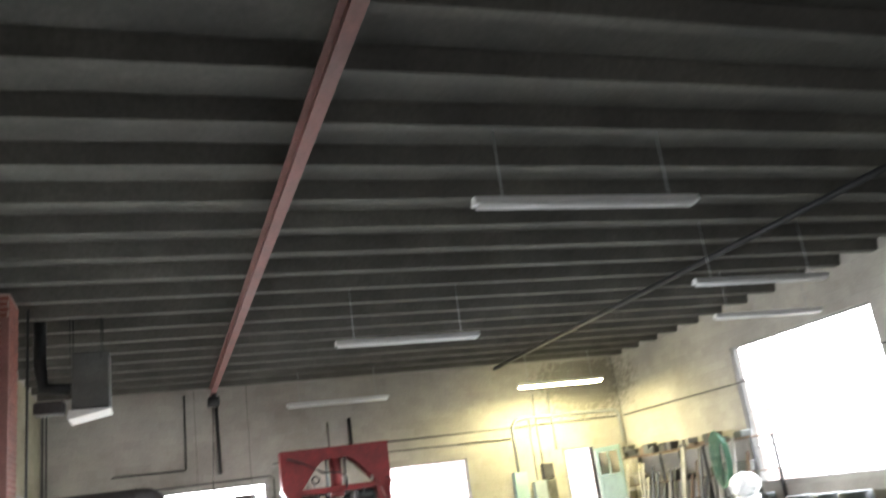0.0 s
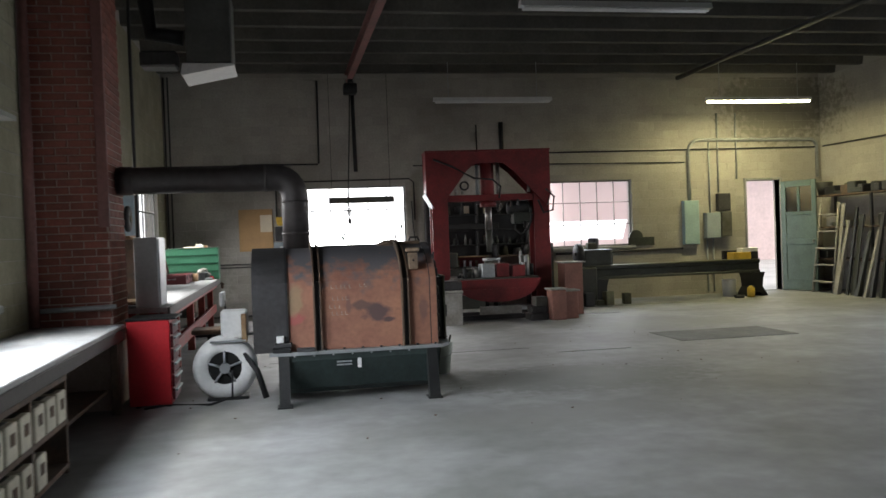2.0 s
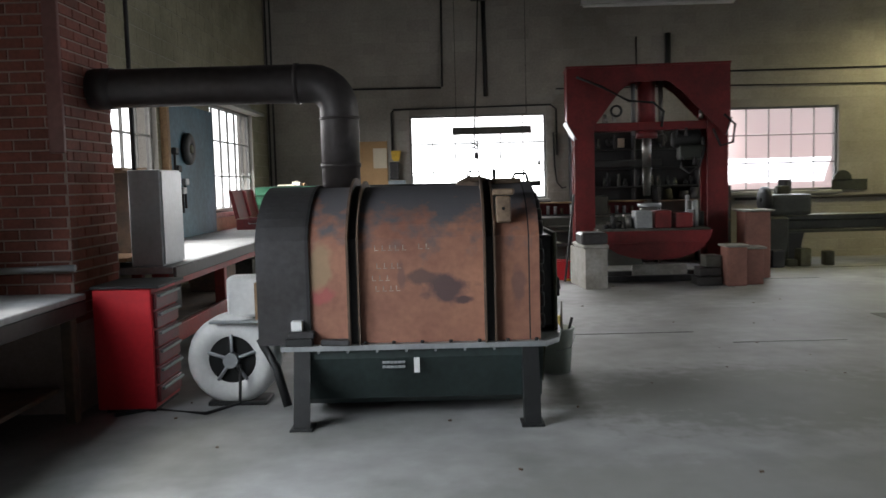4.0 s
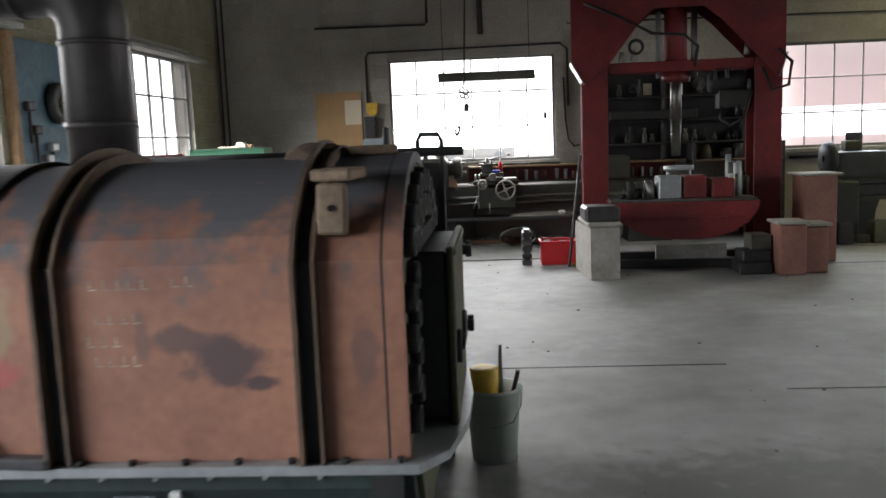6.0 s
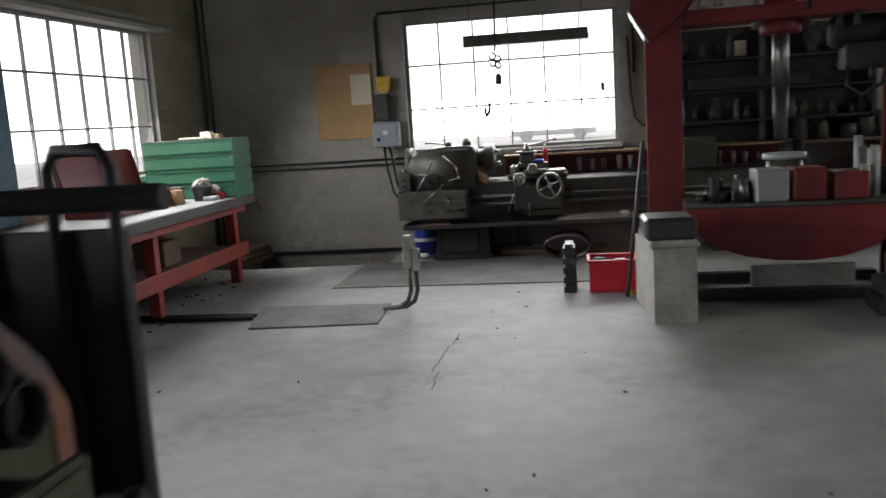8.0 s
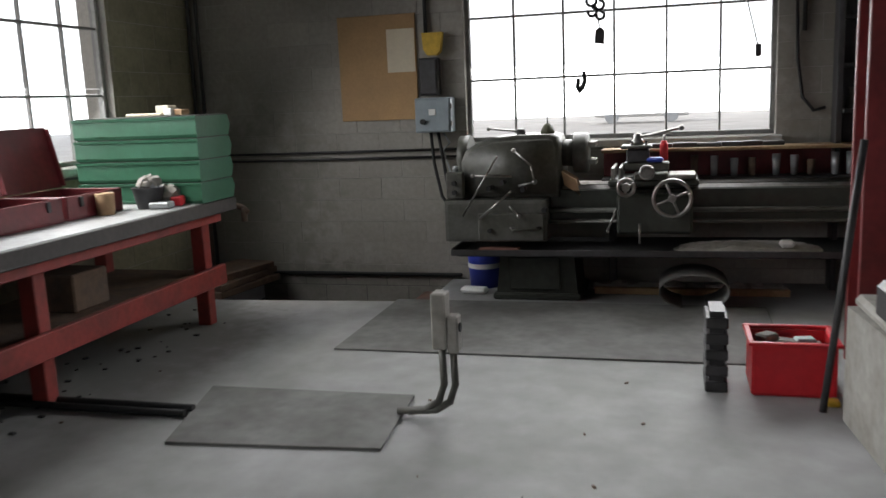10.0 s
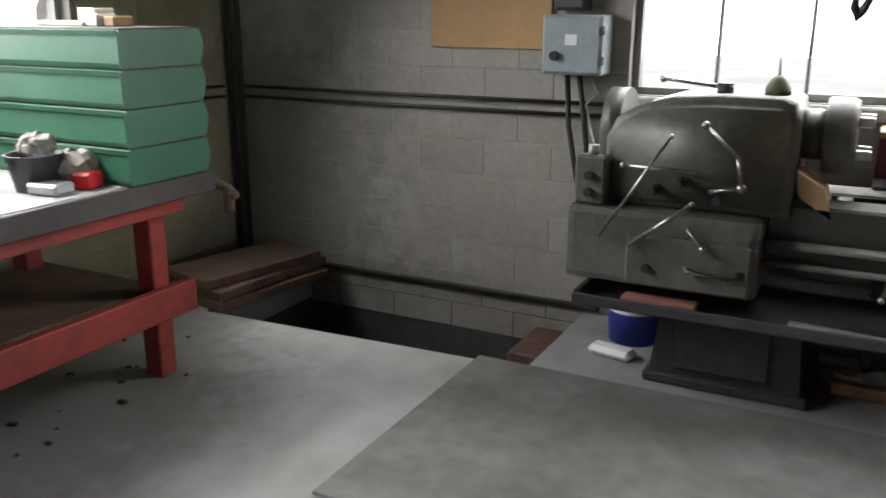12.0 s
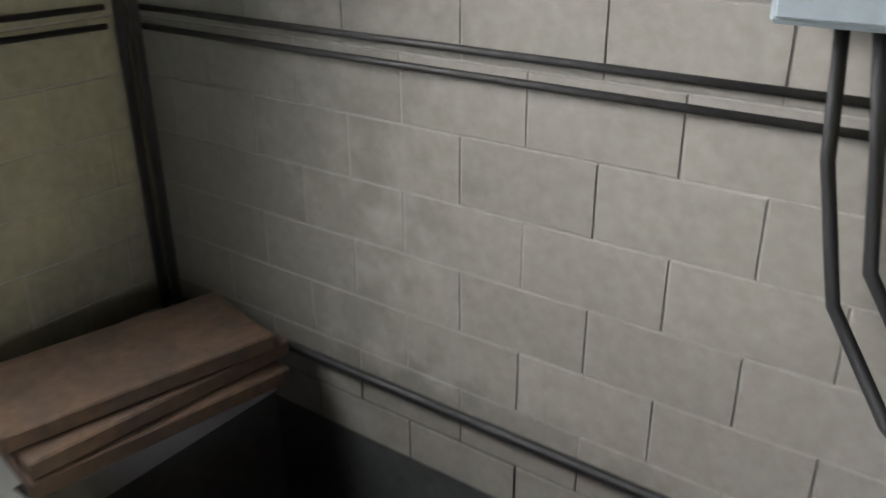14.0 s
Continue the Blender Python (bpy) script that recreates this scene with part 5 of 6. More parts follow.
lever((0.75, 19.95, 0.66), (1.02, 19.92, 1.09), 0.007, 0.010)
lever((0.88, 19.94, 0.64), (1.12, 19.90, 0.84), 0.010, 0.011)
lever((1.16, 20.02, 0.87), (1.28, 19.99, 0.90), 0.010, 0.020)
lever((1.28, 19.99, 0.90), (1.26, 19.97, 1.02), 0.008, 0.008)
lever((1.26, 19.97, 1.02), (1.13, 20.0, 1.13), 0.008, 0.016)
lever((1.11, 20.02, 0.94), (0.82, 20.0, 0.95), 0.010, 0.016)
lever((1.10, 19.95, 0.73), (1.17, 19.93, 0.66), 0.010, 0.016)
lever((1.10, 20.3, 1.255), (0.90, 20.25, 1.28), 0.009, 0.016)
lever((1.86, 19.96, 0.70), (1.80, 19.94, 0.55), 0.009, 0.012)
lever((2.02, 19.96, 0.60), (2.02, 19.94, 0.47), 0.009, 0.012)
lever((2.02, 20.2, 1.19), (2.30, 20.13, 1.25), 0.011, 0.020)
for x, z in ((0.95, 0.86), (1.05, 0.9), (1.2, 0.85), (1.35, 0.7), (0.95, 0.55)):
    part("knob", cyl(B(), (x, 19.935, z), (x, 20.05, z), 0.018, seg=10), M_BLACK, lt)
part("grab_handle", tube(B(), [(1.10, 19.965, 0.57), (1.12, 19.93, 0.56), (1.28, 19.93, 0.56), (1.32, 19.965, 0.57)], 0.016), M_GREY, lt)
part("selector", cyl(B(), (1.14, 20.3, 1.22), (1.14, 20.3, 1.27), 0.035, seg=12), M_DARK, lt)
part("tailstock", box(B(), (3.6, 20.15, 0.85), (3.95, 20.5, 1.18), 0.06, seg=3), M_MGREEN, lt)
rbt = thing("oil_bottle", (2.15, 20.5, 0.90), "small red plastic oil bottle standing on the lathe", "bottle")
part("bottle", spin(B(), [(0, 0), (0.03, 0), (0.03, 0.16), (0.022, 0.19), (0.01, 0.20), (0, 0.20)], (2.18, 20.44, 0.951)), M_BRIGHT_RED, rbt)
part("cap", spin(B(), [(0, 0), (0.012, 0), (0.008, 0.04), (0, 0.042)], (2.18, 20.44, 1.151)), M_WHITE, rbt)
oc = thing("oil_can", (1.34, 20.3, 1.23), "small brass oil can with a thin spout on the lathe", "oil can")
part("can", spin(B(), [(0.0, 0.0), (0.052, 0.0), (0.052, 0.02), (0.03, 0.06), (0.012, 0.075), (0.0, 0.076)], (1.34, 20.3, 1.231)), M_OLIVE, oc)
part("spout", cyl(B(), (1.34, 20.3, 1.30), (1.335, 20.3, 1.42), 0.006, 0.003, seg=8), M_GALV, oc)
simple("cardboard_flap", prism(B(), [(1.46, 0.96), (1.56, 0.90), (1.60, 0.78), (1.48, 0.86)], "y", 20.12, 20.3), M_CARD, "folded cardboard leaning below the chuck", "cardboard")
simple("wood_strip", box(B(), (0.86, 19.93, 0.381), (1.16, 20.02, 0.42), 0.004), M_TERRA, "orange-brown strip lying in the chip pan", "strip")
simple("steel_bar", box(B(), (1.5, 19.95, 0.381), (1.9, 20.0, 0.40), 0.004, rot=-6), M_GALV, "grey steel bar lying in the chip pan", "bar")
bm = B()
bmesh.ops.create_icosphere(bm, subdivisions=4, radius=1, matrix=Matrix.Translation((2.75, 20.15, 0.38)) @ Matrix.Diagonal((0.5, 0.17, 0.06, 1)))
for v in bm.verts:
    v.co.z = max(0.381, v.co.z + random.uniform(-0.012, 0.012))
simple("swarf_heap", bm, M_PED, "pale heap of metal swarf in the chip pan", "swarf", kind="stuff")
simple("white_rag", box(B(), (2.95, 20.0, 0.42), (3.05, 20.1, 0.47), 0.02), M_WHITE, "white rag lying on the swarf heap", "rag")
for nm in ("metal_lathe", "oil_can", "oil_bottle", "cardboard_flap", "wood_strip", "steel_bar", "swarf_heap", "white_rag"):
    bpy.data.objects[nm].location += Vector((0.03, 0.12, 0.0))
# rack with rods under the window
tr = thing("tool_shelf", (2.9, 20.75, 0.8), "dark red shelf with a row of round steel holders", "rack")
part("back_board", box(B(), (1.75, 20.84, 0.60), (4.7, 20.86, 1.06), 0.004), M_MAROON, tr)
part("shelf_board", box(B(), (1.75, 20.60, 1.06), (4.7, 20.86, 1.085), 0.004), M_WOOD, tr)
part("lower_board", box(B(), (1.75, 20.62, 0.84), (4.7, 20.838, 0.862), 0.004), M_DARK, tr)
for x in (1.8, 4.64):
    part("upright", box(B(), (x, 20.64, 0.0), (x + 0.05, 20.83, 0.838), 0.004), M_DARK, tr)
for i in range(16):
    x = 2.45 + i * 0.135 + random.uniform(-0.02, 0.02)
    simple("steel_socket", cyl(B(), (x, 20.72, 0.864), (x, 20.72, 0.99 + random.uniform(-0.02, 0.04)), 0.024, 0.03, seg=10), M_GALV if i % 3 else M_OLDWOOD, "short round steel holder standing on the shelf", "holder", "row of round holders")
for i in range(7):
    x = 1.95 + i * 0.16
    simple("file", box(B(), (x, 20.66, 1.087), (x + 0.12 + random.uniform(0, 0.08), 20.72, 1.11 + random.uniform(0, 0.015)), 0.004, rot=random.uniform(-15, 15)), M_DARK, "dark tool lying on the shelf board", "tool", "tools on the shelf")
pl = thing("oil_pail", (0.82, 20.45, 0), "dark blue plastic pail beside the lathe foot", "pail")
part("pail", spin(B(), [(0.0, 0.0), (0.12, 0.0), (0.14, 0.30), (0.145, 0.33), (0.13, 0.33), (0.11, 0.02), (0.0, 0.02)], (0.80, 20.68, 0)), M_BLUE, pl)
part("label", spin(B(), [(0.134, 0.16), (0.1375, 0.20)], (0.80, 20.68, 0), seg=24), M_WHITE, pl)
simple("white_bottle", box(B(), (0.66, 20.36, 0.002), (0.88, 20.46, 0.05), 0.02, rot=-10), M_WHITE, "white plastic tray lying by the lathe foot", "tray")
simple("timber_batten", box(B(), (1.7, 20.45, 0.0), (3.1, 20.5, 0.05), 0.005), M_WOOD, "pale timber batten lying under the lathe", "batten")
bm = B()
for i in range(10):
    bmesh.ops.create_icosphere(bm, subdivisions=2, radius=0.1, matrix=Matrix.Translation((1.75 + i * 0.14, 20.56, 0.03)) @ Matrix.Diagonal((1, 0.6, 0.5, 1)))
for v in bm.verts:
    v.co += Vector((random.uniform(-1, 1), random.uniform(-1, 1), random.uniform(-1, 1))) * 0.015
    v.co.z = max(v.co.z, 0)
simple("rubble", bm, M_PED, "pale crumpled rubble under the lathe", "rubble", kind="stuff")
rl = B()
out = [(2.42 + 0.24 * math.cos(radians(a)), 0.13 + 0.125 * math.sin(radians(a))) for a in range(-70, 251, 20)]
inn = [(2.42 + 0.232 * math.cos(radians(a)), 0.13 + 0.117 * math.sin(radians(a))) for a in range(250, -71, -20)]
prism(rl, out + inn, "y", 20.0, 20.4, True)
simple("rubber_roll", rl, M_RUBBER, "curled roll of grey rubber matting on the floor", "matting")
mt = B()
box(mt, (0.23, 18.8, 0.001), (2.9, 20.11, 0.012), 0.003)
simple("rubber_mat", mt, M_RUBBER, "large worn grey rubber mat in front of the lathe", "mat")

# ---------- press ----------
P = Matrix.Translation((4.23, 18.5, 0)) @ Matrix.Rotation(radians(-4), 4, "Z") @ Matrix.Translation((-4.23, -18.5, 0))
pr = thing("hydraulic_press", (4.23, 18.7, 0), "large dark red hydraulic press with a gabled steel frame", "press")


def ppart(name, bm, m_, label="", parent=None):
    bmesh.ops.transform(bm, verts=bm.verts[:], matrix=P)
    return part(name, bm, m_, parent or pr, label)


for y in (18.42, 18.98):
    ppart("side_plate", prism(B(), [(3.06, 3.08), (5.40, 3.08), (5.40, 2.30), (5.33, 2.05), (5.12, 2.27), (4.70, 2.72), (4.52, 2.86), (3.98, 2.86), (3.82, 2.72), (3.48, 2.27), (3.20, 2.05), (3.06, 2.30)], "y", y, y + 0.03), M_RED)
ppart("crown", box(B(), (3.05, 18.40, 3.081), (5.41, 19.03, 3.11), 0.005), M_RED)
for x0, x1 in ((3.07, 3.10), (5.36, 5.39)):
    ppart("side_sheet", box(B(), (x0, 18.452, 2.3), (x1, 18.978, 3.08), 0.003), M_RED)
for x0, x1 in ((3.16, 3.46), (5.08, 5.38)):
    ppart("column_flange", box(B(), (x0, 18.46, 0.0), (x1, 18.50, 2.28), 0.006), M_RED)
    ppart("column_flange", box(B(), (x0, 18.90, 0.0), (x1, 18.94, 2.28), 0.006), M_RED)
    ppart("column_web", box(B(), (x0 + 0.12, 18.50, 0.0), (x0 + 0.16, 18.90, 2.28), 0.003), M_RED)
ppart("cross_beam", box(B(), (3.46, 18.5, 2.16), (5.08, 18.9, 2.28), 0.008), M_RED)
ppart("cylinder", cyl(B(), (4.25, 18.7, 2.1), (4.25, 18.7, 3.08), 0.13, seg=24), M_RED)
ppart("guide_rod", cyl(B(), (4.45, 18.66, 2.1), (4.45, 18.66, 2.95), 0.035, seg=12), M_CHROME)
ppart("guide_rod", cyl(B(), (4.05, 18.66, 2.1), (4.05, 18.66, 2.85), 0.03, seg=12), M_GALV)
ppart("ram", cyl(B(), (4.25, 18.7, 1.62), (4.25, 18.7, 2.16), 0.065, seg=20), M_CHROME, "bright steel ram")
ppart("ram_nose", cyl(B(), (4.25, 18.7, 1.20), (4.25, 18.7, 1.62), 0.05, 0.065, seg=16), M_GREY)
ppart("gland", cyl(B(), (4.25, 18.7, 2.05), (4.25, 18.7, 2.16), 0.16, seg=20), M_RED)
HULL = [(3.42, 0.72), (3.46, 0.62), (3.56, 0.50), (3.70, 0.41), (3.88, 0.35), (4.10, 0.315), (4.35, 0.31), (4.58, 0.34), (4.76, 0.40), (4.90, 0.49), (4.99, 0.61), (5.02, 0.72)]
ppart("belly", prism(B(), HULL, "y", 17.86, 18.95), M_RED, "dark red boat-shaped lower beam")
ppart("belly_rib", prism(B(), [(3.60, 0.535), (4.86, 0.545), (4.86, 0.56), (3.60, 0.55)], "y", 17.848, 17.862), M_RED)
# flanges given a pale metal colour to paint in their window highlight
for sx, x0, x1 in ((-1, 3.05, 3.20), (1, 5.41, 5.33)):
    ppart("lit_gusset_flange", prism(B(), [(x0, 2.31), (x0 - sx * -0.014, 2.31), (x1 - sx * -0.014, 2.05), (x1, 2.05)], "y", 18.40, 19.02), M_GALV, "sloped gusset flange coloured pale for the window light on it")
ppart("table", box(B(), (3.44, 17.90, 0.721), (5.0, 18.99, 0.75), 0.008), M_GREY, "scarred steel press table")
for x, h, m_ in ((4.05, 1.0, M_GALV), (4.32, 1.0, M_BRIGHT_RED), (4.62, 0.96, M_BRIGHT_RED)):
    simple("press_block", box(B(), (x - 0.12, 17.95, 0.752), (x + 0.12, 18.25, h), 0.012), M_RED if m_ is M_BRIGHT_RED else m_, "painted steel packing block on the press table", "block", "press packing blocks")
simple("round_die", cyl(B(), (4.25, 18.5, 0.752), (4.25, 18.5, 1.04), 0.14, seg=20), M_GREY, "round grey steel die under the ram", "die")
simple("round_die", cyl(B(), (4.25, 18.5, 1.041), (4.25, 18.5, 1.09), 0.17, seg=20), M_GALV, "flat round steel plate on the die", "die")
for i in range(12):
    x, y = random.uniform(3.52, 3.92), random.uniform(17.98, 18.38)
    simple("press_tool", cyl(B(), (x, y, 0.752), (x + random.uniform(-0.03, 0.03), y, 0.80 + random.uniform(0, 0.16)), random.uniform(0.03, 0.06), seg=12), random.choice((M_BLACK, M_CHROME, M_DARK)), "dark steel tool heaped on the press table", "tool", "tools on the press")
for i in range(7):
    x, y = random.uniform(4.72, 4.95), random.uniform(17.98, 18.4)
    simple("press_tool", cyl(B(), (x, y, 0.752), (x, y, 0.95 + random.uniform(0, 0.35)), random.uniform(0.02, 0.045), seg=10), random.choice((M_BLACK, M_GREY, M_GALV)), "upright steel tool standing on the press table", "tool", "tools on the press")
hz = ppart("hose", tube(B(), [(3.2, 18.38, 2.95), (3.55, 18.36, 2.80), (3.95, 18.36, 2.58), (4.3, 18.38, 2.55), (4.45, 18.4, 2.42), (4.42, 18.42, 2.2)], 0.02), M_BLACK)
ppart("hose", tube(B(), [(5.3, 18.38, 2.35), (5.45, 18.36, 2.2), (5.42, 18.36, 1.95), (5.25, 18.38, 1.9), (5.15, 18.4, 2.15)], 0.02), M_BLACK)
pump = ppart("pump", spin(B(), [(0, -0.26), (0.10, -0.26), (0.13, -0.22), (0.13, 0.12), (0.10, 0.16), (0.05, 0.18), (0, 0.18)], (4.86, 18.62, 2.02), "x", 20), M_BLACK, "dark pump motor")
ppart("reservoir", box(B(), (4.70, 18.50, 1.72), (5.05, 18.78, 1.93), 0.03, seg=2), M_MGREEN, "dark green oil reservoir")
for x, y, z in ((4.66, 18.50, 2.10), (4.78, 18.47, 2.12), (4.90, 18.48, 1.70), (5.02, 18.46, 1.98)):
    ppart("valve", cyl(B(), (x, y, z - 0.06), (x, y, z + 0.06), 0.028, 0.018, seg=10), M_DARK)
ppart("hose", tube(B(), [(4.72, 18.44, 1.74), (4.70, 18.40, 1.6), (4.80, 18.38, 1.52), (4.95, 18.40, 1.60), (5.04, 18.44, 1.9)], 0.018), M_BLACK)
for x, z in ((3.75, 2.32), (3.62, 2.30), (5.0, 2.33)):
    ppart("fitting", cyl(B(), (x, 18.5, z - 0.02), (x, 18.5, z + 0.1), 0.035, 0.025, seg=10), M_CHROME)
ppart("gauge_ring", spin(B(), [(0.06, 0), (0.09, 0), (0.09, 0.04), (0.06, 0.04)], (3.78, 18.46, 2.45), "y", 16), M_BLACK)
# machines standing behind the press
ts = thing("tool_shelving", (4.45, 20.75, 0), "tool shelving against the wall behind the press, boards blackened as back-lit", "shelving")
part("back_panel", box(B(), (3.42, 20.89, 1.09), (5.62, 20.915, 2.30), 0.003), M_BLACK, ts)
# boards coloured black to paint in their back-lit, shaded side
for z, d in ((1.30, 0.24), (1.62, 0.20), (1.95, 0.18)):
    part("shelf_board", box(B(), (3.44, 20.888 - d, z), (5.60, 20.888, z + 0.03), 0.004), M_BLACK, ts)
for x in (3.40, 4.50, 5.60):
    part("upright", box(B(), (x, 20.70, 0.0 if x != 4.50 else 1.09), (x + 0.04, 20.886, 2.30), 0.004), M_DARK, ts)
part("long_tray", box(B(), (3.75, 20.58, 1.655), (4.95, 20.70, 1.78), 0.012), M_BLACK, ts)
for i in range(22):
    x = 3.52 + i * 0.094 + random.uniform(-0.02, 0.02)
    if abs(x - 4.52) < 0.07:
        continue
    z = (1.331, 1.981, 1.331)[i % 3]
    h, r = random.uniform(0.10, 0.24), random.uniform(0.022, 0.042)
    prof = [(0, 0), (r, 0), (r, h * 0.55), (r * 0.6, h * 0.62), (r * 0.6, h * 0.9), (r * 0.75, h), (0, h)]
    simple("tool_holder", spin(B(), prof, (x, 20.78, z), "z", 12), random.choice((M_BLACK, M_DARK, M_GREY, M_GALV, M_MGREEN)), "oily turned tool holder on the dark shelving", "tool holder", "holders behind the press")
for x, z, r in ((3.68, 2.12, 0.09), (4.12, 2.10, 0.07), (5.02, 2.13, 0.10), (5.35, 1.83, 0.07)):
    simple("hung_gear", spin(B(), [(r * 0.25, 0), (r * 0.8, 0), (r, 0.006), (r, 0.03), (r * 0.8, 0.036), (r * 0.25, 0.036), (r * 0.25, 0)], (x, 20.852, z), "y", 20), M_DARK, "dark change gear hung on the shelving", "gear", "hung change gears")
for x, z in ((4.32, 2.08), (4.75, 2.06)):
    simple("paper_card", box(B(), (x - 0.06, 20.883, z - 0.08), (x + 0.06, 20.887, z + 0.08), 0.001), M_PAPER, "yellowed card pinned on the dark shelving", "card")
sv = thing("parts_shelf", (5.5, 20.6, 0), "dark shelf of oily machine parts under the window", "shelf")
for z in (0.3, 0.7, 1.05):
    part("board", box(B(), (4.85, 20.45, z), (6.1, 20.88, z + 0.03), 0.004), M_OLDWOOD, sv)
for x in (4.85, 6.05):
    part("upright", box(B(), (x, 20.46, 0.0), (x + 0.05, 20.86, 1.3), 0.004), M_DARK, sv)
for i in range(20):
    x, z = random.uniform(5.0, 5.95), random.choice((0.331, 0.731, 1.081, 1.081))
    s = random.uniform(0.04, 0.1)
    simple("stored_part", cyl(B(), (x, 20.62, z), (x, 20.62, z + random.uniform(0.08, 0.28)), s, s * random.uniform(0.4, 1), seg=12), random.choice((M_DARK, M_MGREEN, M_BLACK, M_GREY, M_OLIVE)), "oily turned machine part on the shelf", "machine part", "parts under the window")
# pedestals and blocks around the press
pd = thing("pedestal", (3.2, 17.6, 0), "pale concrete pedestal block carrying the press table", "pedestal")
part("block", prism(B(), [(3.10, 17.22), (3.40, 17.25), (3.36, 18.1), (3.02, 18.05)], "z", 0, 0.535), M_PED, pd)
part("cap", box(B(), (3.06, 17.22, 0.536), (3.41, 18.05, 0.595), 0.02, rot=2), M_PED, pd)
simple("steel_pack", box(B(), (3.04, 17.22, 0.596), (3.40, 17.62, 0.755), 0.025, rot=2), M_DARK, "dark steel packing on the concrete pedestal", "block")
for a, b, m_, lb in (((4.98, 17.18, 0), (5.24, 17.5, 0.52), M_TERRA, "red-brown painted block standing by the press"), ((5.26, 17.3, 0), (5.50, 17.58, 0.48), M_TERRA, "red-brown tapered block standing by the press"), ((4.62, 17.3, 0), (4.95, 17.65, 0.12), M_DARK, "dark steel block stacked by the press"), ((4.66, 17.35, 0.121), (4.95, 17.65, 0.24), M_DARK, "dark steel block stacked by the press"), ((4.75, 17.38, 0.241), (4.96, 17.65, 0.40), M_GREY, "grey steel block stacked by the press")):
    simple("support_block", box(B(), a, b, 0.012), m_, lb, "block", "blocks beside the press")
simple("block_cap", box(B(), (4.95, 17.15, 0.521), (5.27, 17.52, 0.55), 0.006), M_PED, "pale slab on the red-brown block", "slab")
simple("block_cap", box(B(), (5.23, 17.27, 0.481), (5.53, 17.6, 0.51), 0.006), M_PED, "pale slab on the red-brown block", "slab")
simple("red_crate", box(B(), (5.5, 18.0, 0.0), (5.85, 18.4, 0.95), 0.01), M_TERRA, "tall red-brown crate beside the press", "crate")
simple("crate_lid", box(B(), (5.45, 17.96, 0.951), (5.9, 18.44, 0.975), 0.006), M_PED, "pale board on the tall crate", "board")
simple("brass_fitting", spin(B(), [(0, 0), (0.05, 0), (0.06, 0.1), (0.03, 0.2), (0.045, 0.3), (0.02, 0.42), (0, 0.42)], (5.18, 17.7, 0.401 - 0.401)), M_OLIVE, "tall turned brass fitting on the floor", "fitting")
simple("white_board", box(B(), (3.95, 18.3, 0.02), (4.75, 18.34, 0.20), 0.004), M_PED, "pale board lying under the press", "board")
for y in (17.9, 18.6):
    simple("floor_beam", box(B(), (3.42, y, 0.0), (5.0, y + 0.12, 0.08), 0.008), M_DARK, "dark steel beam on the floor under the press", "beam", "beams under the press")
simple("steel_pole", cyl(B(), (2.95, 18.14, 0.0), (3.12, 18.35, 1.25), 0.018, seg=8), M_DARK, "thin steel pole leaning against the press", "pole")
# red bin and stepped block
bn = thing("plastic_bin", (2.86, 18.48, 0), "bright red plastic bin full of scrap", "bin")
bm = B()
for a, b in (((2.66, 18.33, 0), (3.02, 18.63, 0.01)), ((2.65, 18.32, 0.01), (2.662, 18.64, 0.26)), ((3.03, 18.32, 0.01), (3.042, 18.64, 0.26)), ((2.662, 18.32, 0.01), (3.03, 18.332, 0.26)), ((2.662, 18.628, 0.01), (3.03, 18.64, 0.26))):
    box(bm, a, b, 0.003)
part("tub", bm, M_BRIGHT_RED, bn)
bm = B()
for a, b in (((2.63, 18.295, 0.261), (3.062, 18.33, 0.28)), ((2.63, 18.63, 0.261), (3.062, 18.665, 0.28)), ((2.63, 18.331, 0.261), (2.66, 18.629, 0.28)), ((3.032, 18.331, 0.261), (3.062, 18.629, 0.28))):
    box(bm, a, b, 0.005)
part("rim", bm, M_BRIGHT_RED, bn)
for i in range(12):
    x, y = random.uniform(2.72, 2.97), random.uniform(18.4, 18.58)
    part("scrap", box(B(), (x - 0.05, y - 0.04, 0.12 + 0.01 * i), (x + 0.05, y + 0.04, 0.16 + 0.01 * i), 0.01, rot=i * 37), random.choice((M_DARK, M_PED, M_GALV, M_OLDWOOD)), bn)
bm = B()
for i in range(5):
    box(bm, (2.43, 18.34, i * 0.083), (2.54, 18.60, i * 0.083 + 0.055), 0.006)
    box(bm, (2.45, 18.36, i * 0.083 + 0.054), (2.52, 18.58, i * 0.083 + 0.084))
simple("notched_block", bm, M_DARK, "dark notched steel step block beside the red bin", "step block")
simple("plastic_stopper", box(B(), (2.98, 18.2, 0), (3.04, 18.26, 0.03), 0.008), M_YELLOW, "small yellow plastic cap on the floor", "cap")

# floor outlet and steel plate
op = thing("floor_outlet", (1.15, 17.78, 0), "grey outlet box on bent conduits rising from the floor", "outlet")
part("box", box(B(), (1.10, 17.73, 0.36), (1.17, 17.83, 0.63), 0.008), M_PED, op)
part("cover", box(B(), (1.171, 17.74, 0.34), (1.225, 17.82, 0.52), 0.008), M_PED, op)
part("socket", cyl(B(), (1.225, 17.78, 0.46), (1.232, 17.78, 0.46), 0.022, seg=12), M_BLACK, op)
for dx in (0.0, 0.055):
    part("conduit", tube(B(), [(1.135 + dx, 17.78, 0.36), (1.14 + dx, 17.78, 0.18), (1.11 + dx, 17.78, 0.09), (1.04 + dx, 17.78, 0.045), (0.9 + dx, 17.78, 0.03)], 0.019), M_GREY, op)
op.location += Vector((0.08, 0.0, 0.0))
bm = B()
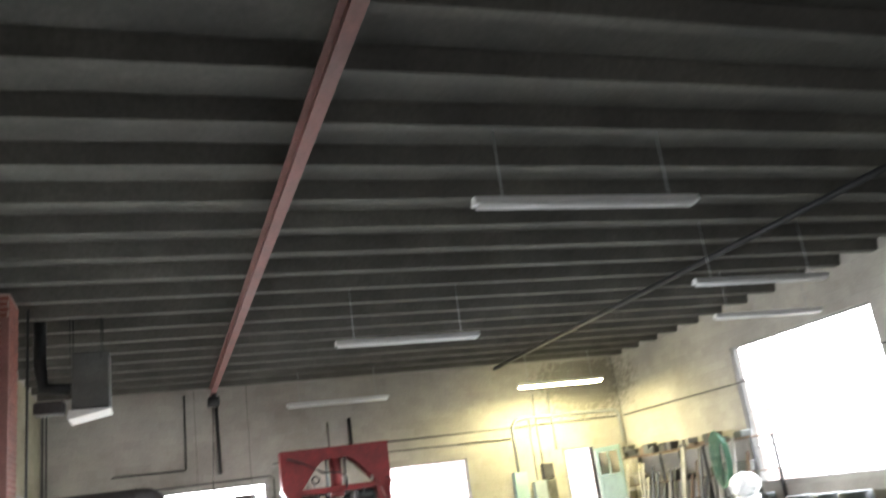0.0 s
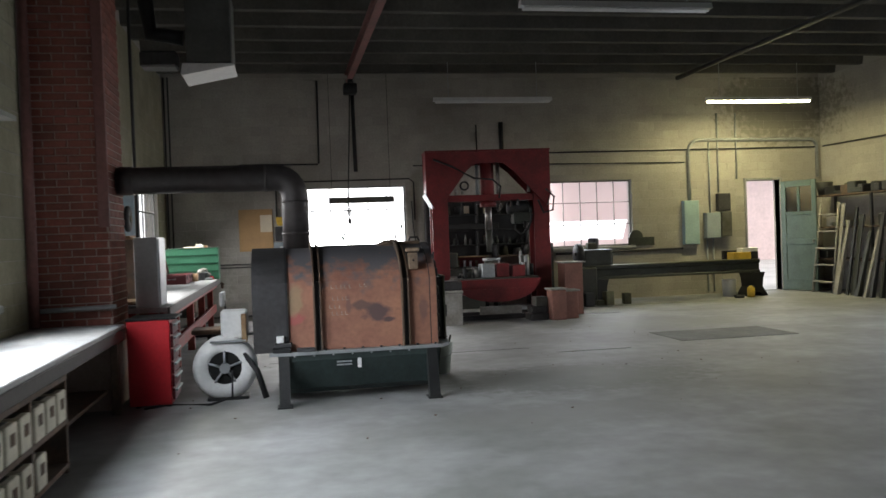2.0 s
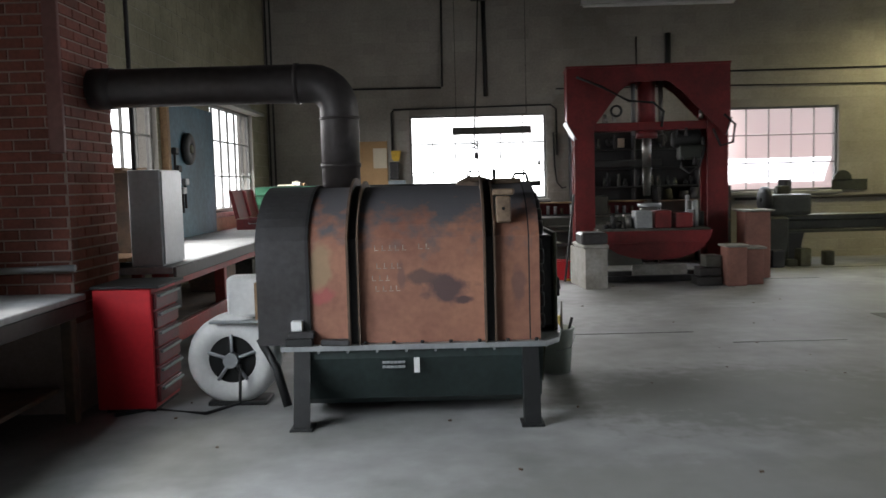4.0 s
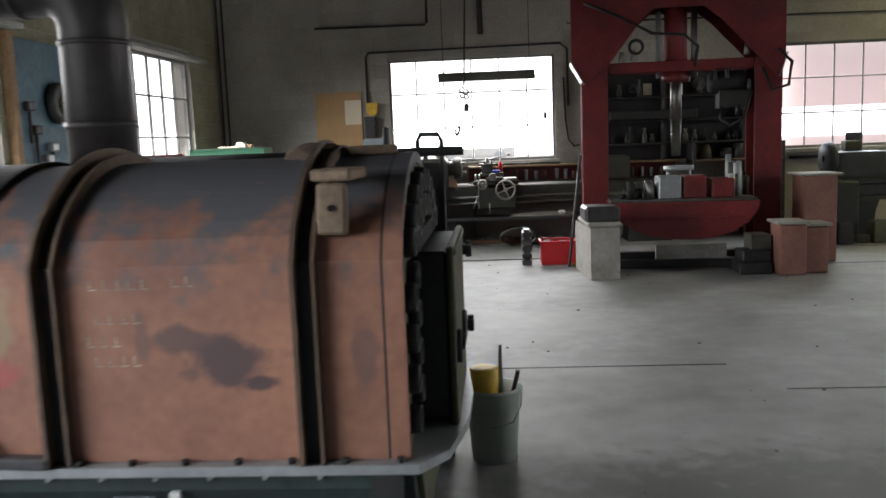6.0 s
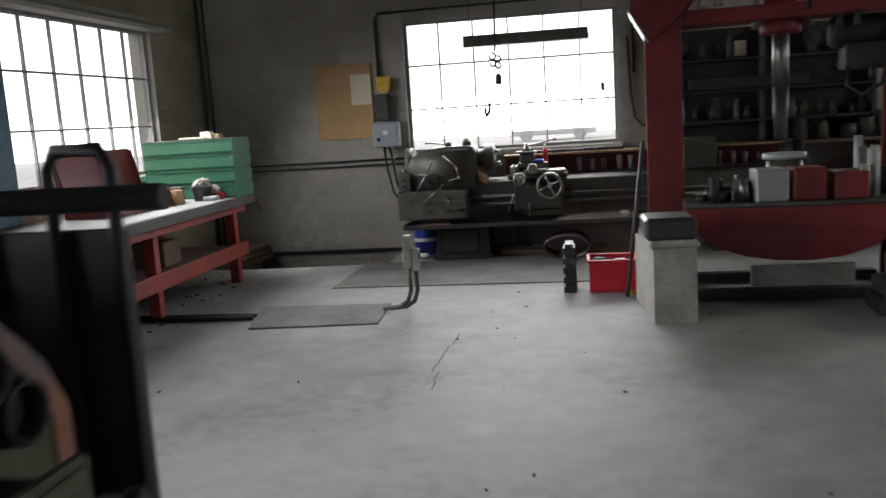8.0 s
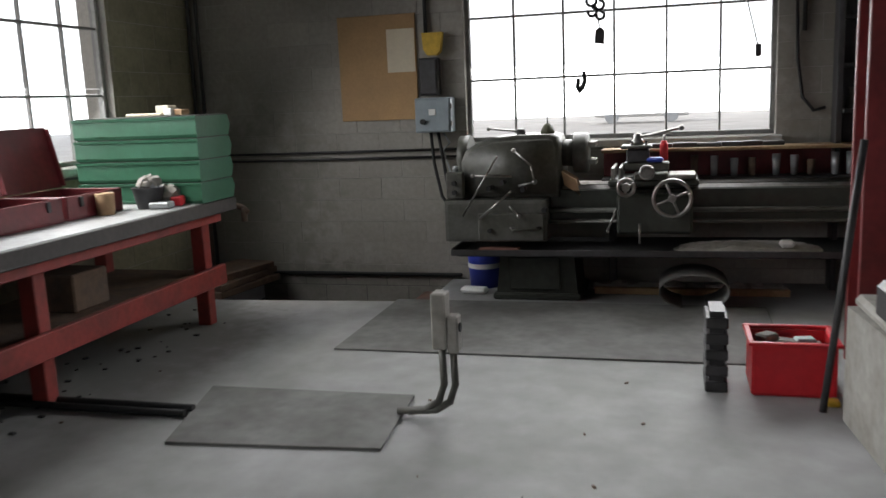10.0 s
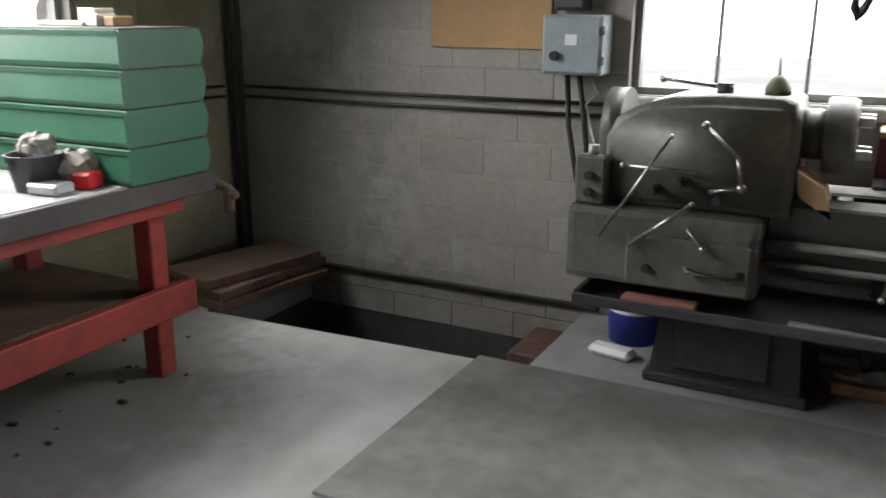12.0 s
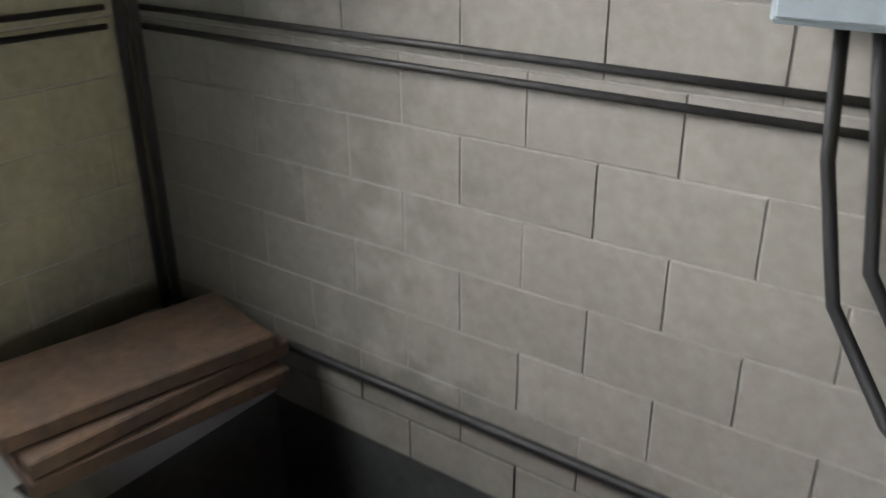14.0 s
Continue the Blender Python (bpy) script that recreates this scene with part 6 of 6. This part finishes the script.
prism(bm, [(-0.17, 18.03), (0.98, 18.05), (1.03, 17.37), (0.01, 17.28)], "z", 0.0, 0.014)
simple("steel_sheet", bm, M_RUBBER, "loose grey steel sheet covering floor conduits", "steel sheet")
for y in (17.6, 17.68):
    conduit([(WX + 0.1, y, 0.022), (-0.08, y, 0.022)], 0.02, "black pipe lying on the floor to the steel sheet", M_BLACK, "floor_pipe", "pipe")

# planks over the pit
for i, (dx, dz, rz, L) in enumerate(((0.03, 0.0, 10, 0.8), (0.0, 0.057, 6, 0.84), (-0.03, 0.114, 13, 0.8))):
    bm = box(B(), (-1.58 + dx, 20.03, dz + 0.001), (-1.18 + dx, 20.03 + L, dz + 0.055), 0.006, rot=-rz)
    simple("plank", bm, M_OLDWOOD, "old brown timber plank stacked at the pit", "plank", "stacked planks at the pit")
simple("rust_plate", box(B(), (0.22, 20.46, -1.14), (0.462, 20.86, -0.10), 0.01), M_BOXRUST, "rusty steel box standing in the pit", "steel box")

# ---------- long spare lathe bed by the far wall ----------
lb2 = thing("lathe_bed", (8.7, 19.9, 0), "long disused green lathe bed on cast legs", "lathe")
bm = B()
for y in (19.75, 20.05):
    prism(bm, [(y, 0.78), (y + 0.12, 0.78), (y + 0.12, 0.73), (y + 0.08, 0.70), (y + 0.08, 0.58), (y + 0.12, 0.55), (y + 0.12, 0.51), (y, 0.51), (y, 0.55), (y + 0.04, 0.58), (y + 0.04, 0.70), (y, 0.73)], "x", 6.6, 10.5)
for i in range(10):
    box(bm, (6.8 + i * 0.4, 19.87, 0.56), (6.86 + i * 0.4, 20.05, 0.76))
part("bed", bm, M_MGREEN, lb2)
part("ways", box(B(), (6.6, 19.74, 0.781), (10.5, 20.18, 0.80), 0.006), M_OLIVE, lb2)
for x in (6.7, 10.25):
    bm = B()
    prism(bm, [(x, 0.51), (x + 0.34, 0.51), (x + 0.30, 0.38), (x + 0.28, 0.2), (x + 0.38, 0.05), (x + 0.4, 0), (x + 0.26, 0), (x + 0.22, 0.08), (x + 0.12, 0.08), (x + 0.08, 0), (x - 0.06, 0), (x - 0.04, 0.05), (x + 0.06, 0.2), (x + 0.04, 0.38)], "y", 19.72, 20.2)
    part("leg", bm, M_BLACK, lb2)
part("headstock", box(B(), (6.5, 19.7, 0.80), (7.15, 20.2, 1.14), 0.06, seg=2), M_MGREEN, lb2)
part("base_box", box(B(), (6.2, 19.6, 0.0), (6.75, 20.3, 0.78), 0.03), M_MGREEN, lb2)
part("pulley", spin(B(), [(0.04, 0), (0.2, 0), (0.22, 0.02), (0.22, 0.1), (0.2, 0.12), (0.04, 0.12)], (6.4, 19.9, 1.05), "x", 20), M_BLACK, lb2)
for i in range(14):
    x, y = random.uniform(6.0, 7.5), random.uniform(19.3, 20.4)
    z = 0.0 if y < 19.6 else 1.142 if x > 6.5 and x < 7.1 and 19.75 < y < 20.15 else None
    if z is None:
        continue
    simple("machine_part", box(B(), (x - 0.1, y - 0.08, z), (x + 0.1, y + 0.08, z + random.uniform(0.1, 0.3)), 0.03, rot=random.uniform(0, 90), seg=2), random.choice((M_MGREEN, M_BLACK, M_OLIVE)), "dark oily machine part by the old lathe", "machine part", "scattered machine parts")
for a, b, m_, nm, lb in (((9.9, 19.75, 0.801), (10.3, 20.05, 0.95), M_YELLOW, "yellow_box", "yellow toolbox standing on the lathe bed"), ((10.32, 19.8, 0.801), (10.5, 20.1, 0.98), M_BLACK, "machine_part", "black machine part on the lathe bed"), ((9.85, 20.1, 0.801), (10.2, 20.2, 0.99), M_BLACK, "machine_part", "black machine part on the lathe bed"), ((10.1, 19.8, 0.951), (10.5, 20.0, 1.04), M_WHITE, "metal_sheet", "white sheet lying on the toolbox")):
    simple(nm, box(B(), a, b, 0.01), m_, lb, "box")
simple("white_bucket", spin(B(), [(0, 0), (0.13, 0), (0.15, 0.36), (0.155, 0.37), (0.14, 0.37), (0.12, 0.02), (0, 0.02)], (9.9, 20.0, 0)), M_WHITE, "white plastic bucket under the lathe bed", "bucket")
simple("yellow_jug", spin(B(), [(0, 0), (0.08, 0), (0.08, 0.18), (0.03, 0.24), (0, 0.24)], (10.18, 19.6, 0)), M_YELLOW, "yellow jug standing by the lathe leg", "jug")
simple("black_pan", spin(B(), [(0, 0), (0.1, 0), (0.12, 0.06), (0.11, 0.06), (0.09, 0.01), (0, 0.01)], (9.85, 19.5, 0)), M_BLACK, "small black pan on the floor", "pan")
# slabs set in the floor
bm = B()
box(bm, (5.67, 13.7, 0.0), (7.4, 14.76, 0.006), 0.002)
simple("pit_cover", bm, M_RUBBER, "flush steel cover plate set in the floor", "cover plate")
for x0, x1, y in ((2.0, 3.6, 13.95), (3.8, 4.8, 13.4), (0.2, 1.2, 13.96), (4.0, 6.5, 17.9), (6.6, 8.4, 19.2)):
    simple("floor_strip", box(B(), (x0, y, 0.0), (x1, y + 0.014, 0.003)), M_BLACK, "dark joint line in the concrete floor", "joint", kind="stuff")
crack = B()
cp = [(1.73, 17.05), (1.70, 16.9), (1.72, 16.75), (1.66, 16.6), (1.71, 16.45), (1.66, 16.3), (1.69, 16.15), (1.75, 15.95), (1.72, 15.8)]
for (x0, y0), (x1, y1) in zip(cp, cp[1:]):
    box(crack, ((x0 + x1) / 2 - 0.004, min(y0, y1), 0), ((x0 + x1) / 2 + 0.004, max(y0, y1), 0.002))
simple("floor_crack", crack, M_BLACK, "jagged dark crack in the concrete floor", "crack", kind="stuff")
bm = B()
for i in range(90):
    x, y = random.uniform(-0.7, 6), random.uniform(9, 19)
    s = random.uniform(0.004, 0.011)
    box(bm, (x - s, y - s * 0.6, 0), (x + s, y + s * 0.6, s * 0.7), 0, rot=random.uniform(0, 180))
simple("floor_debris", bm, M_OLDWOOD, "scattered chips and crumbs on the floor", "debris", kind="stuff")
bm = B()
for i in range(50):
    x, y = random.uniform(-1.7, -0.8), random.uniform(17.0, 19.7)
    s = random.uniform(0.005, 0.018)
    box(bm, (x - s, y - s * 0.6, 0), (x + s, y + s * 0.6, s * 0.6), 0, rot=random.uniform(0, 180))
simple("floor_debris", bm, M_BLACK, "dark litter on the floor under the bench", "debris", kind="stuff")

# ---------- store along the far right wall ----------
ld = thing("step_ladder", (12.2, 19.4, 0), "grey wooden stepladder leaning before the rack", "ladder")
for y in (19.95, 19.35):
    part("stile", tube(B(), [(11.95, y + (0.1 if y > 19.5 else -0.02), 0.0), (12.15, y, 1.95)], 0.03, 6), M_PED, ld)
for i in range(5):
    f = (i + 0.6) / 5.2
    part("step", box(B(), (11.90 + 0.2 * f, 19.34, 1.9 * f), (12.02 + 0.2 * f, 20.0, 1.9 * f + 0.03), 0.005), M_PED, ld)
sr = thing("storage_rack", (12.5, 17.5, 0), "dark steel storage rack along the wall", "rack")
for y in (20.3, 18.4, 16.6, 14.9):
    for x in (12.2, 12.75):
        part("post", box(B(), (x, y, 0), (x + 0.05, y + 0.05, 2.12), 0.004), M_BLACK, sr)
for z in (0.7, 1.4, 2.1):
    part("shelf", box(B(), (12.2, 14.9, z), (12.8, 20.35, z + 0.03), 0.004), M_OLDWOOD, sr)
for i in range(44):
    y = random.uniform(15.0, 20.2)
    z = random.choice((0.731, 1.431, 2.131, 2.131))
    s = random.uniform(0.06, 0.18)
    simple("stored_part", box(B(), (12.3 - s * 0.2, y - s, z), (12.55, y + s, z + random.uniform(0.06, 0.26)), 0.02, rot=random.uniform(-10, 10)), random.choice((M_DARK, M_MGREEN, M_PED, M_OLDWOOD, M_BLACK, M_OLIVE)), "dusty machine part stored on the rack", "machine part", "parts on the rack")
for i in range(26):
    y = 14.8 + i * 0.21 + random.uniform(-0.06, 0.06)
    if 19.2 < y < 20.1:
        continue
    w, h = random.uniform(0.04, 0.16), random.uniform(1.1, 2.2)
    bm = B()
    prism(bm, [(11.85 + random.uniform(-0.1, 0.15), 0), (11.9 + 0.0, 0), (12.19, h), (12.16, h)], "y", y, y + w)
    simple("leaning_board", bm, random.choice((M_OLDWOOD, M_BLACK, M_DARK, M_MGREEN, M_PED)), "long board leaning upright against the rack", "board", "leaning boards")
simple("flower_pot", spin(B(), [(0, 0), (0.13, 0), (0.18, 0.3), (0.15, 0.3), (0.11, 0.02), (0, 0.02)], (12.45, 20.25, 2.131)), M_BLACK, "black plastic pot on top of the rack", "pot")
for j in range(5):
    bm = B()
    r = 0.34 + 0.03 * j
    pts = [(12.12 - 0.02 * j, 15.75 + r * 0.55 * math.cos(a * math.pi / 12) + 0.03 * j, 1.75 + r * 1.3 * math.sin(a * math.pi / 12)) for a in range(25)]
    tube(bm, pts, 0.018, 6)
    simple("garden_hose", bm, M_HOSE, "green hose coiled over the leaning boards", "hose", "hose coils")
ob = thing("traffic_drum", (11.6, 14.6, 0), "orange and white striped traffic drum", "barrel")
for i in range(4):
    part("band", spin(B(), [(0.0, 0.0), (0.29 - 0.012 * i, 0.0), (0.28 - 0.012 * i, 0.24), (0.0, 0.24)], (11.6, 14.6, 0.02 + i * 0.241)), M_ORANGE if i % 2 == 0 else M_WHITE, ob)
bm = B()
bmesh.ops.create_icosphere(bm, subdivisions=3, radius=0.3, matrix=Matrix.Translation((11.6, 14.6, 1.2)) @ Matrix.Diagonal((1, 1, 0.8, 1)))
for v in bm.verts:
    v.co += Vector((random.uniform(-1, 1), random.uniform(-1, 1), random.uniform(-1, 1))) * 0.025
    v.co.z = max(v.co.z, 0.986)
simple("plastic_sack", bm, M_WHITE, "white plastic sack resting on the traffic drum", "sack")
for y, r, h in ((13.8, 0.29, 0.88), (13.1, 0.29, 0.88), (12.4, 0.29, 0.88)):
    simple("oil_drum", spin(B(), [(0, 0), (r, 0), (r, h * 0.33), (r + 0.012, h * 0.35), (r, h * 0.37), (r, h * 0.66), (r + 0.012, h * 0.68), (r, h * 0.7), (r, h), (0, h)], (12.2, y, 0)), M_MGREEN, "dark green steel drum by the wall", "drum", "steel drums")

# ---------- outside ----------
def backdrop(name, corners, strength, color, label):
    m = bpy.data.materials.new(name)
    m.use_nodes = True
    b = m.node_tree.nodes["Principled BSDF"]
    b.inputs["Base Color"].default_value = (*color, 1)
    b.inputs["Emission Color"].default_value, b.inputs["Emission Strength"].default_value = (*color, 1), strength
    bm = B()
    bm.faces.new([bm.verts.new(c) for c in corners])
    tagged(part("backdrop", bm, m), label, "backdrop", kind="structure")


backdrop("bright_haze", [(-60, 75, -1), (70, 75, -1), (70, 75, 40), (-60, 75, 40)], SKYGLOW, (0.97, 0.98, 1.0), "bright white overcast sky beyond the yard")
backdrop("bright_haze", [(-55, -60, -1), (-55, 75, -1), (-55, 75, 40), (-55, -60, 40)], SKYGLOW, (0.97, 0.98, 1.0), "bright white overcast sky beyond the yard")
backdrop("bright_haze", [(70, -60, -1), (70, 75, -1), (70, 75, 40), (70, -60, 40)], SKYGLOW, (0.97, 0.98, 1.0), "bright white overcast sky beyond the yard")
shed = thing("red_shed", (16, 38, -0.06), "pale red clad shed across the yard", "building")
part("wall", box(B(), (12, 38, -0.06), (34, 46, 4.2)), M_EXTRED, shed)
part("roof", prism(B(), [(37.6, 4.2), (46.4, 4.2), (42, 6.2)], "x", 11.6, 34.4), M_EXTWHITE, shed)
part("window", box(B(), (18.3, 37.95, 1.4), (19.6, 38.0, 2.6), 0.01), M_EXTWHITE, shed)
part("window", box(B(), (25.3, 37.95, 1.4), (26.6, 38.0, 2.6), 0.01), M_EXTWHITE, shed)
# body, windows and wheels all pale: bright haze is put into the van's colours
van = thing("parked_van", (0.5, 58, -0.06), "parked van in the yard, paled to stand in for haze", "van")
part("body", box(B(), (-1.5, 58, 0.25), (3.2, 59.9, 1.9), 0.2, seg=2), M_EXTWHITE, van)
part("window", box(B(), (-1.2, 57.97, 1.2), (2.7, 58.0, 1.6), 0.02), M_CAB, van, "van windows paled for haze")
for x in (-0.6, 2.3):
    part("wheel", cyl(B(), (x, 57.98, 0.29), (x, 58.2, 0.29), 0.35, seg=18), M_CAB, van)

# ---------- wall blocks and chimney bricks ----------
def piece_mesh(name, sx, sy, sz, ch, material):
    """A chamfered face block: width sx, proud by sy, height sz; its back at y = 0, its face towards -y."""
    a, b = sx / 2, sz / 2
    v = [(-a, 0, -b), (a, 0, -b), (a, 0, b), (-a, 0, b), (-a + ch, -sy, -b + ch), (a - ch, -sy, -b + ch), (a - ch, -sy, b - ch), (-a + ch, -sy, b - ch)]
    me = bpy.data.meshes.new(name)
    me.from_pydata(v, [], [(4, 5, 6, 7), (0, 1, 5, 4), (1, 2, 6, 5), (2, 3, 7, 6), (3, 0, 4, 7)])
    me.materials.append(material)
    return me


def lay(owner, name, a0, a1, z0, z1, w, h, gap, holes, place, shared, own, stuff_name, material, shift=0.0, zshift=0.0, proud=0.003, chm=0.003):
    """Running bond over a face. place(u, z) gives the pose of a piece; own(u, z) says which are objects of their own."""
    verts, faces, count = [], [], 0
    k0 = int(math.floor((z0 - zshift) / h))
    k = k0
    while zshift + k * h < z1:
        za, zb = max(z0, zshift + k * h), min(z1, zshift + (k + 1) * h)
        off = shift + (w / 2 if k % 2 else 0)
        i = int(math.floor((a0 - off) / w)) - 1
        while off + i * w < a1:
            ua, ub = max(a0, off + i * w), min(a1, off + (i + 1) * w)
            i += 1
            if ub - ua < 0.05 or zb - za < 0.03:
                continue
            segs = [(ua, ub)]
            for ha, hb, hz0, hz1 in holes:
                if zb > hz0 + 0.02 and za < hz1 - 0.02:
                    segs = [q for s, e in segs for q in ((s, min(e, ha)), (max(s, hb), e)) if q[1] - q[0] > 0.03]
            for s, e in segs:
                full = abs(e - s - w) < 1e-4 and abs(zb - za - h) < 1e-4
                u, z = (s + e) / 2, (za + zb) / 2
                if full and count < 300 and own(u, z):
                    o = new(name, shared)
                    o.parent = owner
                    if owner.type == "EMPTY":
                        o.matrix_parent_inverse = Matrix.Translation(owner.location).inverted()
                    o.matrix_basis = place(u, z)
                    count += 1
                    continue
                m = place(u, z)
                a, b, c = (e - s - gap) / 2, (zb - za - gap) / 2, chm
                n0 = len(verts)
                verts += [m @ Vector(p) for p in ((-a, 0, -b), (a, 0, -b), (a, 0, b), (-a, 0, b), (-a + c, -proud, -b + c), (a - c, -proud, -b + c), (a - c, -proud, b - c), (-a + c, -proud, b - c))]
                faces += [tuple(n0 + q for q in f) for f in ((4, 5, 6, 7), (0, 1, 5, 4), (1, 2, 6, 5), (2, 3, 7, 6), (3, 0, 4, 7))]
        k += 1
    if faces:
        me = bpy.data.meshes.new(stuff_name)
        me.from_pydata([tuple(v) for v in verts], [], faces)
        me.materials.append(material)
        o = new(stuff_name, me)
        o.parent = owner
        if owner.type == "EMPTY":
            o.matrix_parent_inverse = Matrix.Translation(owner.location).inverted()
        tagged(o, kind="stuff")


BW, BH, GAP = 0.385, 0.19, 0.004
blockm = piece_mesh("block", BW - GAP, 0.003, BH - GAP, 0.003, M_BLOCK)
ochrem = piece_mesh("block", BW - GAP, 0.003, BH - GAP, 0.003, M_WBLOCK)
jit = lambda: pose(0, random.uniform(-0.0015, 0.0012), 0, 0, 0, 0)
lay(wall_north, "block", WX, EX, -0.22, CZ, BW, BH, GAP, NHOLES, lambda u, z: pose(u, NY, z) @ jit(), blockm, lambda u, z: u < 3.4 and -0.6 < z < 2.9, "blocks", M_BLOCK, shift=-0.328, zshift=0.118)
lay(wall_west, "block", 6.0, NY, 0, CZ, BW, BH, GAP, WHOLES, lambda u, z: pose(WX, u, z, 0, 0, 90) @ jit(), ochrem, lambda u, z: u > 17.0 and z < 2.9, "blocks", M_WBLOCK, zshift=0.118)
lay(wall_east, "block", 8.0, NY, 0, CZ, BW, BH, GAP, [EW], lambda u, z: pose(EX, u, z, 0, 0, -90) @ jit(), blockm, lambda u, z: False, "blocks", M_BLOCK, zshift=0.118)
KW, KH = 0.215, 0.073
brickm = piece_mesh("brick", KW - 0.011, 0.009, KH - 0.011, 0.003, M_BRICK)
lay(chimney, "brick", CH[0] + 0.004, CH[1] - 0.008, 0.6, CZ, KW, KH, 0.011, [], lambda u, z: pose(u, CH[2] + 0.008, z), brickm, lambda u, z: 0.7 < z < 4.6, "bricks", M_BRICK, proud=0.009, chm=0.003)
lay(chimney, "brick", CH[2] + 0.01, CH[3], 0.6, CZ, KW, KH, 0.011, [], lambda u, z: pose(CH[1] - 0.008, u, z, 0, 0, 90), brickm, lambda u, z: 0.9 < z < 3.4, "bricks", M_BRICK, shift=0.1, proud=0.009, chm=0.003)
